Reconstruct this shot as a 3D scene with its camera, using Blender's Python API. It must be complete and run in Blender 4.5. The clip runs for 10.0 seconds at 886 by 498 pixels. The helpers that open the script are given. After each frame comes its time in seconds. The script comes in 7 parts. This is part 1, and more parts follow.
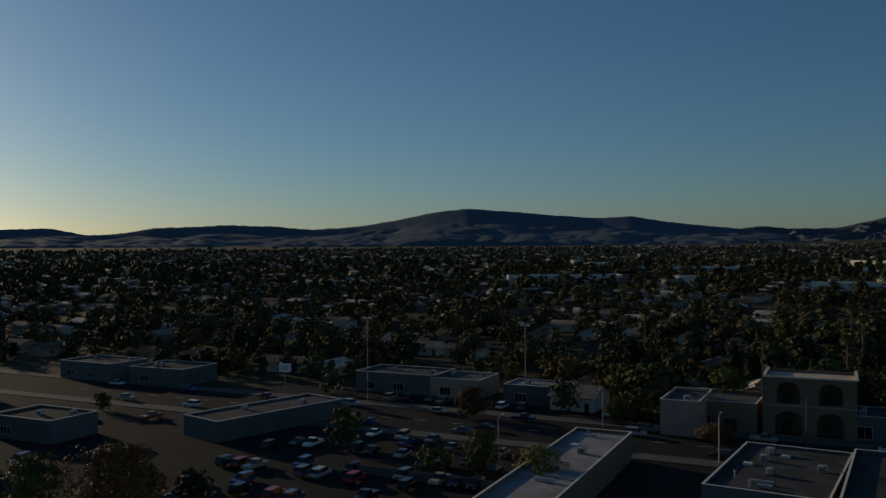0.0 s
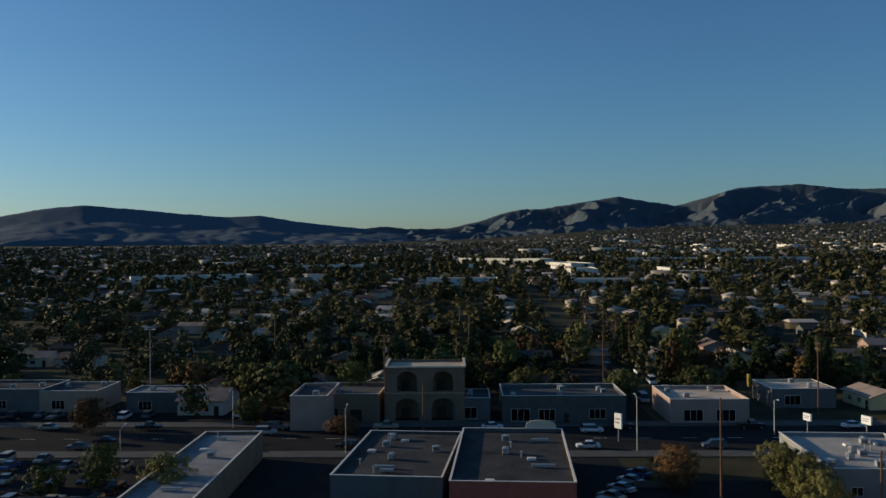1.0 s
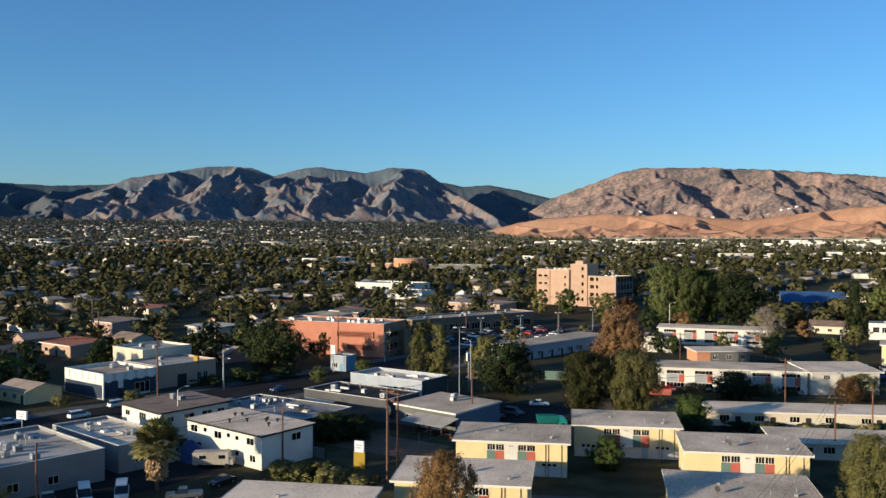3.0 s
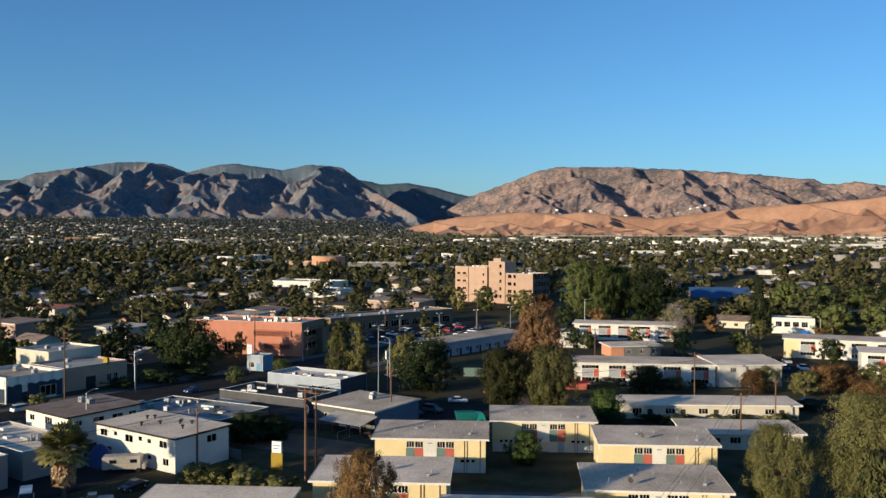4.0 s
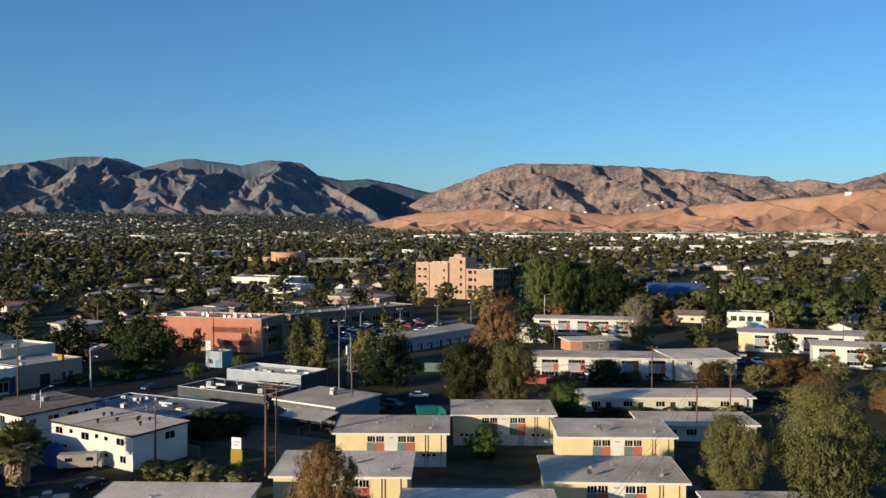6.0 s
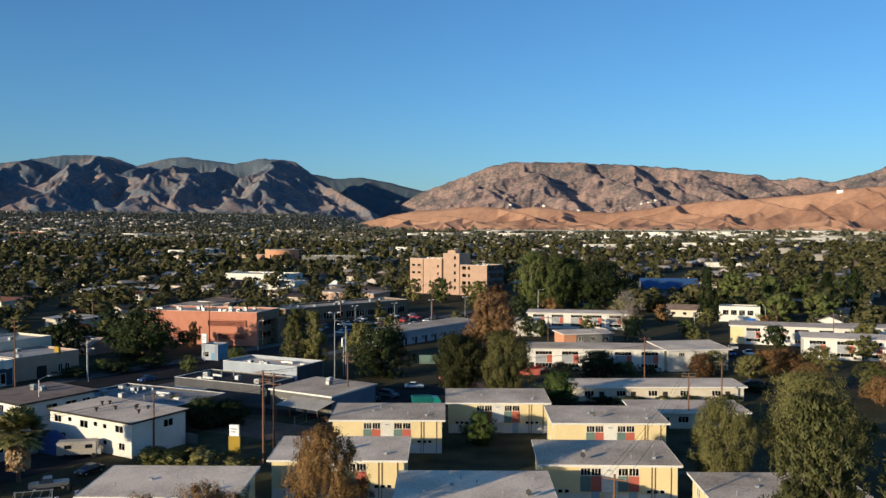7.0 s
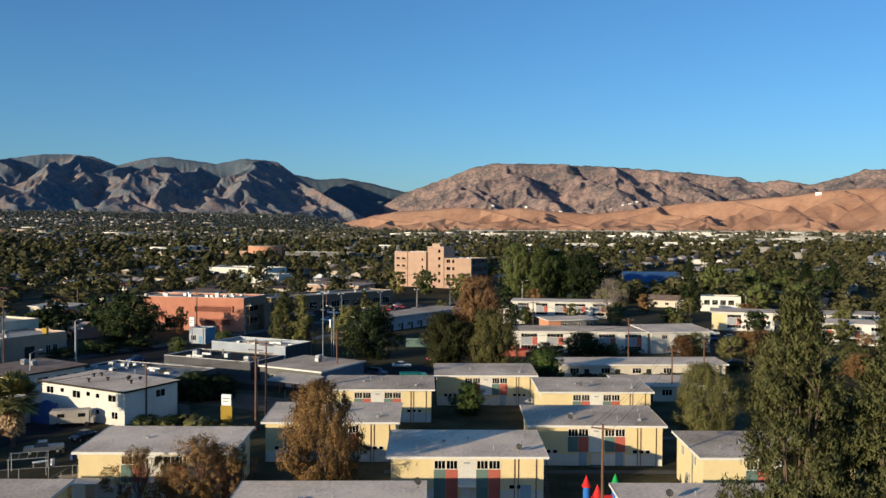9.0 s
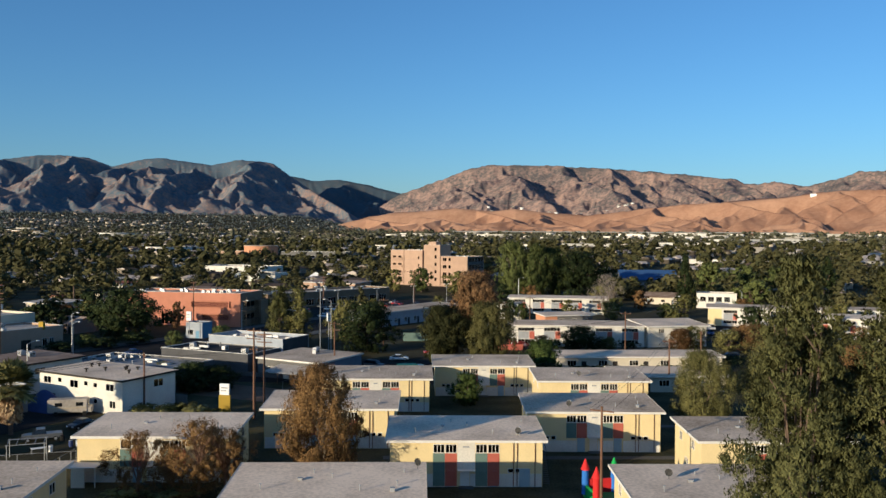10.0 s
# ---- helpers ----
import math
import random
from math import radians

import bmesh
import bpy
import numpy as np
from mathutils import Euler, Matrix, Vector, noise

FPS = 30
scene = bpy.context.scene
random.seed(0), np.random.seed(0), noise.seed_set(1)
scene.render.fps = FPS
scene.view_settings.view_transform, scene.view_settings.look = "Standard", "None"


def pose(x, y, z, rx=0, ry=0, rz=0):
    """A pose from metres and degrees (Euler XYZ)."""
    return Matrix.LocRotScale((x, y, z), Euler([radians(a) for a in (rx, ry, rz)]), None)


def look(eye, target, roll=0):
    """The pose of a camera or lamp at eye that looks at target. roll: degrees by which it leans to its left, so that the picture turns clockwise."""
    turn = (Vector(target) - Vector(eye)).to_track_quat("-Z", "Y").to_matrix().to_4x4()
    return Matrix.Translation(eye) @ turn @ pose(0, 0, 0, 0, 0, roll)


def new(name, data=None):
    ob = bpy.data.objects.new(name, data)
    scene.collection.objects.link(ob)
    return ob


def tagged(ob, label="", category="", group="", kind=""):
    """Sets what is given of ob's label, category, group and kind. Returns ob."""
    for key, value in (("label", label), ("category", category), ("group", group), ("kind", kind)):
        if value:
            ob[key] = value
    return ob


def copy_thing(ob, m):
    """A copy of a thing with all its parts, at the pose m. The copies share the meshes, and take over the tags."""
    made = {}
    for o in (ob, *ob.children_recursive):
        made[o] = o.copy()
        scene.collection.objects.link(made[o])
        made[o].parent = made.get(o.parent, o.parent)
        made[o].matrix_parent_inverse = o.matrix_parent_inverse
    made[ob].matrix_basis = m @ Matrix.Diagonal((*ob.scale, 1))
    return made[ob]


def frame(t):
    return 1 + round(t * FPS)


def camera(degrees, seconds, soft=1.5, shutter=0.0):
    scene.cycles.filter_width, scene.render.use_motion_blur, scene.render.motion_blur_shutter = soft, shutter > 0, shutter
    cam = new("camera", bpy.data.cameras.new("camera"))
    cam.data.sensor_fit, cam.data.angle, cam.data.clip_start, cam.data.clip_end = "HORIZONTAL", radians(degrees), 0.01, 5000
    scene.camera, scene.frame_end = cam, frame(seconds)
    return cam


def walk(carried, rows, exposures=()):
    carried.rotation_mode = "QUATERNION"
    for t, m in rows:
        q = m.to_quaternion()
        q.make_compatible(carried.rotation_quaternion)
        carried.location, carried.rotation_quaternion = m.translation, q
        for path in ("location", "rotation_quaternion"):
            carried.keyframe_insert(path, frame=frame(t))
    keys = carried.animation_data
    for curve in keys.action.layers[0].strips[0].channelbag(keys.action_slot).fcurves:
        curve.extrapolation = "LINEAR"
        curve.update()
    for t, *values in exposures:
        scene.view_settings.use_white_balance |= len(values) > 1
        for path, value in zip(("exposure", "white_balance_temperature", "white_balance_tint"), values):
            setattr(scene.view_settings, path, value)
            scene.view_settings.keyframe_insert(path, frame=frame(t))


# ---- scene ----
cam = camera(54.8, 10.0)
PATH = [
    (0, pose(0.00, 0.00, 39.13, 89.98, 0.34, 86.03)),
    (0.5, pose(0.00, 0.00, 39.13, 89.88, 0.27, 73.66)),
    (1, pose(0.00, 0.00, 39.13, 89.76, 0.50, 61.59)),
    (1.5, pose(0.00, 0.00, 39.13, 89.59, 0.32, 44.98)),
    (2, pose(0.00, 0.00, 39.13, 89.59, 0.22, 33.86)),
    (2.5, pose(0.00, 0.00, 39.13, 89.34, 0.05, 16.62)),
    (3, pose(0.00, 0.00, 39.13, 89.24, -0.08, 9.01)),
    (4.5, pose(0.00, 0.00, 39.13, 89.03, -0.10, 2.46)),
    (5, pose(0.00, 0.00, 39.13, 88.99, -0.16, 1.90)),
    (5.5, pose(0.00, 0.00, 39.13, 88.92, -0.18, 1.30)),
    (7, pose(-0.34, -2.20, 37.33, 88.77, -0.09, 0.49)),
    (7.5, pose(-0.62, -3.02, 36.14, 88.76, -0.15, 0.06)),
    (8, pose(-1.06, -3.85, 34.92, 88.85, -0.16, -0.32)),
    (8.5, pose(-1.38, -4.55, 33.46, 88.90, -0.30, -0.58)),
    (9, pose(-1.62, -4.95, 32.36, 88.91, -0.27, -0.70)),
    (9.5, pose(-1.84, -5.10, 31.62, 88.96, -0.25, -0.83)),
    (10, pose(-2.06, -5.20, 30.24, 89.04, -0.30, -1.00)),
]
EXPOSURES = [(t, stops, kelvin, 4) for t, stops, kelvin in ((0, -1.08, 6850), (0.5, -0.68, 6650), (1, -0.18, 6380), (1.5, 0.30, 6150), (2, 0.60, 6100), (2.5, 0.61, 6050), (3, 0.52, 6050), (4.5, 0.40, 6050), (10, 0.34, 6050))]
walk(cam, PATH, EXPOSURES)

# ---- light: a low winter afternoon sun and a clear sky ----
SUN_AZ, SUN_EL = 132.0, 10.0          # degrees anticlockwise from +y, degrees above the horizon
sun_from = Vector((-math.sin(radians(SUN_AZ)) * math.cos(radians(SUN_EL)), math.cos(radians(SUN_AZ)) * math.cos(radians(SUN_EL)), math.sin(radians(SUN_EL))))
world = bpy.data.worlds.new("sky")
scene.world = world
world.use_nodes = True
wn = world.node_tree.nodes
sky = wn.new("ShaderNodeTexSky")
sky.sky_type = "NISHITA"
sky.sun_disc = False
sky.sun_elevation = radians(SUN_EL)
sky.sun_rotation = radians(-SUN_AZ)
sky.air_density, sky.dust_density, sky.ozone_density = 0.95, 0.5, 4.9
wn["Background"].inputs["Strength"].default_value = 0.125
world.node_tree.links.new(sky.outputs[0], wn["Background"].inputs["Color"])
lamp = bpy.data.lights.new("sun", "SUN")
lamp.energy, lamp.angle, lamp.color = 5.0, radians(0.6), (1.0, 0.79, 0.55)
new("sun", lamp).matrix_world = look(sun_from * 100, (0, 0, 0))


# ---- materials ----
def material(name, color, rough=0.9, spread=0.25, scale=1.0, bump=0.2, metal=0.0, second=None, per_object=0.0, per_island=0.0, spec=0.06):
    """Two scales of variation round a base colour, fine relief, and an own shade per object or per piece."""
    m = bpy.data.materials.new(name)
    m.use_nodes = True
    nt, n = m.node_tree, m.node_tree.nodes
    b = n["Principled BSDF"]
    b.inputs["Roughness"].default_value, b.inputs["Metallic"].default_value = rough, metal
    b.inputs["Specular IOR Level"].default_value = spec
    geo = n.new("ShaderNodeNewGeometry")
    big, fine = n.new("ShaderNodeTexNoise"), n.new("ShaderNodeTexNoise")
    big.inputs["Scale"].default_value, big.inputs["Detail"].default_value = 0.35 * scale, 4
    fine.inputs["Scale"].default_value, fine.inputs["Detail"].default_value = 6 * scale, 5
    mixn = n.new("ShaderNodeMath")
    mixn.operation = "MULTIPLY_ADD"
    mixn.inputs[1].default_value = 0.45
    for t in (big, fine):
        nt.links.new(geo.outputs["Position"], t.inputs["Vector"])
    half = n.new("ShaderNodeMath")
    half.operation = "MULTIPLY"
    half.inputs[1].default_value = 0.55
    nt.links.new(big.outputs["Fac"], half.inputs[0])
    nt.links.new(fine.outputs["Fac"], mixn.inputs[0])
    nt.links.new(half.outputs[0], mixn.inputs[2])
    value = mixn.outputs[0]
    for amount, source in ((per_object, "object"), (per_island, "island")):
        if amount:
            rnd = n.new("ShaderNodeObjectInfo").outputs["Random"] if source == "object" else geo.outputs["Random Per Island"]
            shift = n.new("ShaderNodeMath")
            shift.operation = "MULTIPLY_ADD"
            shift.inputs[1].default_value = amount
            off = n.new("ShaderNodeMath")
            off.operation = "SUBTRACT"
            off.inputs[1].default_value = amount / 2
            nt.links.new(rnd, shift.inputs[0])
            nt.links.new(value, shift.inputs[2])
            nt.links.new(shift.outputs[0], off.inputs[0])
            value = off.outputs[0]
    ramp = n.new("ShaderNodeValToRGB")
    c2 = second or color
    lo = [c * (1 - spread) for c in color]
    hi = [min(1, c * (1 + spread)) for c in c2]
    ramp.color_ramp.elements[0].position, ramp.color_ramp.elements[0].color = 0.3, (*lo, 1)
    ramp.color_ramp.elements[1].position, ramp.color_ramp.elements[1].color = 0.7, (*hi, 1)
    nt.links.new(value, ramp.inputs[0])
    nt.links.new(ramp.outputs[0], b.inputs["Base Color"])
    if bump:
        bp = n.new("ShaderNodeBump")
        bp.inputs["Strength"].default_value, bp.inputs["Distance"].default_value = bump, 0.05 / scale
        nt.links.new(fine.outputs["Fac"], bp.inputs["Height"])
        nt.links.new(bp.outputs[0], b.inputs["Normal"])
    return m


def slope_material(name, brush, bare, cover, fleck=1.0, high=0.0):
    """Hillside: brush and bare earth in large patches, broken up by single bushes and runnels; the bluer ranges carry
    haze in these colours.
    """
    m = bpy.data.materials.new(name)
    m.use_nodes = True
    nt, n = m.node_tree, m.node_tree.nodes
    b = n["Principled BSDF"]
    b.inputs["Roughness"].default_value, b.inputs["Specular IOR Level"].default_value = 0.95, 0.03
    geo = n.new("ShaderNodeNewGeometry")
    total = None
    for scale, detail, weight in ((0.0035, 3, 0.8), (0.016, 4, 0.7), (0.07, 3, 0.75 * fleck), (0.2, 2, 0.35 * fleck)):
        t, k = n.new("ShaderNodeTexNoise"), n.new("ShaderNodeMath")
        t.inputs["Scale"].default_value, t.inputs["Detail"].default_value = scale, detail
        nt.links.new(geo.outputs["Position"], t.inputs["Vector"])
        k.operation = "MULTIPLY_ADD"
        k.inputs[1].default_value, k.inputs[2].default_value = weight, -0.5 * weight
        nt.links.new(t.outputs["Fac"], k.inputs[0])
        if total is not None:
            nt.links.new(total, k.inputs[2])
            sub = n.new("ShaderNodeMath")
            sub.operation = "SUBTRACT"
            sub.inputs[1].default_value = 0.5 * weight
            nt.links.new(k.outputs[0], sub.inputs[0])
            total = sub.outputs[0]
        else:
            total = k.outputs[0]
    if high:                                                     # brush thickens towards the summits
        xyz, zone, sub = n.new("ShaderNodeSeparateXYZ"), n.new("ShaderNodeMapRange"), n.new("ShaderNodeMath")
        zone.inputs["From Min"].default_value, zone.inputs["From Max"].default_value, zone.inputs["To Max"].default_value = 150, 330, high
        sub.operation = "SUBTRACT"
        nt.links.new(geo.outputs["Position"], xyz.inputs[0])
        nt.links.new(xyz.outputs["Z"], zone.inputs["Value"])
        nt.links.new(total, sub.inputs[0])
        nt.links.new(zone.outputs["Result"], sub.inputs[1])
        total = sub.outputs[0]
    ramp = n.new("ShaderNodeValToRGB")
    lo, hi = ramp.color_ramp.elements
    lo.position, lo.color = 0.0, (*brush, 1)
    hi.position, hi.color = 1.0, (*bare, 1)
    shift = n.new("ShaderNodeMath")
    shift.operation = "MULTIPLY_ADD"
    shift.inputs[1].default_value, shift.inputs[2].default_value = 2.2, 1.0 - cover
    nt.links.new(total, shift.inputs[0])
    nt.links.new(shift.outputs[0], ramp.inputs[0])
    nt.links.new(ramp.outputs[0], b.inputs["Base Color"])
    return m


def glass_material(name, tint):
    m = bpy.data.materials.new(name)
    m.use_nodes = True
    nt, n = m.node_tree, m.node_tree.nodes
    n.remove(n["Principled BSDF"])
    gloss, clear, mix, fres = n.new("ShaderNodeBsdfGlossy"), n.new("ShaderNodeBsdfTransparent"), n.new("ShaderNodeMixShader"), n.new("ShaderNodeFresnel")
    gloss.inputs["Roughness"].default_value = 0.03
    clear.inputs["Color"].default_value = (*tint, 1)
    fres.inputs["IOR"].default_value = 1.6
    nt.links.new(fres.outputs[0], mix.inputs[0])
    nt.links.new(clear.outputs[0], mix.inputs[1])
    nt.links.new(gloss.outputs[0], mix.inputs[2])
    nt.links.new(mix.outputs[0], n["Material Output"].inputs["Surface"])
    return m


M = {
    "soil": material("soil", (0.055, 0.045, 0.032), 0.95, 0.45, 0.25, 0.5, second=(0.06, 0.055, 0.028)),
    "asphalt": material("asphalt", (0.030, 0.029, 0.029), 0.95, 0.3, 0.6, 0.3, spec=0.03),
    "concrete": material("concrete", (0.115, 0.11, 0.10), 0.9, 0.25, 0.8, 0.2),
    "paint_line": material("paint_line", (0.7, 0.68, 0.6), 0.7, 0.2, 2, 0.1),
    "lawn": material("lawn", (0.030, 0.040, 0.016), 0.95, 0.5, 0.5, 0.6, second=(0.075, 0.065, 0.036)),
    "yellow_stucco": material("yellow_stucco", (0.70, 0.565, 0.31), 0.9, 0.10, 1.2, 0.15, per_object=0.15),
    "white_stucco": material("white_stucco", (0.64, 0.61, 0.54), 0.9, 0.2, 0.8, 0.15, per_object=0.15),
    "cream_stucco": material("cream_stucco", (0.58, 0.515, 0.40), 0.9, 0.14, 1.2, 0.15, per_object=0.2),
    "tan_stucco": material("tan_stucco", (0.42, 0.285, 0.205), 0.9, 0.14, 1.0, 0.15, per_object=0.15),
    # darker than tan_stucco: holds the shade of walls turned from the sun
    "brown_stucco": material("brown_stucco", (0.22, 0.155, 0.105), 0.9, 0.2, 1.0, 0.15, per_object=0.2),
    "pink_stucco": material("pink_stucco", (0.38, 0.26, 0.21), 0.9, 0.14, 1.0, 0.15),
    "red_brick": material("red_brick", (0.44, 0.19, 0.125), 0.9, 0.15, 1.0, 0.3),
    "red_shade": material("red_shade", (0.13, 0.045, 0.035), 0.8, 0.2, 1.0, 0.2),
    "orange_stucco": material("orange_stucco", (0.55, 0.26, 0.15), 0.9, 0.12, 1.0, 0.2),
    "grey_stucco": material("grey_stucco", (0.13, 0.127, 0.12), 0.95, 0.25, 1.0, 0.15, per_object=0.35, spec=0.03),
    "grey_pale": material("grey_pale", (0.26, 0.255, 0.245), 0.9, 0.15, 1.0, 0.15),
    "twig": material("twig", (0.15, 0.085, 0.055), 0.95, 0.3, 2, 0.3, second=(0.21, 0.125, 0.085)),
    "blue_paint": material("blue_paint", (0.04, 0.055, 0.08), 0.7, 0.25, 1.0, 0.1),
    "green_panel": material("green_panel", (0.13, 0.19, 0.165), 0.6, 0.15, 2.0, 0.1),
    "red_panel": material("red_panel", (0.42, 0.12, 0.085), 0.6, 0.15, 2.0, 0.1),
    "roof_gravel": material("roof_gravel", (0.47, 0.37, 0.275), 0.95, 0.30, 0.45, 0.12, per_object=0.25, second=(0.66, 0.535, 0.41)),
    "roof_white": material("roof_white", (0.43, 0.39, 0.34), 0.9, 0.35, 0.5, 0.3),
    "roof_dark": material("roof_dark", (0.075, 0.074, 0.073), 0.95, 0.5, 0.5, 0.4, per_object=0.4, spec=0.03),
    "roof_blue_grey": material("roof_blue_grey", (0.22, 0.215, 0.21), 0.95, 0.5, 0.5, 0.4, per_object=0.3),
    "roof_brown": material("roof_brown", (0.22, 0.15, 0.11), 0.95, 0.25, 1.2, 0.5, per_object=0.5, second=(0.28, 0.22, 0.18)),
    "roof_tile": material("roof_tile", (0.32, 0.13, 0.08), 0.85, 0.25, 1.2, 0.5, per_object=0.3),
    "roof_blue": material("roof_blue", (0.045, 0.10, 0.22), 0.5, 0.15, 0.5, 0.1),
    "trim_white": material("trim_white", (0.68, 0.65, 0.59), 0.7, 0.1, 2, 0.1),
    "dark_trim": material("dark_trim", (0.04, 0.035, 0.03), 0.7, 0.2, 2, 0.1),
    "steel": material("steel", (0.45, 0.46, 0.47), 0.45, 0.15, 3, 0.1, metal=0.7),
    "steel_grey": material("steel_grey", (0.30, 0.31, 0.32), 0.6, 0.15, 3, 0.1),
    "pole_wood": material("pole_wood", (0.16, 0.09, 0.06), 0.9, 0.3, 3, 0.4),
    "wire": material("wire", (0.03, 0.03, 0.03), 0.6, 0.1, 2, 0),
    "bark": material("bark", (0.14, 0.10, 0.075), 0.95, 0.35, 2, 0.6),
    "bark_pale": material("bark_pale", (0.32, 0.26, 0.20), 0.95, 0.3, 2, 0.5),
    "leaf_green": material("leaf_green", (0.045, 0.060, 0.019), 0.7, 0.3, 0.6, 0, per_object=0.5, per_island=0.3, second=(0.084, 0.096, 0.031)),
    "leaf_dark": material("leaf_dark", (0.016, 0.025, 0.0095), 0.7, 0.3, 0.6, 0, per_object=0.3, per_island=0.25, second=(0.033, 0.044, 0.0165)),
    "leaf_olive": material("leaf_olive", (0.076, 0.080, 0.028), 0.7, 0.3, 0.6, 0, per_object=0.4, per_island=0.3, second=(0.165, 0.150, 0.052)),
    "leaf_autumn": material("leaf_autumn", (0.092, 0.050, 0.022), 0.7, 0.3, 0.6, 0, per_object=0.4, per_island=0.3, second=(0.175, 0.100, 0.042)),
    "leaf_euca": material("leaf_euca", (0.048, 0.054, 0.020), 0.7, 0.3, 0.6, 0, per_object=0.1, per_island=0.18, second=(0.105, 0.104, 0.040)),
    "leaf_fresh": material("leaf_fresh", (0.030, 0.048, 0.014), 0.7, 0.3, 0.6, 0, per_object=0.1, per_island=0.3, second=(0.070, 0.095, 0.026)),
    "leaf_grey": material("leaf_grey", (0.15, 0.125, 0.105), 0.9, 0.3, 0.6, 0, per_island=0.3, second=(0.26, 0.22, 0.19)),
    "twig_grey": material("twig_grey", (0.20, 0.165, 0.14), 0.95, 0.3, 2, 0.3),
    "dirt": material("dirt", (0.15, 0.09, 0.06), 0.95, 0.35, 0.6, 0.4, second=(0.19, 0.125, 0.085)),
    "leaf_weep": material("leaf_weep", (0.030, 0.034, 0.013), 0.7, 0.3, 0.6, 0, per_object=0.5, per_island=0.35, second=(0.075, 0.070, 0.026)),
    "leaf_rust": material("leaf_rust", (0.095, 0.052, 0.025), 0.7, 0.3, 0.6, 0, per_object=0.2, per_island=0.35, second=(0.185, 0.108, 0.052)),
    "leaf_red": material("leaf_red", (0.22, 0.030, 0.030), 0.7, 0.3, 0.6, 0, per_island=0.3, second=(0.34, 0.055, 0.055)),
    "leaf_palm": material("leaf_palm", (0.13, 0.13, 0.048), 0.7, 0.3, 0.6, 0, per_island=0.5, second=(0.26, 0.235, 0.095)),
    # near-black wall grey with the shade already in it
    "wall_shaded": material("wall_shaded", (0.085, 0.085, 0.088), 0.9, 0.3, 1.0, 0.2),
    "leaf_moss": material("leaf_moss", (0.060, 0.064, 0.023), 0.7, 0.3, 0.6, 0, per_object=0.2, per_island=0.3, second=(0.140, 0.128, 0.046)),
    "leaf_gold": material("leaf_gold", (0.095, 0.054, 0.023), 0.7, 0.3, 0.6, 0, per_island=0.25, second=(0.205, 0.120, 0.048)),
    "leaf_straw": material("leaf_straw", (0.26, 0.15, 0.08), 0.8, 0.3, 0.6, 0, per_island=0.6, second=(0.36, 0.26, 0.15)),
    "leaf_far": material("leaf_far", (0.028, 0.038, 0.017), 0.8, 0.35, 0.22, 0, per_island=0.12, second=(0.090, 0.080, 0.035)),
    # next two leaf colours are paler and bluer, with distance haze mixed in
    "leaf_far_haze": material("leaf_far_haze", (0.052, 0.066, 0.044), 0.8, 0.25, 0.12, 0, per_island=0.10, second=(0.125, 0.115, 0.074)),
    "leaf_slope_haze": material("leaf_slope_haze", (0.072, 0.096, 0.098), 0.8, 0.2, 0.08, 0, per_island=0.10, second=(0.125, 0.138, 0.128)),
    "wall_far": material("wall_far", (0.15, 0.125, 0.095), 0.9, 0.4, 0.05, 0, per_island=1.2, second=(0.38, 0.33, 0.26)),
    "roof_far": material("roof_far", (0.13, 0.098, 0.08), 0.9, 0.3, 0.05, 0, per_island=1.0, second=(0.40, 0.34, 0.29)),
    "white_far": material("white_far", (0.30, 0.28, 0.25), 0.9, 0.15, 0.1, 0, per_island=1.2, second=(0.66, 0.63, 0.57)),
    "tyre": material("tyre", (0.02, 0.02, 0.02), 0.9, 0.2, 3, 0),
    "tarp_blue": material("tarp_blue", (0.045, 0.065, 0.16), 0.6, 0.2, 2, 0.4),
    "teal_paint": material("teal_paint", (0.015, 0.12, 0.11), 0.5, 0.2, 2, 0.1),
    "sign_yellow": material("sign_yellow", (0.32, 0.215, 0.035), 0.6, 0.1, 2, 0.05),
    "sign_white": material("sign_white", (0.78, 0.78, 0.76), 0.6, 0.06, 2, 0.05),
    # distance haze is put into the blue of the first three ranges
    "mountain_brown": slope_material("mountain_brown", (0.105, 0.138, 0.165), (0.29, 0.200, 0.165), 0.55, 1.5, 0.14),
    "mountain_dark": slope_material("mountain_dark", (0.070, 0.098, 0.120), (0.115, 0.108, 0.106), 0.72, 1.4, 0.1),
    "mountain_haze_blue": slope_material("mountain_haze_blue", (0.092, 0.120, 0.148), (0.110, 0.138, 0.160), 0.55),
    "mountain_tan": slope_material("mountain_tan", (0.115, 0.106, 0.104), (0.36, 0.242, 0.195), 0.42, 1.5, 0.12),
    "hill_ochre": slope_material("hill_ochre", (0.31, 0.165, 0.105), (0.49, 0.285, 0.18), 0.52, 0.6),
    "blue_grey": material("blue_grey", (0.16, 0.20, 0.26), 0.8, 0.2, 1, 0.1),
    "blue_pale": material("blue_pale", (0.33, 0.36, 0.40), 0.9, 0.18, 0.8, 0.15),
    "blue_sky": material("blue_sky", (0.16, 0.30, 0.42), 0.7, 0.15, 1, 0.1),
    "blue_door": material("blue_door", (0.30, 0.40, 0.45), 0.6, 0.1, 2, 0.1),
    "glass": glass_material("glass", (0.25, 0.27, 0.28)),
}


# ---- mesh helpers ----
def link_mesh(name, bm, mat, parent=None, label="", smooth=False):
    me = bpy.data.meshes.new(name)
    bm.to_mesh(me)
    bm.free()
    me.materials.append(M[mat])
    if smooth:
        me.polygons.foreach_set("use_smooth", [True] * len(me.polygons))
    ob = new(name, me)
    ob.parent = parent
    if label:
        ob["label"] = label
    return ob


def part(name, bm, mat, parent, label="", smooth=False):
    return link_mesh(name, bm, mat, parent, label, smooth)


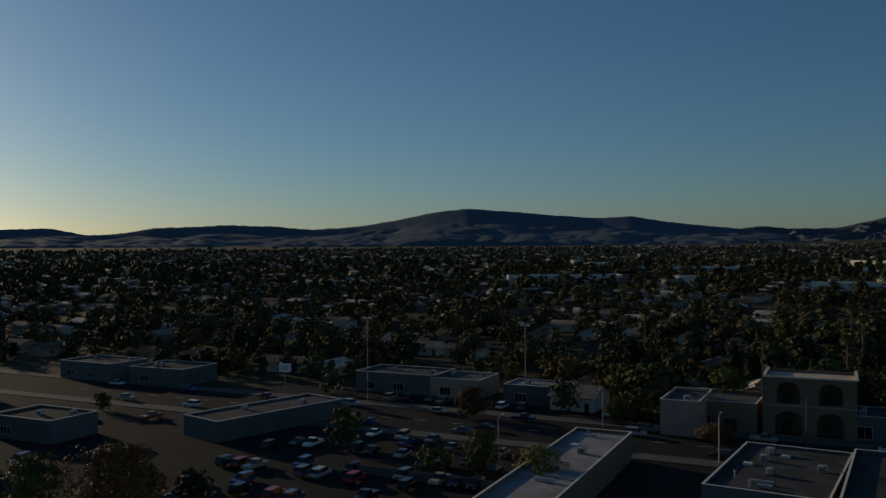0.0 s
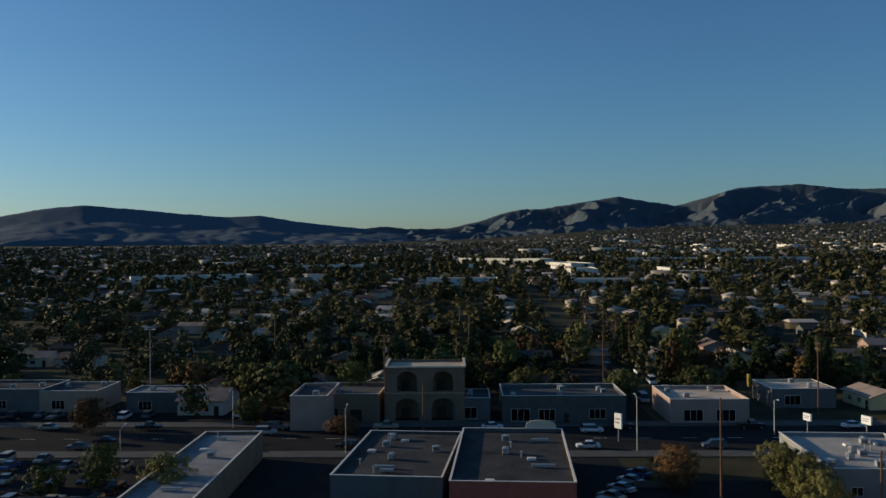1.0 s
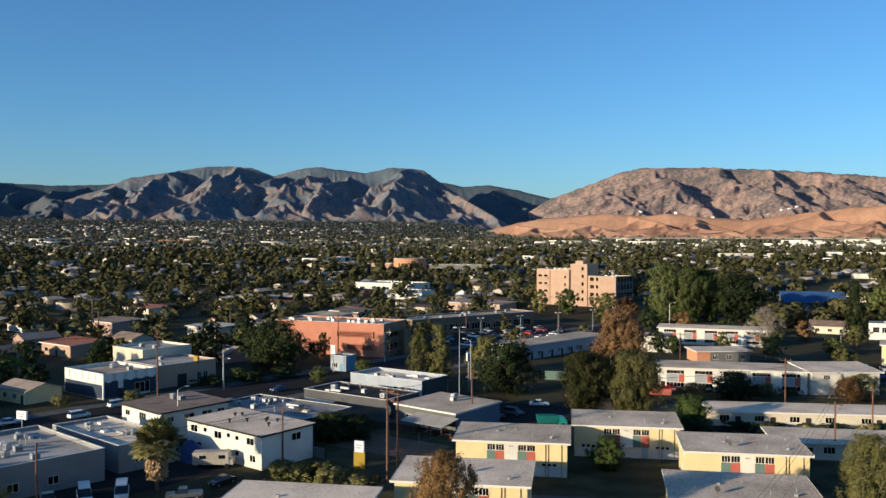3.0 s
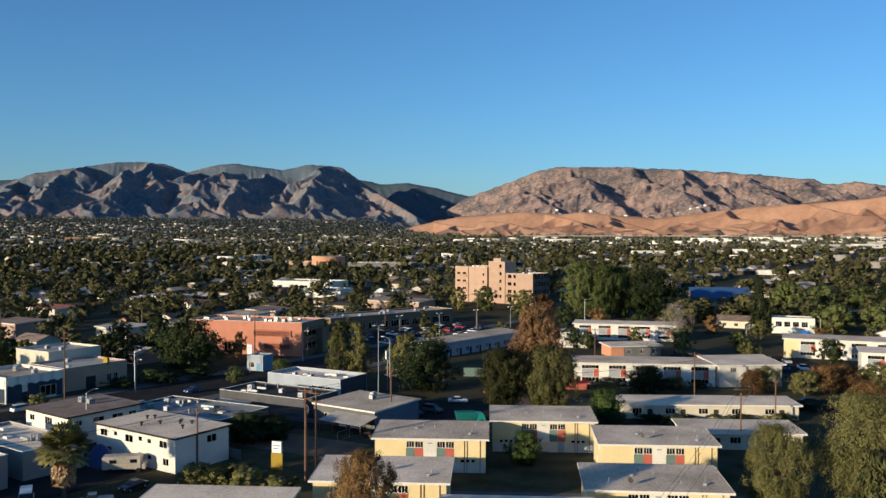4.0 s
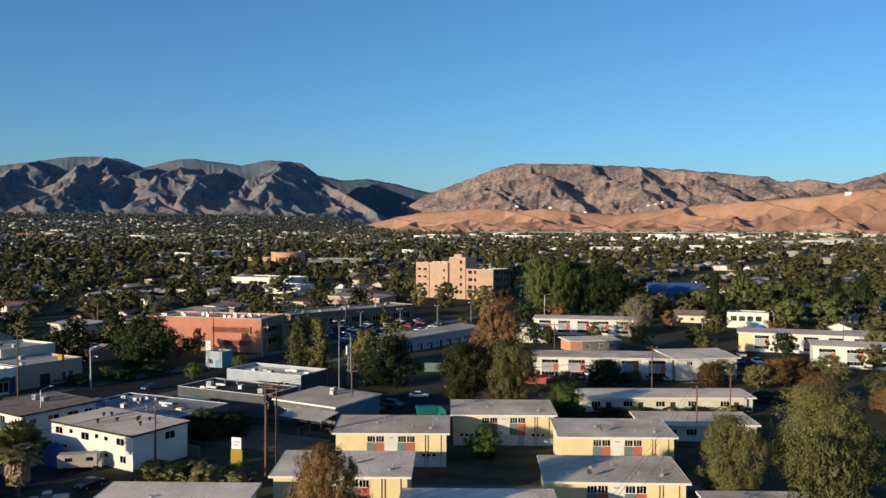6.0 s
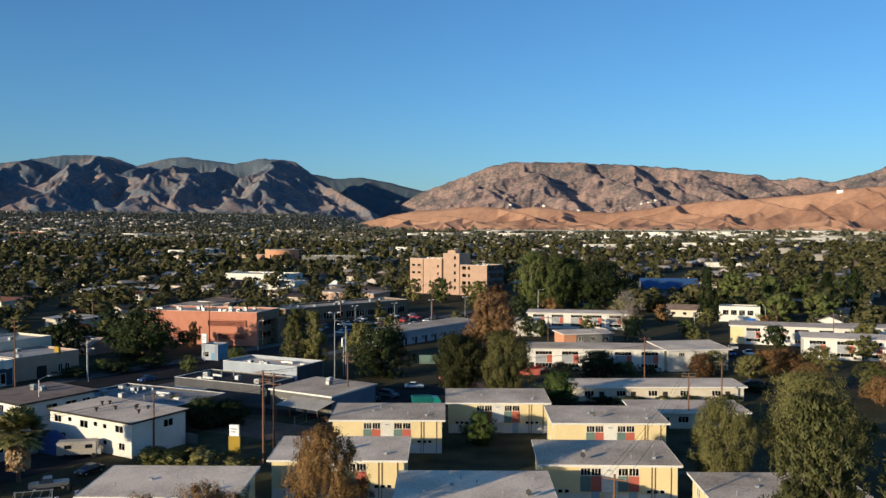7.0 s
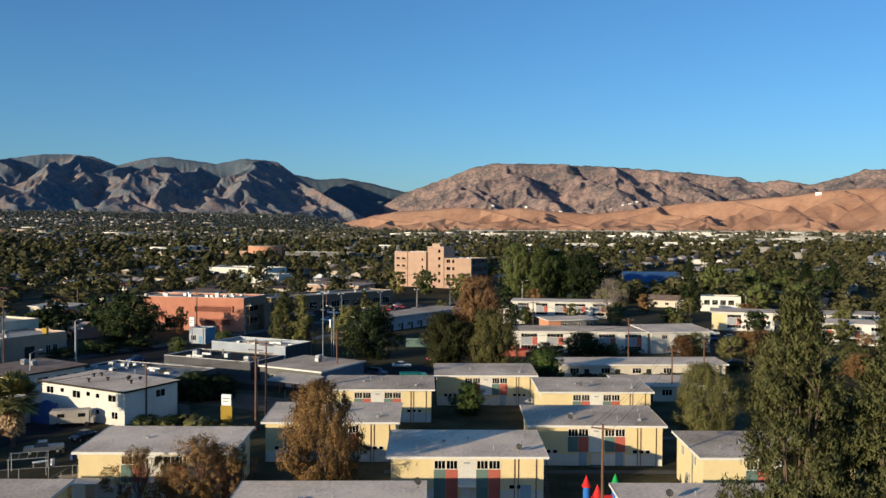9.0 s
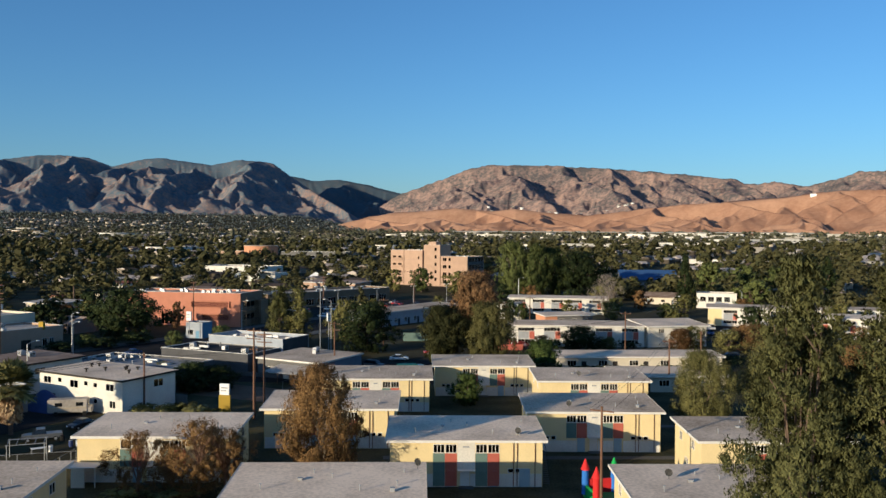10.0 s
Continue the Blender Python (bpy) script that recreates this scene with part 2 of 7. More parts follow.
def box(bm, x0, x1, y0, y1, z0, z1):
    v = [bm.verts.new((x, y, z)) for z in (z0, z1) for x, y in ((x0, y0), (x1, y0), (x1, y1), (x0, y1))]
    for f in ((3, 2, 1, 0), (4, 5, 6, 7), (0, 1, 5, 4), (1, 2, 6, 5), (2, 3, 7, 6), (3, 0, 4, 7)):
        bm.faces.new([v[i] for i in f])
    return v


def boxes(*dims):
    bm = bmesh.new()
    for d in dims:
        box(bm, *d)
    return bm


def rod(bm, a, b, r0, r1=None, n=8):
    """A tapered round bar from a to b."""
    a, b = Vector(a), Vector(b)
    r1 = r0 if r1 is None else r1
    q = (b - a).to_track_quat("Z", "Y")
    rings = []
    for p, r in ((a, r0), (b, r1)):
        rings.append([bm.verts.new(p + q @ Vector((r * math.cos(2 * math.pi * i / n), r * math.sin(2 * math.pi * i / n), 0))) for i in range(n)])
    for i in range(n):
        bm.faces.new((rings[0][i], rings[0][(i + 1) % n], rings[1][(i + 1) % n], rings[1][i]))
    bm.faces.new(rings[0][::-1])
    bm.faces.new(rings[1])


def rods(*dims):
    bm = bmesh.new()
    for d in dims:
        rod(bm, *d)
    return bm


def thing(name, m, label, category, group="", kind=""):
    ob = new(name)
    ob.matrix_basis = m
    ob.empty_display_size = 0.5
    return tagged(ob, label, category, group, kind)


def sheet(name, verts, faces, mat, label="", category="", kind="", smooth=False):
    """One joined mesh from arrays of corners and faces of one size."""
    verts, faces = np.asarray(verts, dtype=np.float32), np.asarray(faces, dtype=np.int32)
    me = bpy.data.meshes.new(name)
    k = faces.shape[1]
    me.vertices.add(len(verts))
    me.vertices.foreach_set("co", verts.ravel())
    me.loops.add(faces.size)
    me.loops.foreach_set("vertex_index", faces.ravel())
    me.polygons.add(len(faces))
    me.polygons.foreach_set("loop_start", np.arange(0, faces.size, k, dtype=np.int32))
    if smooth:
        me.polygons.foreach_set("use_smooth", np.ones(len(faces), dtype=bool))
    me.update(calc_edges=True)
    me.materials.append(M[mat])
    ob = new(name, me)
    return tagged(ob, label, category, "", kind)


# ---- terrain: level near by, rising gently to the foot of the mountains ----
def ramp(v, lo, hi):
    k = np.clip((np.asarray(v, dtype=float) - lo) / (hi - lo), 0, 1)
    return k * k * (3 - 2 * k)


def ground_z(d, az):
    """Height of the valley floor at this distance and bearing (degrees); it climbs into a fan below the northern range."""
    rise = 38.0 * np.clip((np.asarray(d, dtype=float) - 420.0) / 2300.0, 0, 1.4) ** 1.15
    return rise + 54.0 * ramp(d, 2250, 3350) * ramp(az, 3, 10) * (1 - ramp(az, 44, 66))


def gz(x, y):
    return float(ground_z(math.hypot(x, y), math.degrees(math.atan2(-x, y))))




def lattice(seed):
    return np.random.default_rng(seed).random((256, 256))


def gradient_noise(x, y, table):
    """Smooth noise of about -0.7 to 0.7 without a visible grid."""
    xi, yi = np.floor(x).astype(int), np.floor(y).astype(int)
    fx, fy = x - xi, y - yi

    def corner(i, j):
        a = table[(xi + i) % 256, (yi + j) % 256] * 6.2832
        return np.cos(a) * (fx - i) + np.sin(a) * (fy - j)

    ux, uy = fx ** 3 * (fx * (fx * 6 - 15) + 10), fy ** 3 * (fy * (fy * 6 - 15) + 10)
    return (corner(0, 0) * (1 - ux) + corner(1, 0) * ux) * (1 - uy) + (corner(0, 1) * (1 - ux) + corner(1, 1) * ux) * uy


def crests(x, y, table):
    """Sharp crests, broad valleys: 1 on a crest, 0 in a valley floor."""
    return 1 - np.clip(np.abs(gradient_noise(x, y, table)) * 2.0, 0, 1)


def ground():
    az = np.radians(np.arange(0, 360, 1.5))
    r = np.concatenate([np.linspace(0.002, 600, 41), np.linspace(660, 4950, 60)])
    A, R = np.meshgrid(az, r, indexing="ij")
    V = np.stack([-np.sin(A) * R, np.cos(A) * R, ground_z(R, (np.degrees(A) + 180) % 360 - 180)], -1).reshape(-1, 3)
    na, nr = len(az), len(r)
    i, j = np.meshgrid(np.arange(na), np.arange(nr - 1), indexing="ij")
    k = (i + 1) % na
    F = np.stack([i * nr + j + 1, i * nr + j, k * nr + j, k * nr + j + 1], -1).reshape(-1, 4)
    return sheet("ground", V, F, "soil", "dry brown soil and thin grass of a wide valley floor", "ground", "structure", True)


ground()


def mountain(name, profile, foot, crest, mat, label, seed, gap, steep=0.7, lean=0.2, own=(), step=0.05, eye=39.1, soft=1, gully=10.0, share=1.0, first=0.68, head=1.5, rough=3.0):
    """A range of spurs that branch down from one crest; profile: bearing and elevation of the crest, in degrees; gap: metres between
    spurs; own: single spurs as bearing and share of the depth at their top and bottom, and their height."""
    pa, pe = np.array([p[0] for p in profile]), np.array([p[1] for p in profile])
    order = np.argsort(pa)
    az = np.arange(pa.min(), pa.max(), step)
    el = np.interp(az, pa[order], pe[order])
    el = np.convolve(np.pad(el, 3, "edge"), np.ones(7) / 7, "valid")
    v = np.concatenate([np.linspace(-0.08, 1, 120), np.linspace(1.04, 1.6, 8)])
    A, Vv = np.meshgrid(az, v, indexing="ij")
    deep = crest - foot
    X, Y = np.radians(A) * crest, deep * Vv
    R = foot + Y
    table, other = lattice(seed), lattice(seed + 1)
    wx = X + 0.22 * gap * gradient_noise(X / (0.7 * gap) + 9, Y / (0.7 * gap) + 3, table) + 0.07 * gap * gradient_noise(X / (0.2 * gap), Y / (0.2 * gap), other)
    wy = Y + 0.22 * gap * gradient_noise(X / (0.7 * gap) + 31, Y / (0.7 * gap) + 13, other)
    g = ground_z(R, A)
    E = np.repeat(el[:, None], len(v), 1)
    sight = np.tan(np.radians(E)) * R + eye                      # no spur may stand over the crest
    back = deep * (1 + 0.05 * gradient_noise(X[:, :1] / (2.5 * gap), X[:, :1] * 0 + 4.4, table))
    top = np.tan(np.radians(E)) * (foot + back) + eye
    round_off = 0.08 * gap
    H = top - steep * head * (np.sqrt((Y - back) ** 2 + round_off ** 2) - round_off)
    rng = random.Random(seed)
    tops = lambda x: float(np.interp(math.degrees(x / crest), az, el))
    ground_at = lambda x, y: float(ground_z(foot + y, math.degrees(x / crest)))
    segments = []

    def spur(x0, y0, x1, y1, height, parts=6, order=0):
        """A ridge line from (x0, y0) down to (x1, y1); height: its share of the crest's at its top."""
        zt = math.tan(radians(tops(x0))) * (foot + deep) + eye
        base = ground_at(x0, y0)
        pts = []
        bend, swing = rng.uniform(-0.3, 0.3) * gap, rng.uniform(0, 6.28)
        for i in range(parts + 1):
            t = i / parts
            off = bend * math.sin(math.pi * t) + 0.12 * gap * math.sin(5 * t + swing) * math.sin(math.pi * t)
            x, y = x0 + (x1 - x0) * t + off, y0 + (y1 - y0) * t
            z = ground_at(x, max(y, 0)) - 8 * t + (zt - base) * height * ((1 - t) ** first + 0.05 * math.sin(9 * t + swing) * (1 - t))
            pts.append((x, y, z))
        segments.extend(zip(pts, pts[1:]))
        if order < 2:
            for i in range(1, parts):
                for side in (-1, 1):
                    if rng.random() < (0.85 if order == 0 else 0.4):
                        px, py, pz = pts[i]
                        ln = gap * rng.uniform(0.35, 0.75) * (1 if order == 0 else 0.5)
                        a = rng.uniform(0.5, 0.95)
                        qx, qy = px + side * ln * math.sin(a), py - ln * math.cos(a)
                        branch(px, py, pz, qx, qy, order + 1)

    def branch(px, py, pz, qx, qy, order):
        gq = ground_at(qx, max(qy, 0))
        ln = math.hypot(qx - px, qy - py)
        qz = max(gq - 10, pz - ln * steep * rng.uniform(0.5, 0.8))
        mx, my, mz = (px + qx) / 2 + rng.uniform(-0.1, 0.1) * ln, (py + qy) / 2, (pz + qz) / 2 + ln * 0.05
        segments.extend((((px, py, pz), (mx, my, mz)), ((mx, my, mz), (qx, qy, qz))))
        if order < 2:
            for side in (-1, 1):
                if rng.random() < 0.7:
                    l2 = ln * rng.uniform(0.3, 0.55)
                    branch(mx, my, mz, mx + side * l2 * 0.75, my - l2 * 0.65, order + 1)

    x = math.radians(pa.min()) * crest
    n = 0
    while x < math.radians(pa.max()) * crest:
        depth = deep * (rng.uniform(0.97, 1.02) if n % 2 == 0 else rng.uniform(0.7, 0.93))
        if not any(min(o[0], o[2]) - 0.2 < math.degrees((x + 0.5 * lean * depth) / crest) < max(o[0], o[2]) + 0.2 for o in own):
            spur(x, depth, x + lean * depth * rng.uniform(0.5, 1.5), deep * rng.uniform(-0.02, 0.06), share * (rng.uniform(0.97, 1.02) if n % 2 == 0 else rng.uniform(0.65, 0.88)))
        x += gap * rng.uniform(0.3, 0.65)
        n += 1
    for a0, v0, a1, v1, height in own:
        spur(math.radians(a0) * crest, v0 * deep, math.radians(a1) * crest, v1 * deep, height)
    stretch_of = steep * (1 + 0.35 * gradient_noise(X / (0.5 * gap) + 5, Y / (0.5 * gap) + 8, other))
    dx = math.radians(step) * crest
    for (x0, y0, z0), (x1, y1, z1) in segments:
        reach = max(60.0, max(z0, z1) / steep)
        i0, i1 = int((min(x0, x1) - reach - X[0, 0]) / dx), int((max(x0, x1) + reach - X[0, 0]) / dx) + 2
        i0, i1 = max(0, i0), min(len(az), i1)
        if i1 <= i0:
            continue
        px, py = wx[i0:i1] - x0, wy[i0:i1] - y0
        ex, ey = x1 - x0, y1 - y0
        t = np.clip((px * ex + py * ey) / (ex * ex + ey * ey + 1e-6), 0, 1)
        d = np.hypot(px - ex * t, py - ey * t)
        H[i0:i1] = np.maximum(H[i0:i1], z0 + (z1 - z0) * t - stretch_of[i0:i1] * d)
    up = np.clip((H - g) / 60, 0, 1)
    up = up * np.clip((top - H) / 45, 0.1, 1)
    for size, amount, tab in ((0.5, 1.9, other), (0.24, 1.0, table), (0.11, 0.5, other), (0.05, 0.22, table)):
        H = H - gully * amount * up * (1 - crests(wx / (size * gap) + 3 * size, wy / (size * 4.5 * gap), tab))
    for _ in range(soft):
        P = np.pad(H, 1, "edge")
        H = (P[1:-1, 1:-1] * 2 + P[:-2, 1:-1] + P[2:, 1:-1] + P[1:-1, :-2] + P[1:-1, 2:]) / 6
    H = np.where(Y < back, np.minimum(H, sight), H)
    line = np.argmin(np.abs(Y - back), axis=1)
    H[np.arange(len(az)), line] = (np.tan(np.radians(E)) * R + eye)[np.arange(len(az)), line] + rough * (gradient_noise(X[:, 0] / 22, X[:, 0] * 0 + 1.5, table) + 1.2 * gradient_noise(X[:, 0] / 95, X[:, 0] * 0 + 7.5, other))
    H = np.where(Vv <= 0, g - 8, np.maximum(H, g - 2))
    V = np.stack([-np.sin(np.radians(A)) * R, np.cos(np.radians(A)) * R, H], -1).reshape(-1, 3)
    nv = len(v)
    i, j = np.meshgrid(np.arange(len(az) - 1), np.arange(nv - 1), indexing="ij")
    F = np.stack([i * nv + j + 1, i * nv + j, (i + 1) * nv + j, (i + 1) * nv + j + 1], -1).reshape(-1, 4)
    SLOPES[name] = az, v, H, foot, deep
    return sheet(name, V, F, mat, label, "mountain", "structure", True)


SLOPES = {}


def slope_z(name, a, k):
    """Height of a range at this bearing and share of its depth."""
    az, v, H, foot, deep = SLOPES[name]
    return float(H[int(np.argmin(np.abs(az - a))), int(np.argmin(np.abs(v - k)))]), foot + deep * k


SOUTH = [(126, 1.0), (118, 1.2), (113.4, 1.29), (110.7, 1.37), (108.8, 0.96), (107.1, 1.03), (104.8, 1.39), (99.9, 1.61), (97, 1.5), (94.8, 1.31), (91.8, 1.49), (89.2, 1.89), (86.9, 2.37), (84.3, 2.7), (81.6, 2.45), (77.9, 2.11), (75.7, 1.97), (73.7, 2.06), (71.4, 1.66), (67.2, 1.2), (64, 0.8)]
NORTH = [(70, 0.7), (67.1, 1.1), (65.7, 1.3), (63.7, 1.12), (61.3, 1.12), (59.2, 1.56), (57.8, 2.04), (56.3, 2.37), (54.9, 2.38), (52.8, 2.68), (50, 3.09), (47.6, 2.67), (46.3, 2.44), (44.4, 2.92), (42.5, 3.51), (38.9, 3.59), (36.1, 3.21), (33.2, 3.13), (30.8, 3.25), (28, 3.6), (20, 3.3), (9, 3.7), (7.7, 3.39), (6, 3.52), (4.3, 3.22), (1.9, 2.63), (0, 2.0), (-4, 1.2)]
MIDDLE = [(33, 2.2), (31, 2.9), (29.1, 3.72), (26.8, 4.11), (24.8, 4.5), (23.2, 4.6), (21.6, 4.52), (20.2, 4.03), (18.6, 4.46), (17.2, 4.66), (15.8, 4.47), (14.2, 4.28), (12.4, 4.68), (10.3, 4.5), (9.2, 3.7), (7.3, 2.4), (5.2, 1.2), (4.0, 0.5)]
EAST = [(7.5, 0.2), (5.2, 0.6), (1.9, 2.55), (-0.8, 3.53), (-2.7, 4.24), (-4.3, 4.56), (-7.9, 4.53), (-12.2, 4.24), (-16, 3.91), (-19.7, 3.5), (-20.6, 3.1), (-22, 3.31), (-24.1, 3.0), (-24.7, 3.09), (-27, 3.89), (-30, 3.8), (-38, 4.2)]
FOOTHILLS = [(9, -0.3), (7.5, 0.1), (4.9, 0.77), (2.6, 1.23), (0, 1.42), (-1.9, 1.61), (-4.2, 1.42), (-5.7, 1.6), (-8.6, 1.26), (-10.4, 1.14), (-12.9, 1.39), (-14.6, 1.6), (-16.7, 1.83), (-19.7, 2.05), (-22.8, 2.28), (-24.7, 2.58), (-30, 2.7), (-38, 2.4)]
mountain("mountain_south", SOUTH, 3300, 4600, "mountain_haze_blue", "distant low hills with blue haze in their colour", 3, 420, 0.18, 0.1, step=0.1, soft=3, gully=2, share=0.7)
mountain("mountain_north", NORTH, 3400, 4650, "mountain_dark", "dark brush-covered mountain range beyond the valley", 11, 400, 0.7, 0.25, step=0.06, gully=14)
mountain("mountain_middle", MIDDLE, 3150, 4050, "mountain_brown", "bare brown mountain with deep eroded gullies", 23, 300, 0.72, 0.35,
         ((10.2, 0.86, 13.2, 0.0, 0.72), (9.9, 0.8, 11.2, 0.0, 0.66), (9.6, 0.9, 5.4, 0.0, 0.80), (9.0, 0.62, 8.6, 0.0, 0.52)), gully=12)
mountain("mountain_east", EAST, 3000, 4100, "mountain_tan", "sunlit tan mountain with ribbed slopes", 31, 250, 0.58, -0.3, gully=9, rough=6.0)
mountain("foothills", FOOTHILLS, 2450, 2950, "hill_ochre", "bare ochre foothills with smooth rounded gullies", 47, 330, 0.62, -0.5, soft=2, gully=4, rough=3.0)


# ---- roads, pavements and lots ----
def at(x, y, ang, z=0.0):
    return pose(x, y, z, 0, 0, ang)


def slab(name, x, y, ang, length, width, z0, z1, mat, label, category, kind="structure"):
    """A level slab; x, y is one corner, length runs along ang, width to its left."""
    ob = link_mesh(name, boxes((0, length, 0, width, z0, z1)), mat)
    ob.matrix_basis = at(x, y, ang)
    return tagged(ob, label, category, "", kind)


UX, UY = math.cos(radians(60)), math.sin(radians(60))       # along the avenue
VX, VY = UY, -UX                                             # across it, towards the near side


def town(u, v):
    """A place by its distance along the avenue and across it."""
    return u * UX + v * VX, u * UY + v * VY


def town_slab(name, u0, u1, v0, v1, z0, z1, mat, label, category):
    x, y = town(u0, v1)
    return slab(name, x, y, 60, u1 - u0, v1 - v0, z0, z1, mat, label, category)


town_slab("road_avenue", -330, 700, -184, -162, -0.5, 0.03, "asphalt", "wide dark asphalt avenue between shops", "road")
town_slab("pavement_far", -330, 700, -189, -184, -0.5, 0.18, "concrete", "grey concrete pavement along the avenue", "pavement")
town_slab("pavement_near", -330, 700, -162, -157.2, -0.5, 0.18, "concrete", "grey concrete pavement along the avenue", "pavement")
x, y = town(41, -189)
slab("road_side", x, y, 150, 330, 12, -0.5, 0.21, "asphalt", "narrow asphalt side street with parked cars", "road")
slab("road_project", -45, 170, -4, 75, 34, -0.5, 0.035, "asphalt", "asphalt street and yard beside low sheds", "road")
slab("road_lane", 24, 196, 3, 90, 12, -0.5, 0.04, "asphalt", "asphalt lane in front of the housing blocks", "road")
slab("parking_lot_east", 55, 236, -2, 42, 50, -0.5, 0.04, "asphalt", "asphalt yard between housing blocks", "parking")
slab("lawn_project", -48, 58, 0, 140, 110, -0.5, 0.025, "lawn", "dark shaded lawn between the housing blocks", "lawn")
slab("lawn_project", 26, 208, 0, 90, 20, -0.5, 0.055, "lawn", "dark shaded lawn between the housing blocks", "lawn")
slab("yard_dirt", 4, 191, 0, 19, 16, -0.4, 0.06, "dirt", "bare reddish-brown earth yard under trees", "yard")
slab("yard_dirt", -52, 158, -25, 26, 12, -0.4, 0.06, "dirt", "bare brown earth yard beside sheds", "yard")
slab("parking_lot_west", -150, -90, 60, 180, 120, -0.5, 0.022, "asphalt", "large asphalt lot crowded with parked cars", "parking")
slab("parking_lot_store", -92, 72, 60, 34, 26, -0.5, 0.045, "asphalt", "small asphalt lot beside the store", "parking")
slab("yard_van", -72, 112, 60, 34, 26, -0.5, 0.045, "asphalt", "dark yard with parked vans behind the shops", "yard")
slab("parking_lot_strip", -40, 300, 47, 90, 40, -0.5, 0.045, "asphalt", "asphalt lot with rows of parked cars before a shop strip", "parking")
slab("path_project", -8, 109.3, 0, 60, 1.6, -0.4, 0.05, "concrete", "pale concrete footpath between housing blocks", "path")
slab("path_project", -24, 128.5, 0, 62, 1.6, -0.4, 0.05, "concrete", "pale concrete footpath between housing blocks", "path")
for i in range(36):                                           # centre line of the avenue
    x, y = town(-200 + i * 9, -173)
    tagged(link_mesh("lane_mark", boxes((0, 3, -0.08, 0.08, 0.03, 0.036)), "paint_line"), "worn pale lane mark on asphalt", "lane mark", "marks on the avenue", "structure").matrix_basis = at(x, y, 60)


# ---- buildings ----
def pierced(length, height, openings, y0, y1, x0=0.0, z0=0.0):
    """One connected upright plate with openings (x0, x1, z0, z1) right through it."""
    bm = bmesh.new()
    xs = sorted({x0, length, *[o[k] for o in openings for k in (0, 1)]})
    zs = sorted({z0, height, *[o[k] for o in openings for k in (2, 3) if z0 < o[k] < height]})
    solid = lambda i, k: 0 <= i < len(xs) - 1 and 0 <= k < len(zs) - 1 and not any(o[0] - 1e-6 <= xs[i] and xs[i + 1] <= o[1] + 1e-6 and o[2] - 1e-6 <= zs[k] and zs[k + 1] <= o[3] + 1e-6 for o in openings)
    made = {}

    def vert(i, k, y):
        if (i, k, y) not in made:
            made[i, k, y] = bm.verts.new((xs[i], y, zs[k]))
        return made[i, k, y]

    for i in range(len(xs) - 1):
        for k in range(len(zs) - 1):
            if not solid(i, k):
                continue
            bm.faces.new([vert(a, b, y0) for a, b in ((i, k), (i + 1, k), (i + 1, k + 1), (i, k + 1))])
            bm.faces.new([vert(a, b, y1) for a, b in ((i, k + 1), (i + 1, k + 1), (i + 1, k), (i, k))])
            for (di, dk), (p, q) in (((0, -1), ((i, k), (i + 1, k))), ((1, 0), ((i + 1, k), (i + 1, k + 1))), ((0, 1), ((i + 1, k + 1), (i, k + 1))), ((-1, 0), ((i, k + 1), (i, k)))):
                if not solid(i + di, k + dk):
                    bm.faces.new((vert(*q, y0), vert(*p, y0), vert(*p, y1), vert(*q, y1)))
    return bm


def wall_panel(name, parent, m, length, height, mat, openings=(), th=0.2, z0=0.0, label=""):
    """A wall along local x with its outer face at y = 0, pierced by openings."""
    ob = part(name, pierced(length, height, openings, 0, th, 0.0, z0), mat, parent, label)
    ob.matrix_basis = m
    return ob


FRAMES = {}


def window(parent, m, w, h, frame_mat="trim_white", bars=1, name="window"):
    """A framed window set into its opening; lower left outer corner at the origin of m."""
    key = (round(w, 2), round(h, 2), frame_mat, bars)
    if key not in FRAMES:
        t = 0.07
        edges = [w * k / (bars + 1) for k in range(bars + 2)]
        holes = [(a + (0.03 if n else 0), b - (0.03 if n < bars else 0), 0.0, h) for n, (a, b) in enumerate(zip(edges, edges[1:]))]
        bm = pierced(w + t, h + t, holes, -0.03, 0.12, -t, -t)
        f = bpy.data.meshes.new("window")
        bm.to_mesh(f), bm.free()
        f.materials.append(M[frame_mat])
        bm = boxes((0, w, 0.05, 0.065, 0, h))
        p = bpy.data.meshes.new("pane")
        bm.to_mesh(p), bm.free()
        p.materials.append(M["glass"])
        FRAMES[key] = f, p
    f, p = FRAMES[key]
    ob, pane = new(name, f), new("pane", p)
    ob.parent, ob.matrix_basis = parent, m
    pane.parent = ob
    return ob


def door(parent, m, w=0.95, h=2.05, mat="dark_trim"):
    bm = boxes((0, w, 0.02, 0.07, 0, h), (-0.08, 0, -0.03, 0.12, 0, h + 0.08), (w, w + 0.08, -0.03, 0.12, 0, h + 0.08), (0, w, -0.03, 0.12, h, h + 0.08))
    ob = part("door", bm, mat, parent)
    ob.matrix_basis = m
    knob = part("handle", boxes((w - 0.12, w - 0.06, -0.05, 0.02, 0.95, 1.1)), "steel", ob)
    return ob


OCC = []                                                      # footprints: x, y, ang, length, depth


def face(side, L, D):
    return {"f": (at(0, 0, 0), L), "r": (at(L, 0, 90), D), "b": (at(L, D, 180), L), "l": (at(0, D, -90), D)}[side]


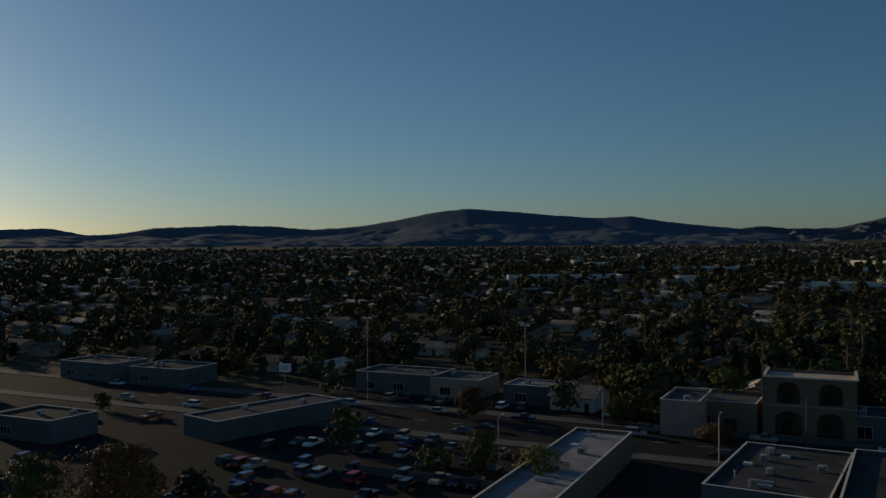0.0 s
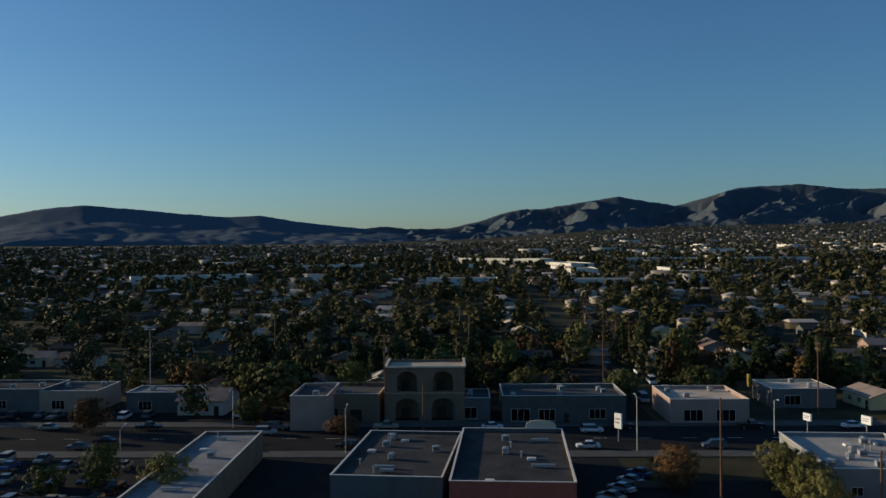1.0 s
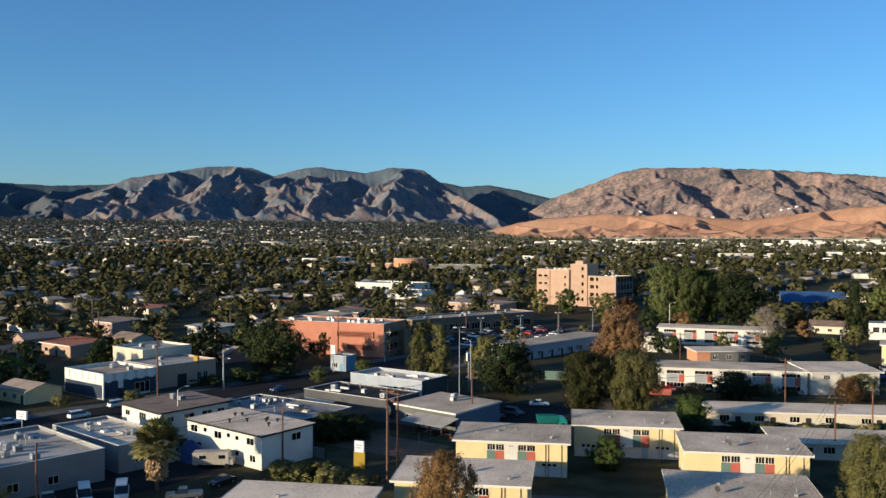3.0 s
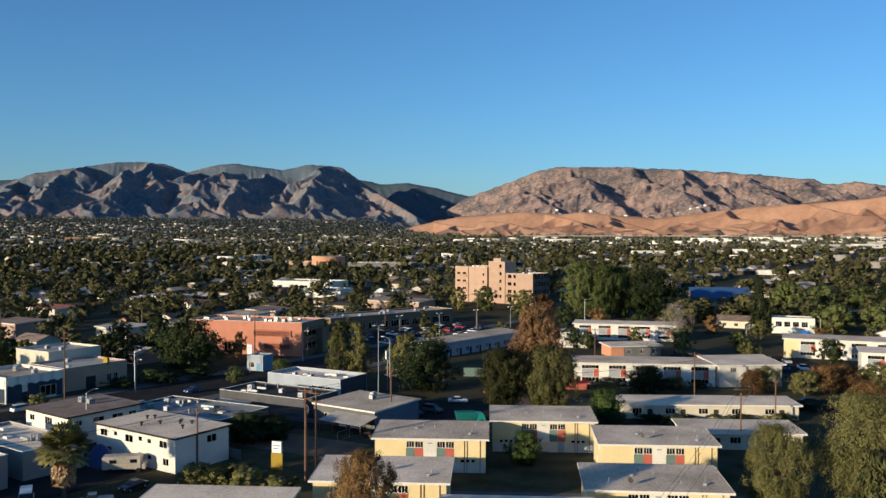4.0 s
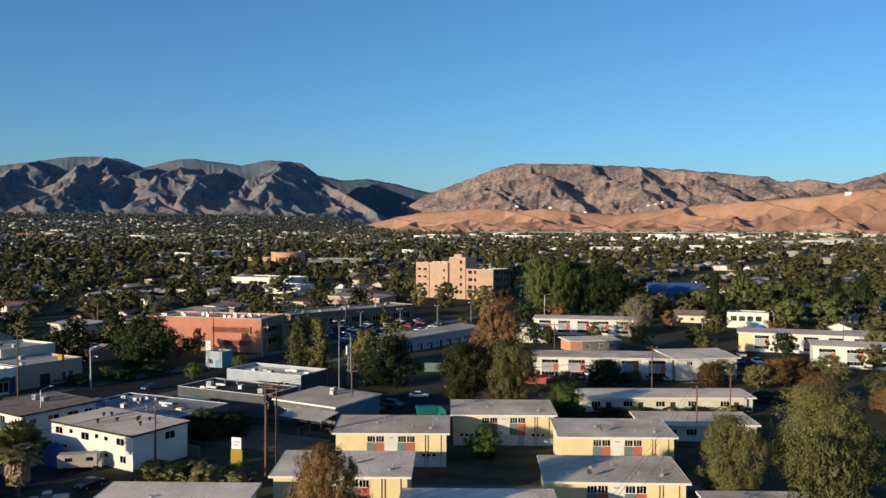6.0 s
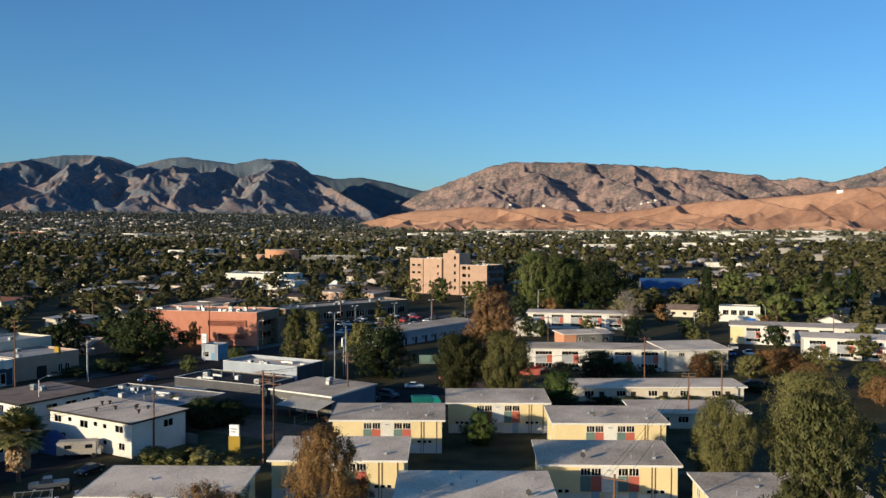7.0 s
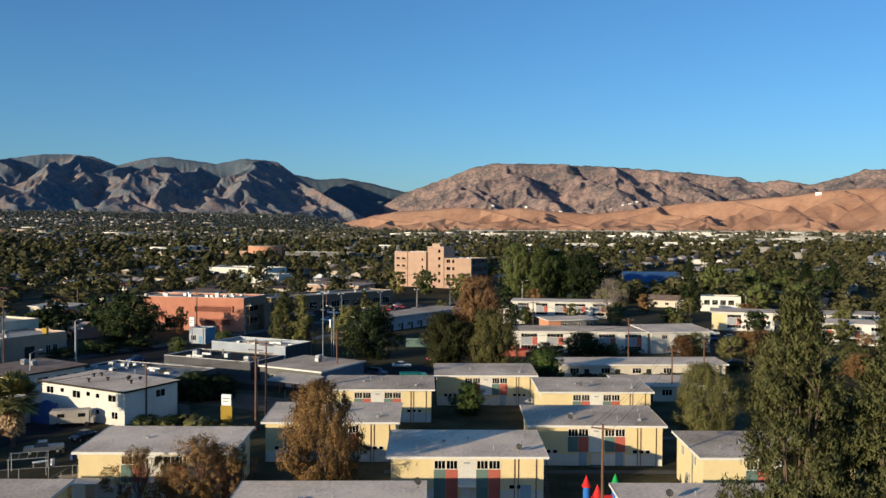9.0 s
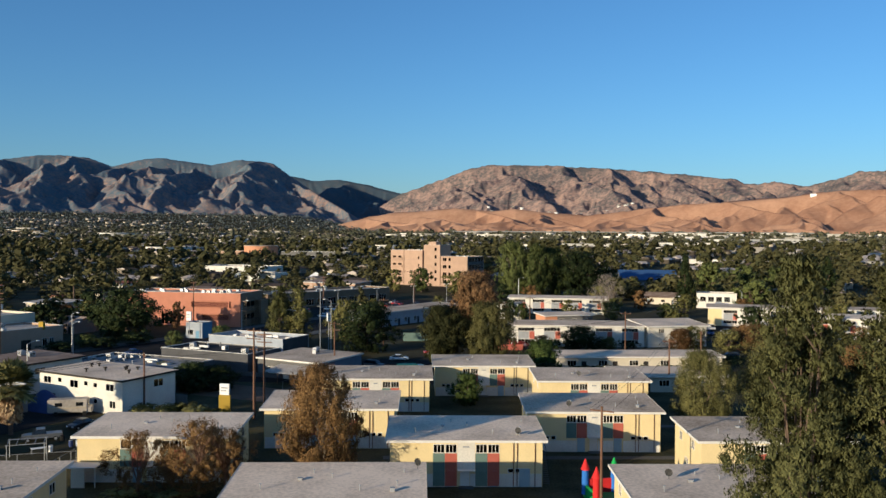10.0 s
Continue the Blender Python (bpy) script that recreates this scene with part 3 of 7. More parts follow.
def flat_building(name, label, category, x, y, ang, L, D, H, wall="white_stucco", roof="roof_gravel", parapet=0.6, windows=(), doors=(), walls=None,
                  fascia=None, overhang=0.0, units=0, trim="trim_white", group="", rise=0.0, z=None):
    """A flat-roofed building; windows: (side, x, z, w, h, bars), doors: (side, x, w, h, material)."""
    z = gz(x, y) if z is None else z
    root = thing(name, at(x, y, ang, z), label, category, group)
    OCC.append((x, y, ang, L, D))
    walls = walls or {}
    for side in "frbl":
        m, length = face(side, L, D)
        inner = length if side in "fb" else length - 0.4
        m2 = m if side in "fb" else m @ at(0.2, 0, 0)
        off = 0 if side in "fb" else 0.2
        holes = [(a - off, a - off + w, b, b + h) for s, a, b, w, h, *_ in windows if s == side] + [(a - off, a - off + w, 0, h) for s, a, w, h, *_ in doors if s == side]
        ob = wall_panel("wall", root, m2, inner, H + parapet, walls.get(side, wall), holes, z0=-0.6)
    if overhang:
        t = 0.22
        bm = bmesh.new()
        v = box(bm, -overhang, L + overhang, -overhang, D + overhang, H, H + t)
        for i in (2, 3, 6, 7):
            v[i].co.z += rise
        rf = part("roof", bm, roof, root)
        o = overhang
        bm = boxes((-o - 0.03, L + o + 0.03, -o - 0.035, -o - 0.004, H - 0.06, H + t + 0.03))
        part("fascia", bm, fascia or trim, root)
        for xx in (-o - 0.035, L + o + 0.004):
            bm = bmesh.new()
            v = box(bm, xx, xx + 0.031, -o - 0.004, D + o, H - 0.06, H + t + 0.03)
            for i in (2, 3, 6, 7):
                v[i].co.z += rise
            part("fascia", bm, fascia or trim, root)
    else:
        part("roof", boxes((0.2, L - 0.2, 0.2, D - 0.2, H - 0.15, H)), roof, root)
        for d in ((-0.06, L + 0.06, -0.06, 0.26), (-0.06, L + 0.06, D - 0.26, D + 0.06), (-0.06, 0.26, 0.26, D - 0.26), (L - 0.26, L + 0.06, 0.26, D - 0.26)):
            part("parapet_cap", boxes((*d, H + parapet, H + parapet + 0.08)), trim, root)
    for s, a, b, w, h, *rest in windows:
        window(root, face(s, L, D)[0] @ pose(a, 0, b), w, h, bars=rest[0] if rest else 1, frame_mat=rest[1] if len(rest) > 1 else "trim_white")
    for s, a, w, h, *rest in doors:
        door(root, face(s, L, D)[0] @ pose(a, 0, 0), w, h, rest[0] if rest else "dark_trim")
    rng = random.Random(int(x * 7 + y * 13))
    for i in range(units):
        ux, uy = rng.uniform(2, max(2.1, L - 3)), rng.uniform(1.5, max(1.6, D - 3))
        lift = rise * uy / D + (0.22 if overhang else 0)
        roof_unit(root.matrix_basis @ pose(ux, uy, H + lift, 0, 0, rng.choice((0, 90))), rng)
    return root


def roof_clutter(root, L, D, H, seed, n=6):
    """Ducts, skylight kerbs, vents and pipe runs on a flat roof."""
    rng = random.Random(seed)
    for i in range(n):
        x, y = rng.uniform(1.5, L - 3), rng.uniform(1.5, D - 2.5)
        what = i % 4
        if what == 0:
            part("duct", boxes((x, x + rng.uniform(2.0, 4.0), y, y + 0.45, H + 0.12, H + 0.55), (x + 0.2, x + 0.35, y, y + 0.45, H, H + 0.12), (x + 1.5, x + 1.65, y, y + 0.45, H, H + 0.12)), "steel", root)
        elif what == 1:
            part("skylight", boxes((x, x + 1.4, y, y + 1.1, H, H + 0.25), (x + 0.08, x + 1.32, y + 0.08, y + 1.02, H + 0.25, H + 0.34)), "trim_white", root, "white plastic skylight")
        elif what == 2:
            part("vent_pipe", rods(((x, y, H), (x, y, H + 0.9), 0.12), ((x, y, H + 0.9), (x, y, H + 1.05), 0.24)), "steel_grey", root)
        else:
            part("pipe_run", rods(((x, y, H + 0.12), (x + 3.0, y, H + 0.12), 0.06), ((x, y, H), (x, y, H + 0.12), 0.06), ((x + 3.0, y, H), (x + 3.0, y, H + 0.12), 0.06)), "pole_wood", root)


UNIT = []


def roof_unit(m, rng):
    """An air conditioner on skids."""
    if not UNIT:
        u = thing("rooftop_unit", m, "weathered pale metal air conditioner on a flat roof", "air conditioner", "rooftop units")
        part("skid", boxes((-0.6, 0.6, -0.45, -0.35, 0, 0.12)), "steel_grey", u)
        part("skid", boxes((-0.6, 0.6, 0.35, 0.45, 0, 0.12)), "steel_grey", u)
        bm = boxes((-0.65, 0.65, -0.5, 0.5, 0.12, 1.0))
        bmesh.ops.bevel(bm, geom=bm.edges[:], offset=0.04, segments=1, affect="EDGES")
        part("casing", bm, "steel", u)
        part("grille", boxes(*[(-0.5, 0.5, -0.52, -0.5, 0.25 + 0.12 * i, 0.31 + 0.12 * i) for i in range(5)]), "dark_trim", u)
        bm = bmesh.new()
        rod(bm, (0.2, 0, 1.0), (0.2, 0, 1.1), 0.36, 0.36, 14)
        part("fan_ring", bm, "steel_grey", u)
        UNIT.append(u)
    else:
        copy_thing(UNIT[0], m)


# the two-storey fourplexes, all alike
FOURPLEX = []


def fourplex(x, y, ang=0.0, label=""):
    label = label or "two-storey pale yellow apartment block with grey flat roof and coloured panels"
    L, D, H = 18.3, 11.0, 5.5
    OCC.append((x, y, ang, L, D))
    if FOURPLEX:
        return tagged(copy_thing(FOURPLEX[0], at(x, y, ang)), label)
    wins = [("f", c, 4.15, 1.25, 0.95, 2) for c in (5.25, 6.7, 10.35, 11.8)]
    wins += [("f", c, 1.75, 0.55, 0.45, 0) for c in (1.3, 2.2, 3.1, 14.2, 15.1, 16.0)]
    wins += [("l", 2.0, 3.9, 1.2, 1.0, 1), ("l", 7.0, 3.9, 1.2, 1.0, 1), ("r", 2.0, 3.9, 1.2, 1.0, 1), ("r", 7.0, 3.9, 1.2, 1.0, 1), ("l", 4.5, 1.1, 1.2, 1.0, 1), ("r", 4.5, 1.1, 1.2, 1.0, 1)]
    doors = [("f", 8.5, 0.95, 2.05, "trim_white"), ("f", 6.75, 0.95, 1.93, "blue_door"), ("f", 11.85, 0.95, 1.93, "blue_door")]
    ob = flat_building("apartment_block", label, "apartment block", x, y, ang, L, D, H, "yellow_stucco", "roof_gravel", 0.0, wins, doors, overhang=0.55, rise=0.45, group="yellow apartment blocks", z=0)
    OCC.pop()
    for c, mat, lab in ((5.15, "green_panel", "dull green panel"), (6.6, "red_panel", "red panel"), (10.25, "green_panel", "dull green panel"), (11.7, "red_panel", "red panel")):
        part("panel", boxes((c, c + 1.42, -0.035, 0, 1.95, 4.06)), mat, ob, lab)
    part("panel", boxes((8.08, 10.2, -0.03, 0, 2.2, 5.45)), "white_stucco", ob, "white stucco panel")
    for c, d in ((0.1, 6.6), (9.6, 11.7), (13.1, 18.2)):
        part("panel", boxes((c, d, -0.03, 0, 0.0, 1.60)), "white_stucco", ob, "white stucco base panel")
    part("vent", boxes((8.75, 9.5, -0.06, -0.03, 4.75, 4.95)), "steel_grey", ob)
    for c in (14.8, 15.25, 17.4):
        part("pipe", rods(((c, -0.08, 0.1), (c, -0.08, 5.45), 0.05)), "pole_wood", ob)
    part("canopy", boxes((8.1, 10.2, -0.9, -0.03, 2.12, 2.2)), "trim_white", ob)
    part("step", boxes((8.2, 10.0, -1.0, -0.03, -0.3, 0.15)), "concrete", ob)
    for cx, cy in ((3, 3), (7.5, 8), (9.5, 6.5), (12.5, 2.5), (16, 4), (16.6, 8)):
        part("vent_pipe", rods(((cx, cy, 5.6), (cx, cy, 6.35), 0.05), ((cx, cy, 6.35), (cx, cy, 6.42), 0.10)), "steel_grey", ob)
    for cx, cy in ((6.2, 5.6), (15.4, 2.2)):
        part("box_vent", boxes((cx, cx + 0.4, cy, cy + 0.35, 5.65, 6.15), (cx - 0.05, cx + 0.45, cy - 0.05, cy + 0.40, 6.15, 6.2)), "steel_grey", ob)
    FOURPLEX.append(ob)
    return ob


for x, y, a in ((-6.5, 96.7, 0), (12.2, 113.4, -1), (17.0, 138.4, 0), (-0.6, 154.6, 0.5), (-44.4, 98.6, -0.5), (-25.0, 115.1, 0), (-20.0, 140.1, 0.5), (-20.9, 73.2, 0.5), (30.9, 96.4, 0), (17.6, 72.6, 0), (-58.2, 73.8, 0)):
    fourplex(x, y, a)

for c, mat, lab in ((5.15, "green_panel", "dull green panel"), (6.6, "red_panel", "red panel"), (10.25, "green_panel", "dull green panel"), (11.7, "red_panel", "red panel")):       # the block whose panels run on to the ground
    part("panel", boxes((c, c + 1.42, -0.09, 0, 0.15, 1.945)), mat, FOURPLEX[0], lab)
part("door", boxes((15.6, 16.7, -0.07, 0, 0.05, 2.1), (15.5, 15.6, -0.10, 0, 0.05, 2.2), (16.7, 16.8, -0.10, 0, 0.05, 2.2), (15.6, 16.7, -0.10, 0, 2.1, 2.2)), "blue_door", FOURPLEX[0], "pale blue entrance door")
# long housing blocks beyond
def row_windows(n, step, first, z, w, h, bars=2, side="f"):
    return [(side, first + i * step, z, w, h, bars) for i in range(n)]


def panels(ob, specs):
    for c, w, z0, z1, mat in specs:
        part("panel", boxes((c, c + w, -0.035, 0, z0, z1)), mat, ob, {"green_panel": "dull green panel", "red_panel": "red panel", "steel_grey": "grey gridded panel", "yellow_stucco": "yellow stucco end panel"}[mat])


def window_walls(ob, n, step, first, top):
    """Grey and red panels below each high window band."""
    panels(ob, [(first + step * i + k, w, 2.05, top, mat) for i in range(n) for k, w, mat in ((0.0, 2.9, "steel_grey"), (3.0, 1.4, "red_panel"))])


flat_building("apartment_block", "long single-storey cream block with pale flat roof", "apartment block", 27.2, 184.4, 1.5, 37.0, 8.5, 3.0, "cream_stucco", "roof_gravel", 0, row_windows(5, 7, 2, 1.2, 1.9, 1.1), [("f", 5.2, 0.95, 2.05), ("f", 12.2, 0.95, 2.05), ("f", 19.2, 0.95, 2.05), ("f", 33, 0.95, 2.05)], overhang=0.6, rise=0.3, z=0)
flat_building("apartment_block", "low block with grey gravel roof behind trees", "apartment block", 34.8, 158.8, 0, 21, 9.5, 3.0, "cream_stucco", "roof_gravel", 0, row_windows(3, 6, 2, 1.2, 1.9, 1.1), [("f", 5.2, 0.95, 2.05)], overhang=0.6, rise=0.3, z=0)
ob = flat_building("apartment_block", "long two-storey white block with grey and red window walls", "apartment block", 20.6, 226.6, -3.5, 36, 10, 5.6, "white_stucco", "roof_gravel", 0, row_windows(5, 7, 2.0, 4.25, 4.3, 0.85, 4) + row_windows(5, 7, 2.0, 0.95, 4.3, 1.0, 4), [("f", 0.6, 0.95, 2.05), ("f", 14.7, 0.95, 2.05)], overhang=0.55, rise=0.4, z=0)
window_walls(ob, 5, 7, 2.0, 4.15)
flat_building("apartment_block", "two-storey white end block with low grey roof", "apartment block", 57.5, 224.0, 10, 17, 12, 5.6, "white_stucco", "roof_gravel", 0, [("f", 3, 4.0, 1.5, 1.0, 2), ("f", 10, 4.0, 1.5, 1.0, 2), ("f", 9, 1.2, 1.5, 1.1, 2)], [("f", 6, 0.95, 2.05)], overhang=0.8, rise=0.8, z=0)
flat_building("laundry_house", "low building with orange end wall and grey roof", "building", 37.0, 277.0, 14, 17, 9, 3.4, "grey_stucco", "roof_gravel", 0, row_windows(3, 4.5, 5, 1.0, 1.6, 1.4), walls={"l": "orange_stucco"}, overhang=0.6, rise=0.3, z=0)
part("panel", boxes((0.02, 4.2, -0.035, 0, 0, 3.3)), "orange_stucco", bpy.data.objects["laundry_house"], "orange stucco end panel")
ob = flat_building("apartment_block", "two-storey white block with coloured window panels", "apartment block", 29.5, 326.0, -10, 38, 10, 5.8, "white_stucco", "roof_gravel", 0, row_windows(5, 7.2, 2.0, 4.4, 4.3, 0.9, 4) + row_windows(5, 7.2, 2.0, 0.95, 4.3, 1.0, 4), overhang=0.55, rise=0.4)
window_walls(ob, 5, 7.2, 2.0, 4.3)
flat_building("apartment_block", "short white block with grey flat roof", "apartment block", 17.5, 301.0, -6, 14, 9, 5.2, "white_stucco", "roof_gravel", 0, row_windows(2, 6, 2, 3.8, 2.6, 1.0, 3), overhang=0.5, rise=0.3)
ob = flat_building("apartment_block", "two-storey white block with red panels and yellow end", "apartment block", 92.8, 282.0, -18, 42, 11, 6.0, "white_stucco", "roof_gravel", 0, row_windows(5, 7.4, 5.0, 4.4, 4.3, 0.95, 4) + row_windows(5, 7.4, 5.0, 0.95, 4.3, 1.0, 4), overhang=0.55, rise=0.4, walls={"l": "yellow_stucco"}, z=0)
window_walls(ob, 5, 7.4, 5.0, 4.3)
panels(ob, [(0.02, 4.4, 0.0, 5.6, "yellow_stucco")])
ob = flat_building("apartment_block", "two-storey white block with grey and red window walls", "apartment block", 103.5, 249.0, -18, 40, 11, 6.0, "white_stucco", "roof_gravel", 0, row_windows(5, 7.4, 1.6, 4.4, 4.3, 0.95, 4) + row_windows(5, 7.4, 1.6, 0.95, 4.3, 1.0, 4), overhang=0.55, rise=0.4, z=0)
window_walls(ob, 5, 7.4, 1.6, 4.3)
flat_building("apartment_block", "white two-storey block with large upper windows", "apartment block", 111.0, 352.0, -18, 16, 10, 6.0, "white_stucco", "roof_white", 0.3, row_windows(4, 3.2, 1.5, 2.8, 2.2, 2.0, 2))
flat_building("apartment_block", "two-storey pale block with low grey roof", "apartment block", 128, 279, -14, 26, 10, 5.6, "white_stucco", "roof_gravel", 0, row_windows(4, 6, 2, 4.2, 2.4, 1.0, 3) + row_windows(4, 6, 2, 1.2, 2.4, 1.0, 3), overhang=0.5, rise=0.4, z=0, walls={"l": "pink_stucco"})


def gable_house(name, label, x, y, ang, L, D, H, rise, wall, roof, z=None, wins=2, category="house", group=""):
    """A one-storey house with a gabled roof along its length."""
    z = gz(x, y) if z is None else z
    root = thing(name, at(x, y, ang, z), label, category, group)
    OCC.append((x, y, ang, L, D))
    holes = [(L * (i + 0.5) / (wins + 1) + 0.3, 1.0, 1.5, 1.1) for i in range(wins)]
    hf = [(a, a + w, b, b + h) for a, b, w, h in holes] + [(L - 2.2, L - 1.25, 0, 2.05)]
    wall_panel("wall", root, at(0, 0, 0), L, H, wall, hf, z0=-0.6)
    wall_panel("wall", root, at(L, D, 180), L, H, wall, z0=-0.6)
    for m in (at(L, 0, 90), at(0, D, -90)):
        bm = bmesh.new()
        box(bm, 0.2, D - 0.2, 0, 0.2, -0.6, H)
        a = [bm.verts.new((p, q, r)) for q in (0, 0.2) for p, r in ((0.0, H), (D, H), (D / 2, H + rise))]
        for f in ((0, 1, 2), (5, 4, 3), (0, 3, 4, 1), (1, 4, 5, 2), (2, 5, 3, 0)):
            bm.faces.new([a[i] for i in f])
        part("gable_wall", bm, wall, root).matrix_basis = m
    o, t = 0.5, 0.18
    bm = bmesh.new()
    drop = rise * o / (D / 2)
    prof = [(-o, H - drop), (D / 2, H + rise), (D + o, H - drop), (D + o, H - drop + t), (D / 2, H + rise + t), (-o, H - drop + t)]
    ends = [[bm.verts.new((xx, p, q)) for p, q in prof] for xx in (-o, L + o)]
    bm.faces.new(ends[0])
    bm.faces.new(ends[1][::-1])
    for i in range(6):
        bm.faces.new((ends[0][i], ends[1][i], ends[1][(i + 1) % 6], ends[0][(i + 1) % 6]))
    bmesh.ops.recalc_face_normals(bm, faces=bm.faces[:])
    part("roof", bm, roof, root)
    for a, b, w, h in holes:
        window(root, pose(a, 0, b), w, h)
    door(root, pose(L - 2.2, 0, 0))
    return root


gable_house("house", "small pale house with brown gabled roof", 94.0, 372.0, -22, 14, 10, 3.2, 1.8, "cream_stucco", "roof_brown")
gable_house("school_hall", "large hall with bright blue metal roof", 106, 470.0, -6, 31, 24, 5.0, 5.0, "grey_stucco", "roof_blue", wins=5, category="hall")

# white apartment houses and shops round the avenue's near side
ob = flat_building("apartment_house", "two-storey white stucco apartment house with dark roof edge", "apartment house", -70.7, 147.0, -30.4, 21.3, 11.4, 5.7, "white_stucco", "roof_gravel", 0,
                   [("f", 1.2, 3.9, 1.9, 1.1, 1), ("f", 5.0, 4.3, 0.9, 0.7, 0), ("f", 8.2, 3.7, 2.0, 1.2, 1), ("f", 11.8, 4.3, 0.9, 0.7, 0), ("f", 14.2, 4.2, 0.9, 0.7, 0), ("f", 17.3, 3.9, 1.9, 1.1, 1),
                    ("f", 11.8, 1.6, 0.9, 0.7, 0), ("f", 14.2, 1.5, 0.9, 0.7, 0), ("f", 18.2, 1.1, 1.4, 1.1, 1), ("r", 6.6, 3.9, 2.0, 1.2, 1)], [("f", 3.2, 0.95, 2.05)], overhang=0.45, rise=0.25, fascia="dark_trim", units=0, z=0)
for i, (cx, cy) in enumerate(((5.5, 6.5), (6.3, 7.5), (11, 5), (13, 8), (13.8, 7), (15.5, 8.2), (17, 5), (9.2, 2.5))):
    part("vent_pipe", rods(((cx, cy, 5.9), (cx, cy, 6.5), 0.16), ((cx, cy, 6.5), (cx, cy, 6.68), 0.34)), "dark_trim", ob)
flat_building("apartment_house", "low white apartment house with brown flat roof", "apartment house", -91.0, 160.0, -33, 15, 15, 5.5, "white_stucco", "roof_brown", 0, [("f", 1.5, 3.6, 1.6, 1.0, 1), ("f", 7, 3.6, 2.4, 1.2, 2), ("r", 1.5, 3.7, 1.2, 0.9, 1), ("r", 5, 3.6, 2.2, 1.1, 1), ("r", 9, 3.6, 2.2, 1.1, 1), ("r", 12.5, 3.6, 1.6, 1.1, 1)], overhang=0.6, rise=0.3, fascia="dark_trim", units=2, z=0)
# shade on these two white shops is put into the grey of their walls
roof_clutter(flat_building("shop", "long low shop with blue-grey flat roof and parapet", "shop", -105.9, 125.3, -33, 25, 18, 4.6, "grey_pale", "roof_white", 0.6, [("r", 3, 1.2, 1.6, 1.2, 1), ("r", 9, 1.2, 1.6, 1.2, 1)], units=6, z=0), 25, 18, 4.6, 1, 8)
roof_clutter(flat_building("shop", "low white shop with patched grey roof", "shop", -95.2, 143.2, -32, 24, 10.5, 4.2, "grey_pale", "roof_gravel", 0.5, [("r", 3, 1.4, 1.6, 1.3, 1)], units=3, z=0), 24, 10.5, 4.2, 2, 6)
# yard shade is put into the wall colour of these two workshops
roof_clutter(flat_building("workshop", "low workshop with dark blue-grey roof and white parapet", "workshop", -75.0, 166.5, -24, 26, 14, 4.2, "wall_shaded", "roof_blue_grey", 0.4, [("r", 4, 1.2, 2.0, 1.4, 2)], units=5, z=0), 26, 14, 4.2, 3, 10)
roof_clutter(flat_building("workshop", "low shed with dark roof and white edge", "workshop", -62, 188, -26, 24, 12, 4.2, "wall_shaded", "roof_dark", 0.3, units=3, z=0), 24, 12, 4.2, 4, 8)
# r wall: the unlit side is painted darker than the front
roof_clutter(flat_building("shop", "grey stucco shop with parapet and rooftop rail", "shop", -57.1, 210.4, -26, 22.5, 11, 4.1, "blue_pale", "roof_gravel", 0.7, [("f", 14, 1.2, 1.2, 1.6, 1), ("f", 16, 1.2, 1.2, 1.6, 1), ("f", 18, 1.2, 1.2, 1.6, 1)], [("f", 11.5, 1.0, 2.1)], units=3, z=0, walls={"r": "wall_shaded"}), 22.5, 11, 4.1, 5, 6)
flat_building("workshop", "low workshop with pale grey roof and blue side wall", "workshop", -38.2, 177.0, -31, 16.4, 15, 3.8, "grey_stucco", "roof_gravel", 0, [("f", 3, 1, 1.6, 1.2, 1)], [("f", 6, 2.6, 2.6, "trim_white"), ("f", 10, 2.6, 2.6, "trim_white")], walls={"r": "blue_grey"}, overhang=0.3, rise=0.3, units=2, z=0)
# r wall in brown: the red brick with the side's shade in its colour
red = flat_building("office_building", "two-storey salmon-red office building with recessed louvred bands", "office building", -103.0, 281.0, -13, 41.5, 17, 10.4, "red_brick", "roof_gravel", 0.5,
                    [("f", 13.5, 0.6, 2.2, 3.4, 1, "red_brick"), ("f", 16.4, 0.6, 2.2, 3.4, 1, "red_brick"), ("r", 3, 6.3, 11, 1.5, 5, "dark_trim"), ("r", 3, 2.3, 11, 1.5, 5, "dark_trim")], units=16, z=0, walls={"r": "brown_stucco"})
for x0, x1, z0, z1 in ((24.5, 37.5, 6.3, 8.0), (28.2, 37.6, 2.2, 3.9)):                    # louvred window bands in a deep frame
    band = part("window_band", boxes((x0, x1, -0.03, -0.004, z0, z1)), "red_shade", red, "dark red recessed window band")
    part("frame", boxes((x0 - 0.3, x1 + 0.3, -0.55, 0, z1, z1 + 0.25), (x0 - 0.3, x1 + 0.3, -0.3, 0, z0 - 0.2, z0), (x0 - 0.3, x0, -0.5, 0, z0, z1), (x1, x1 + 0.3, -0.5, 0, z0, z1)), "red_brick", band)
    for k in range(4):
        part("louvre", boxes((x0, x1, -0.22, -0.10, z0 + 0.22 + 0.42 * k, z0 + 0.30 + 0.42 * k)), "red_brick", band)
part("canopy", boxes((12.6, 19.6, -1.6, -0.004, 4.1, 4.4)), "red_brick", red)
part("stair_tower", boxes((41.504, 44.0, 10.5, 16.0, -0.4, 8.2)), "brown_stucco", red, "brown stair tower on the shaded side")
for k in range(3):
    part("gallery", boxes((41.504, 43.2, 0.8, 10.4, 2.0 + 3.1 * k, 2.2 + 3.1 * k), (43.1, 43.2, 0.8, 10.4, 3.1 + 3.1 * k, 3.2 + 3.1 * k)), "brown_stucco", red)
for k in range(4):
    part("post", rods(((43.1, 0.9 + 3.15 * k, -0.3), (43.1, 0.9 + 3.15 * k, 9.4), 0.12)), "brown_stucco", red)
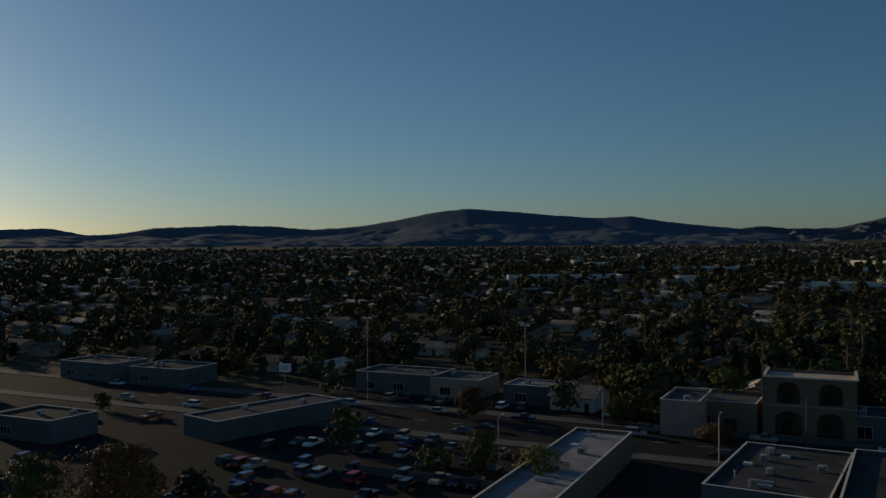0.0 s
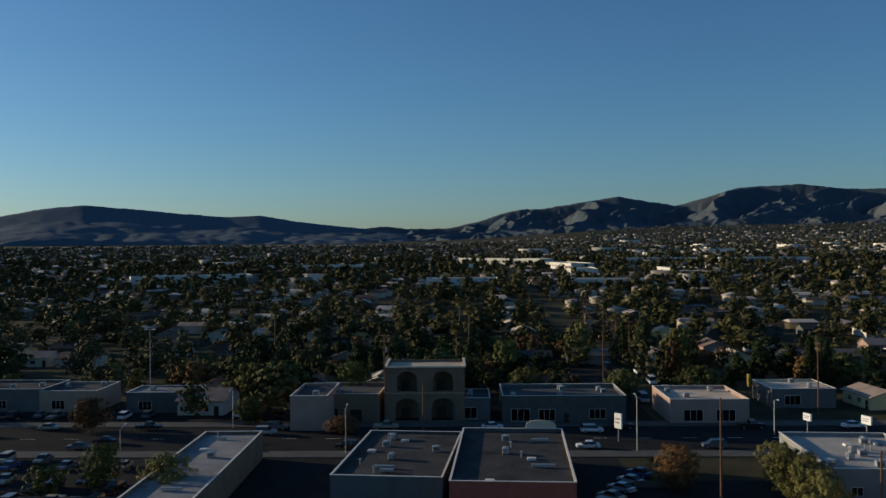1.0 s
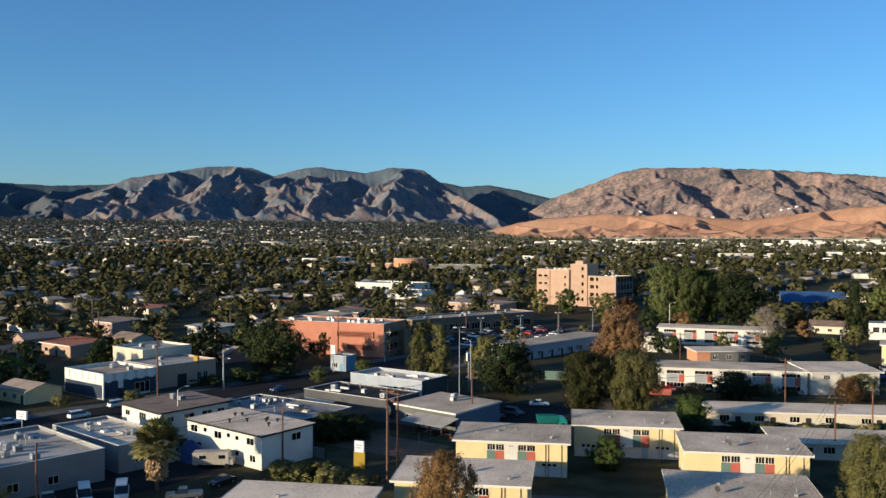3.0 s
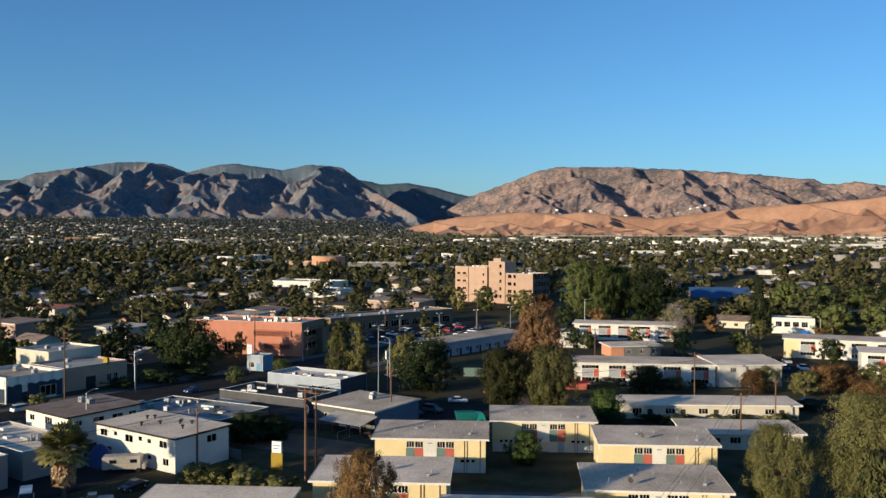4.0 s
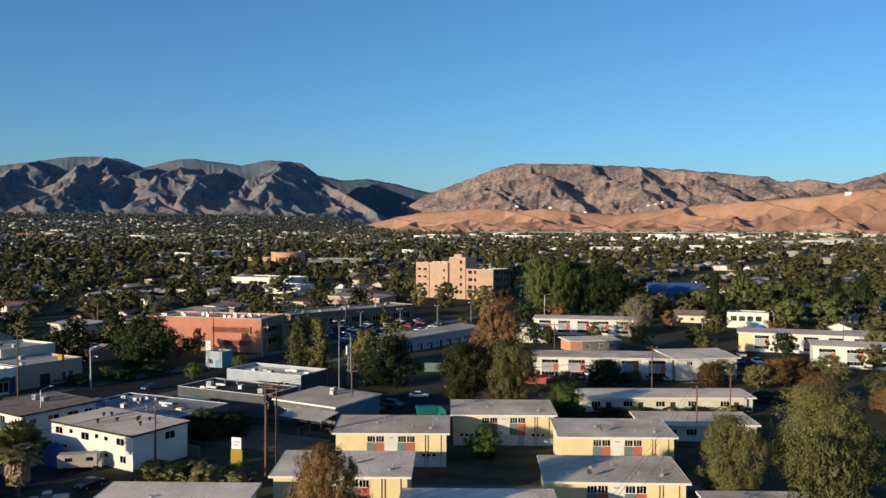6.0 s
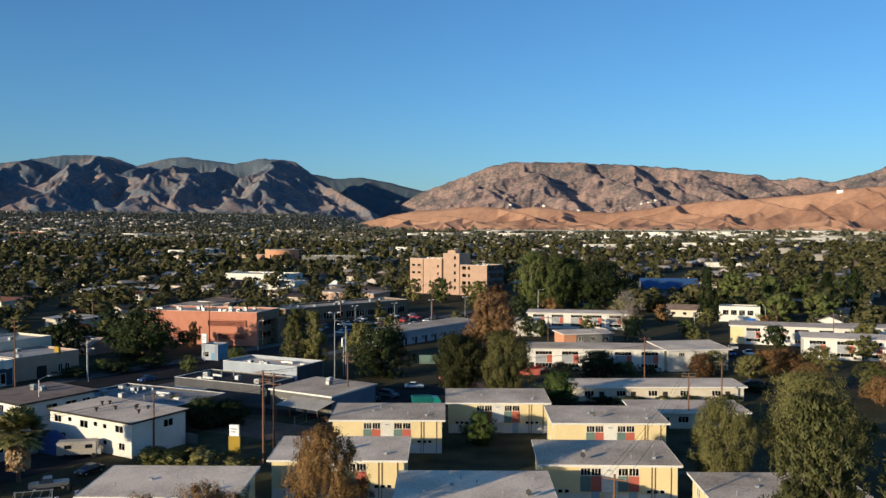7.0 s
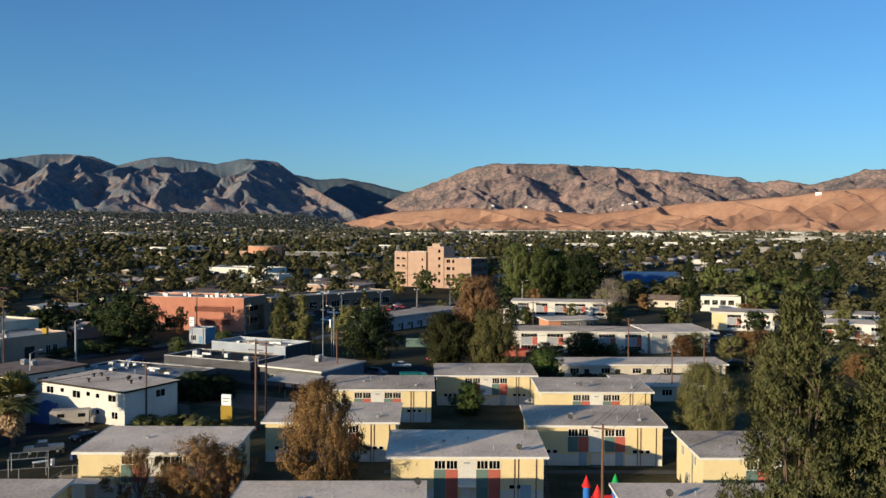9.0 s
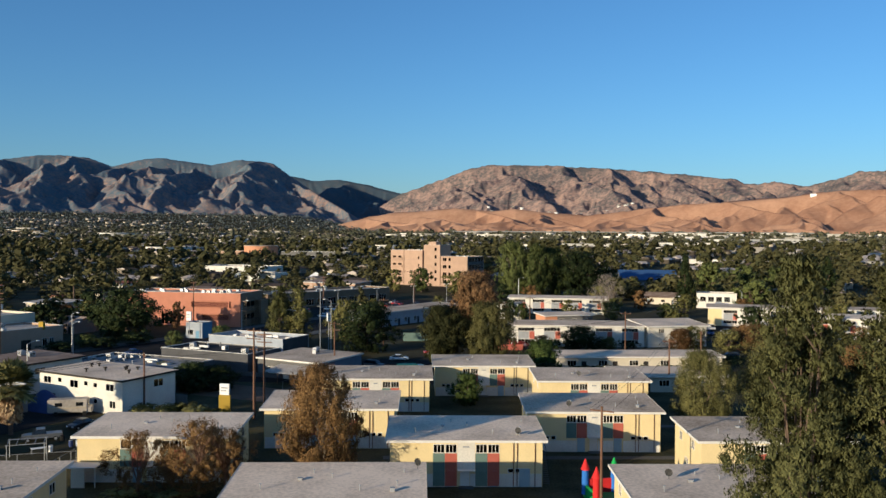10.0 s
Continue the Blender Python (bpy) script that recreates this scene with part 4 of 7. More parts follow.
# shade on the strip's fronts is put into the brown wall colour
flat_building("shop_strip", "long low shop strip with dark fronts and pale roof edge", "shop strip", -66, 337, 47, 68, 16, 5.4, "brown_stucco", "roof_gravel", 0.6, row_windows(11, 6, 1.5, 0.5, 4.2, 2.6, 2), units=12)
flat_building("motel_block", "long low block with pale sloping roof and row of doors", "motel", -20.2, 268.3, 54.6, 50, 9, 4.6, "blue_pale", "roof_gravel", 0, row_windows(9, 5.4, 1.6, 1.0, 1.5, 1.4), [("f", 3.6 + 5.4 * i, 0.95, 2.05) for i in range(9)], overhang=0.8, rise=0.3, z=0)

# hospital, with its bed tower
hw = [("f", 1.4 + i * 3.9, 2.4 + k * 4.3, 2.2, 1.7, 1, "tan_stucco") for i in range(2) for k in range(4)] + [("f", 19.0, 2.4 + k * 4.3, 1.0, 1.4, 0, "tan_stucco") for k in range(4)] + [("l", 3 + i * 4.4, 2.2 + k * 4.4, 2.2, 1.8, 1, "tan_stucco") for i in range(4) for k in range(4)]
wing = flat_building("hospital_wing", "tan five-storey hospital wing with balcony bays", "hospital", -24, 501, -32, 22, 20, 19.5, "tan_stucco", "roof_gravel", 0.8, hw, units=4)
for k in range(4):                                              # projecting balcony slabs and the bands between storeys
    part("balcony", boxes((0.8, 8.4, -1.0, 0, 1.9 + k * 4.3, 2.1 + k * 4.3), (0.8, 8.4, -1.0, -0.9, 2.1 + k * 4.3, 3.0 + k * 4.3)), "tan_stucco", wing)
    part("string_course", boxes((9.4, 21.9, -0.10, 0, 1.9 + k * 4.3, 2.1 + k * 4.3)), "pink_stucco", wing)
part("pilaster", boxes((8.7, 9.4, -0.5, 0, -0.4, 20.2)), "tan_stucco", wing)
tower = flat_building("hospital_tower", "tall plain tan stair tower of the hospital", "hospital", -4.5, 490.5, -32, 11, 12, 23.0, "tan_stucco", "roof_gravel", 0.6, [("f", 7.4, 3 + 4.3 * k, 1.3, 1.8, 0, "tan_stucco") for k in range(5)], units=2)
part("penthouse", boxes((1.5, 6.5, 3, 9, 23.0, 25.4)), "tan_stucco", tower)
hw = [("f", 1.6, 2.0 + k * 4.2, 2.4, 1.8, 1, "tan_stucco") for k in range(4)] + [("f", 5.4, 2.0 + k * 4.2, 1.4, 1.8, 0, "tan_stucco") for k in range(4)] + [("r", 2 + i * 3.2, 1.6 + k * 4.2, 2.5, 2.7, 1, "steel_grey") for i in range(5) for k in range(4)]
wing = flat_building("hospital_wing", "tan four-storey hospital wing with gridded glass side", "hospital", 5.2, 484.6, -34, 18, 18, 16.5, "tan_stucco", "roof_gravel", 0.8, hw, units=6, walls={"r": "grey_stucco"})
for k in range(1, 4):
    part("string_course", boxes((0.05, 17.95, -0.10, 0, 0.9 + k * 4.2, 1.1 + k * 4.2)), "pink_stucco", wing)

# round orange hall, big white sheds
hall = thing("round_hall", at(-163, 822, 0, gz(-163, 822)), "round orange stucco hall with flat roof", "hall")
bm = bmesh.new()
rod(bm, (0, 0, -1), (0, 0, 13), 16, 16, 40)
part("wall", bm, "orange_stucco", hall)
bm = bmesh.new()
rod(bm, (0, 0, 13), (0, 0, 13.6), 16.4, 16.4, 40)
part("roof_edge", bm, "roof_gravel", hall)
for i in range(7):
    a = radians(-120 + 14 * i)
    part("window", boxes((-0.9, 0.9, -0.1, 0.1, 4, 9)), "dark_trim", hall).matrix_basis = pose(16 * math.cos(a), 16 * math.sin(a), 0, 0, 0, math.degrees(a) + 90)
OCC.append((-180, 805, 0, 34, 34))
flat_building("hall_annex", "low tan hall annex with small windows", "hall", -205, 835, -10, 22, 20, 7, "tan_stucco", "roof_gravel", 0.6, row_windows(4, 6, 2, 2, 2.5, 2))
flat_building("school_block", "dark-fronted school block with pale roof edge", "school", -140, 800, -8, 62, 24, 8, "grey_stucco", "roof_white", 0.6, row_windows(9, 6.5, 2, 2.5, 4.2, 2.6, 2, ), units=6)
flat_building("warehouse", "big white flat-roofed warehouse", "warehouse", -150, 565, -22, 44, 25, 6.5, "white_stucco", "roof_white", 0.5, row_windows(4, 10, 4, 3, 4, 1.2, 3), units=4)
flat_building("warehouse", "low white shed with grey roof", "warehouse", -118, 520, -22, 26, 15, 5, "white_stucco", "roof_gravel", 0.4, row_windows(3, 8, 3, 2, 3, 1.2, 2), units=1)

# far side of the avenue


def arcade():
    """The corner building with two rows of round-headed arches."""
    L, D, H = 17.6, 14.0, 12.0
    root = thing("arcade_building", at(-173.3, 78.9, 61), "tan two-storey building with four big arched openings", "building")
    OCC.append((-173.3, 78.9, 61, L, D))
    arches = [(2.2, 7.4, 0.2, 2.9), (10.2, 15.4, 0.2, 2.9), (2.6, 7.0, 6.8, 2.6), (10.6, 15.0, 6.8, 2.6)]
    bm = bmesh.new()
    xs = [0, 2.2, 7.4, 10.2, 15.4, L]
    for lo, hi, pair in ((-0.5, 6.3, arches[:2]), (6.3, H, arches[2:])):
        edges = [0, pair[0][0], pair[0][1], pair[1][0], pair[1][1], L]
        for a, b in ((0, 1), (2, 3), (4, 5)):
            box(bm, edges[a], edges[b], 0, 0.5, lo, hi)
        for x0, x1, zb, straight in pair:
            r, c, spring = (x1 - x0) / 2, (x0 + x1) / 2, zb + straight
            if zb > lo + 0.01:
                box(bm, x0, x1, 0, 0.5, lo, zb)
            n = 12
            for i in range(n):                                  # voussoir prisms over the round head
                t0, t1 = math.pi * i / n, math.pi * (i + 1) / n
                p = [(c - r * math.cos(t0), spring + r * math.sin(t0) * 0.8), (c - r * math.cos(t1), spring + r * math.sin(t1) * 0.8)]
                v = [bm.verts.new((px, py, pz)) for py in (0, 0.5) for px, pz in ((p[0][0], p[0][1]), (p[1][0], p[1][1]), (p[1][0], hi), (p[0][0], hi))]
                for f in ((0, 1, 2, 3), (7, 6, 5, 4), (0, 4, 5, 1), (1, 5, 6, 2), (2, 6, 7, 3), (3, 7, 4, 0)):
                    bm.faces.new([v[k] for k in f])
    bmesh.ops.remove_doubles(bm, verts=bm.verts[:], dist=0.001)
    bmesh.ops.recalc_face_normals(bm, faces=bm.faces[:])
    # tan front in brown: the shade on it is painted in
    part("front_wall", bm, "brown_stucco", root)
    for side in "rbl":
        m, ln = face(side, L, D)
        wall_panel("wall", root, m if side == "b" else m @ at(0.5 if side == "r" else 0.2, 0, 0), ln if side == "b" else ln - 0.7, H, "brown_stucco", z0=-0.5)
    part("inner_wall", boxes((0.25, L - 0.25, 4.0, 4.2, -0.3, H - 0.5)), "brown_stucco", root, "shaded inner wall with doors")
    part("floor_slab", boxes((0.25, L - 0.25, 0.5, 4.0, 6.0, 6.3)), "concrete", root)
    for c in (3.4, 11.4):
        for zz in (0, 6.3):
            door(root, pose(c, 3.98, zz), 1.8, 2.3, "dark_trim")
    part("railing", boxes(*[(2.7 + 0.25 * i, 2.74 + 0.25 * i, 0.2, 0.24, 6.8, 7.8) for i in range(17)], (2.6, 7.0, 0.18, 0.26, 7.8, 7.86)), "dark_trim", root)
    part("railing", boxes(*[(10.7 + 0.25 * i, 10.74 + 0.25 * i, 0.2, 0.24, 6.8, 7.8) for i in range(17)], (10.6, 15.0, 0.18, 0.26, 7.8, 7.86)), "dark_trim", root)
    part("roof", boxes((0.25, L - 0.25, 0.5, D - 0.25, H - 0.8, H - 0.6)), "roof_gravel", root)
    part("cornice", boxes((-0.3, L + 0.3, -0.35, 0.1, H, H + 0.35), (-0.3, 0.3, 0.1, D, H, H + 0.35), (L - 0.3, L + 0.3, 0.1, D, H, H + 0.35)), "cream_stucco", root, "pale tiled cornice")
    part("string_course", boxes((-0.08, L + 0.08, -0.1, 0, 6.2, 6.5)), "tan_stucco", root)


arcade()
# pale western shops: backlit shade is put into their grey walls and dark roofs
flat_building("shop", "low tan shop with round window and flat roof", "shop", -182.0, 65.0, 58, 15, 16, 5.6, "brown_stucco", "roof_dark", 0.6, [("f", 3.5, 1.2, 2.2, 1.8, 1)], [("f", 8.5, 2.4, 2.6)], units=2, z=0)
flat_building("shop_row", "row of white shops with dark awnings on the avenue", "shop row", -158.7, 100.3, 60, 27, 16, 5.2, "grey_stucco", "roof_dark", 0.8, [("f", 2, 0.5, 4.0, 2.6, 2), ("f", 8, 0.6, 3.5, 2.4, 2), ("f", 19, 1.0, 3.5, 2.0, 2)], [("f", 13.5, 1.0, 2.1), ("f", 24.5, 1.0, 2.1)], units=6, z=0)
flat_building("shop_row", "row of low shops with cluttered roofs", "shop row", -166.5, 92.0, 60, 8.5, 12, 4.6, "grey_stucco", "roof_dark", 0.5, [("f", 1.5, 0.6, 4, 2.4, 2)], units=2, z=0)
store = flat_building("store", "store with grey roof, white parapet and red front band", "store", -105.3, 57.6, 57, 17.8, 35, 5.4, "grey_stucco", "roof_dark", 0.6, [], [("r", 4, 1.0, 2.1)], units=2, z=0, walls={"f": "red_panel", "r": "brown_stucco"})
roof_clutter(store, 17.8, 35, 5.4, 6, 8)
bm = bmesh.new()
arc = [(11.2, 5.4)] + [(14.0 - 2.8 * math.cos(a * 0.2618), 6.0 + 1.5 * max(0.0, math.sin(a * 0.2618)) ** 0.6) for a in range(13)] + [(16.8, 5.4)]
rows = [[bm.verts.new((px, py, pz)) for px, pz in arc] for py in (35.08, 35.3)]
bm.faces.new(rows[0][::-1])
bm.faces.new(rows[1])
for i in range(len(arc)):
    k = (i + 1) % len(arc)
    bm.faces.new((rows[0][i], rows[0][k], rows[1][k], rows[1][i]))
bmesh.ops.recalc_face_normals(bm, faces=bm.faces[:])
part("curved_parapet", bm, "cream_stucco", store, "pale round-topped parapet")
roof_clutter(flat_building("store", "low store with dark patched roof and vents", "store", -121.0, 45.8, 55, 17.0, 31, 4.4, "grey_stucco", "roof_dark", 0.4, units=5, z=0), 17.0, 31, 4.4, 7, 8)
roof_clutter(flat_building("workshop", "long narrow workshop with pale blue-grey roof", "workshop", -101.3, 3.8, 61, 10.5, 67, 4.6, "brown_stucco", "roof_blue_grey", 0.5, [("r", 6, 1.4, 2, 1.2, 1), ("r", 18, 1.4, 2, 1.2, 1)], units=2, z=0), 10.5, 67, 4.6, 8, 6)
flat_building("shop", "corner shop with pink side wall and flat roof", "shop", -155.2, 140.2, -30, 18, 17, 4.6, "pink_stucco", "roof_gravel", 0.7, [("r", 3, 0.6, 4, 2.4, 2), ("r", 10, 0.6, 4, 2.4, 2)], units=3, z=0)
flat_building("shop", "shop with yellow side wall and grey roof", "shop", -152.6, 170.9, -30, 14, 15, 4.2, "grey_stucco", "roof_gravel", 0.4, [("r", 3, 0.8, 3.6, 2.2, 2), ("f", 5, 2.0, 1.5, 1.0, 1)], units=2, z=0, walls={"l": "yellow_stucco"})
gable_house("house", "small yellow house with tan gabled roof", -138.0, 186.0, -24, 12, 9, 3.0, 1.4, "yellow_stucco", "roof_brown")
bw = flat_building("shop", "white and blue shop with scalloped parapet", "shop", -128.5, 198.5, -29, 18, 14.5, 5.4, "white_stucco", "roof_gravel", 0.7, [("r", 8.5, 0.6, 4, 2.4, 2)], [("r", 4, 1.2, 2.2)], units=3, z=0)
part("painted_band", boxes((0.3, 17.5, -0.03, 0, 0.1, 3.4)), "blue_paint", bw, "dark blue painted wall band")
bm = bmesh.new()
for i in range(6):
    rod(bm, (1.5 + 3 * i, -0.002, 4.9), (1.5 + 3 * i, -0.12, 4.9), 1.15, 1.15, 18)
part("scallop_trim", bm, "trim_white", bw, "white scalloped parapet trim")
part("painted_band", boxes((0.3, 3.9, -0.03, 0, 0.1, 4.2), (5.3, 8.4, -0.03, 0, 0.1, 4.2), (12.6, 14.3, -0.03, 0, 0.1, 4.2), (8.4, 12.6, -0.03, 0, 3.1, 4.2)), "blue_paint", bw, "dark blue painted wall band").matrix_basis = face("r", 18, 14.5)[0]
bm = bmesh.new()
for i in range(5):
    rod(bm, (1.4 + 2.9 * i, -0.032, 5.0), (1.4 + 2.9 * i, -0.15, 5.0), 1.1, 1.1, 18)
part("scallop_trim", bm, "trim_white", bw, "white scalloped parapet trim").matrix_basis = face("r", 18, 14.5)[0]
tan = flat_building("shop", "tan shop with yellow sign on its roof edge", "shop", -107.0, 205.5, 60, 18, 16, 5.4, "tan_stucco", "roof_white", 0.5, [("f", 12, 1.0, 1.2, 2.0, 1), ("f", 14, 1.0, 1.2, 2.0, 1)], [("f", 6, 2.6, 3.0)], units=2, z=0)
flat_building("warehouse", "tall cream warehouse with white flat roof", "warehouse", -131.0, 225.5, -28, 14.5, 16, 7.6, "cream_stucco", "roof_white", 0.5, units=2, z=0)
flat_building("shop", "shop with tall pink side wall", "shop", -190.0, 66.0, -30, 17, 8, 6.8, "pink_stucco", "roof_dark", 0.6, [("f", 12, 2.5, 1.2, 1.4, 1)], units=1, z=0)
gable_house("house", "small white house with arched porch and gable", -205.0, 40.0, 58, 11, 12, 3.4, 2.0, "white_stucco", "roof_brown")
flat_building("kiosk", "small blue and white kiosk on the pavement", "kiosk", -72.0, 243.0, -20, 5.5, 5, 4.2, "blue_pale", "roof_white", 0.3, [("f", 0.6, 1, 1.8, 1.4, 2)], [("f", 3.4, 1.0, 2.1, "blue_sky")], z=0, walls={"r": "blue_sky"})
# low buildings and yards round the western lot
# the same backlit shade darkens the wall and roof colours here
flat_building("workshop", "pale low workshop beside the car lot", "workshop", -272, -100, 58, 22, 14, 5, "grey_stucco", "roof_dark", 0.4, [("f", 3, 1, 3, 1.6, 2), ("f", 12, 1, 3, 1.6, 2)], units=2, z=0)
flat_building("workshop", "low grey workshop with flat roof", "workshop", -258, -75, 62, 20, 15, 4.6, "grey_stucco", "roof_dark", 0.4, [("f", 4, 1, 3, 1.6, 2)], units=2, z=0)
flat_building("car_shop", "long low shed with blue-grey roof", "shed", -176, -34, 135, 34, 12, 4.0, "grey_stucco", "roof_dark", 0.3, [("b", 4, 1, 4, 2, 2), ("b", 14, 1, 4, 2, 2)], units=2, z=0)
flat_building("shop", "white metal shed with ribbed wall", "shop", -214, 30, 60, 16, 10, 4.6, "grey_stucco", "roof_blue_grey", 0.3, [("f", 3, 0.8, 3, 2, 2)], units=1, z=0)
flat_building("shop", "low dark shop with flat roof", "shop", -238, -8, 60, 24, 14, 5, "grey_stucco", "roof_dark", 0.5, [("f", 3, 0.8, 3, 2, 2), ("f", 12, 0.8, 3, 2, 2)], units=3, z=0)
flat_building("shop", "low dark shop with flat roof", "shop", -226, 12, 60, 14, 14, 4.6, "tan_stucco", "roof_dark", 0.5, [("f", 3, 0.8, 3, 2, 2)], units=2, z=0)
# more of the middle distance: a marquee, flat-roofed low houses, a southern lot
tent = thing("marquee", at(-76, 516, -20, gz(-76, 516)), "white peaked marquee tent", "tent")
bm = bmesh.new()
base = [bm.verts.new(p) for p in ((0, 0, 2.6), (16, 0, 2.6), (16, 9, 2.6), (0, 9, 2.6))]
tops = [bm.verts.new((4, 4.5, 6.0)), bm.verts.new((8, 4.5, 4.2)), bm.verts.new((12, 4.5, 6.0))]
fm, bk = bm.verts.new((8, 0, 2.7)), bm.verts.new((8, 9, 2.7))
for f in ((base[0], fm, tops[1], tops[0]), (fm, base[1], tops[2], tops[1]), (base[1], base[2], tops[2]), (base[2], bk, tops[1], tops[2]), (bk, base[3], tops[0], tops[1]), (base[3], base[0], tops[0])):
    bm.faces.new(f)
bmesh.ops.recalc_face_normals(bm, faces=bm.faces[:])
bmesh.ops.solidify(bm, geom=bm.faces[:], thickness=0.06)
part("canopy", bm, "sign_white", tent)
for cx in (0.1, 8, 15.9):
    for cy in (0.1, 8.9):
        part("pole", rods(((cx, cy, -0.2), (cx, cy, 2.65), 0.06, 0.06, 6)), "steel", tent)
for x, y, a, L, D, H, wall, roof, label in ((-70, 455, -28, 34, 16, 4.0, "tan_stucco", "roof_brown", "low long house with tan flat roof"), (-200, 470, -28, 26, 14, 4.0, "cream_stucco", "roof_white", "low cream house with pale roof"),
                                            (-120, 400, -28, 20, 12, 3.8, "pink_stucco", "roof_brown", "low pink house with brown flat roof"), (-172, 430, -28, 22, 12, 4.5, "white_stucco", "roof_tile", "white house with reddish roof"),
                                            (-215, 380, -28, 20, 12, 5.5, "cream_stucco", "roof_tile", "two-storey cream house with reddish roof"), (-118, 356, -28, 18, 12, 5.5, "white_stucco", "roof_gravel", "two-storey white house with grey roof"),
                                            (-155, 322, -28, 18, 11, 3.6, "cream_stucco", "roof_white", "low cream house with pale roof"), (-178, 262, -28, 18, 12, 3.8, "tan_stucco", "roof_tile", "low house with red tile roof"), (-196, 318, -28, 18, 12, 5.5, "pink_stucco", "roof_brown", "two-storey pinkish house with brown roof")):
    flat_building("house", label, "house", x, y, a, L, D, H, wall, roof, 0, [("f", 2, 1.1, 2.0, 1.2, 1), ("f", L - 5, 1.1, 2.0, 1.2, 1)], [("f", L / 2, 0.95, 2.05)], overhang=0.6, rise=0.8)
x, y = town(-262, -62)
slab("parking_lot_south", x, y, 60, 132, 94, -0.5, 0.03, "asphalt", "wide dark asphalt lot with scattered cars and trees", "parking")
for u, v, L, D in ((-240, -140, 24, 14), (-205, -90, 30, 16), (-165, -120, 18, 12)):
    x, y = town(u, v)
    flat_building("workshop", "low dark workshop with flat roof beside a car lot", "workshop", x, y, 60, L, D, 4.4, "grey_stucco", "roof_dark", 0.4, [("f", 3, 1, 3, 1.6, 2)], units=2, z=0)


# ---- trees ----
def inside(x, y, margin):
    for ox, oy, ang, L, D in OCC:
        dx, dy = x - ox, y - oy
        c, s = math.cos(radians(ang)), math.sin(radians(ang))
        u, v = dx * c + dy * s, -dx * s + dy * c
        if -margin < u < L + margin and -margin < v < D + margin:
            return True
    return False


def leaf_cloud(seed, clumps, leaves, size, crown, tall=1.0, droop=0.0, slim=0.55):
    """Corners and faces of a crown of many small leaf blades; crown(rng) gives the middle and radius of one clump in unit space."""
    rng = np.random.default_rng(seed)
    P, D = [], []
    for _ in range(clumps):
        c, r = crown(rng)
        d = rng.normal(size=(leaves, 3))
        d /= np.linalg.norm(d, axis=1)[:, None]
        D.append(d)
        P.append(np.array(c) + d * r * (1, 1, 1 / tall) * rng.random((leaves, 1)) ** 0.4)
    P = np.concatenate(P) * (1, 1, tall)
    n = len(P)
    out = P - np.mean(P, axis=0)
    out /= np.linalg.norm(out, axis=1)[:, None] + 1e-6
    out = out + np.concatenate(D) * 0.9 + rng.normal(size=(n, 3)) * 0.3         # blades lie along the crown's surface
    out /= np.linalg.norm(out, axis=1)[:, None]
    a = np.cross(out, rng.normal(size=(n, 3)))
    a = a / np.linalg.norm(a, axis=1)[:, None] - droop * np.array((0, 0, 1.0))   # hanging blades
    a /= np.linalg.norm(a, axis=1)[:, None]
    b = np.cross(out, a)
    b /= np.linalg.norm(b, axis=1)[:, None] + 1e-6
    s = size * rng.uniform(0.6, 1.3, (n, 1))
    V = np.stack([P - a * s, P - b * s * slim, P + a * s, P + b * s * slim], 1).reshape(-1, 3)
    mid = np.mean(P, axis=0)
    soft = P - mid
    soft /= np.linalg.norm(soft, axis=1)[:, None] + 1e-6
    soft = soft * 0.75 + np.concatenate(D) * 0.75 + out * 0.35            # blades shade as one rounded mass
    soft = soft * (1, 1, tall)
    soft /= np.linalg.norm(soft, axis=1)[:, None] + 1e-6
    return V / (1, 1, tall), np.arange(4 * n).reshape(n, 4), np.repeat(soft, 4, axis=0)


def round_shading(me, normals):
    """Shade a mesh of blades by the form of its crown."""
    me.attributes.new("custom_normal", "FLOAT_VECTOR", "POINT").data.foreach_set("vector", np.asarray(normals, dtype=np.float32).ravel())


def round_crown(z0, z1, width, lump=0.25, hollow=0.75):
    def crown(rng):
        d = rng.normal(size=3)
        d /= np.linalg.norm(d)
        k = hollow + (1 - hollow) * rng.random()
        if rng.random() < 0.25:
            k *= rng.random()
        wob = 0.85 + 0.3 * math.sin(5 * math.atan2(d[1], d[0]) + 3 * d[2])
        c = (d[0] * width / 2 * k * wob * (1 - lump), d[1] * width / 2 * k * wob * (1 - lump), (z0 + z1) / 2 + d[2] * (z1 - z0) / 2 * k * (1 - lump * 0.6))
        return c, width * lump * rng.uniform(0.45, 0.9)
    return crown


def column_crown(z0, z1, width, taper=0.5):
    def crown(rng):
        t = rng.random()
        r = width / 2 * (1 - taper * t) * math.sqrt(rng.random()) * (0.6 + 0.6 * math.sin(3.1 * min(1, t * 1.1 + 0.15)))
        a = rng.uniform(0, 6.283)
        return (r * math.cos(a), r * math.sin(a), z0 + (z1 - z0) * t), width * 0.16 * rng.uniform(0.6, 1.2)
    return crown


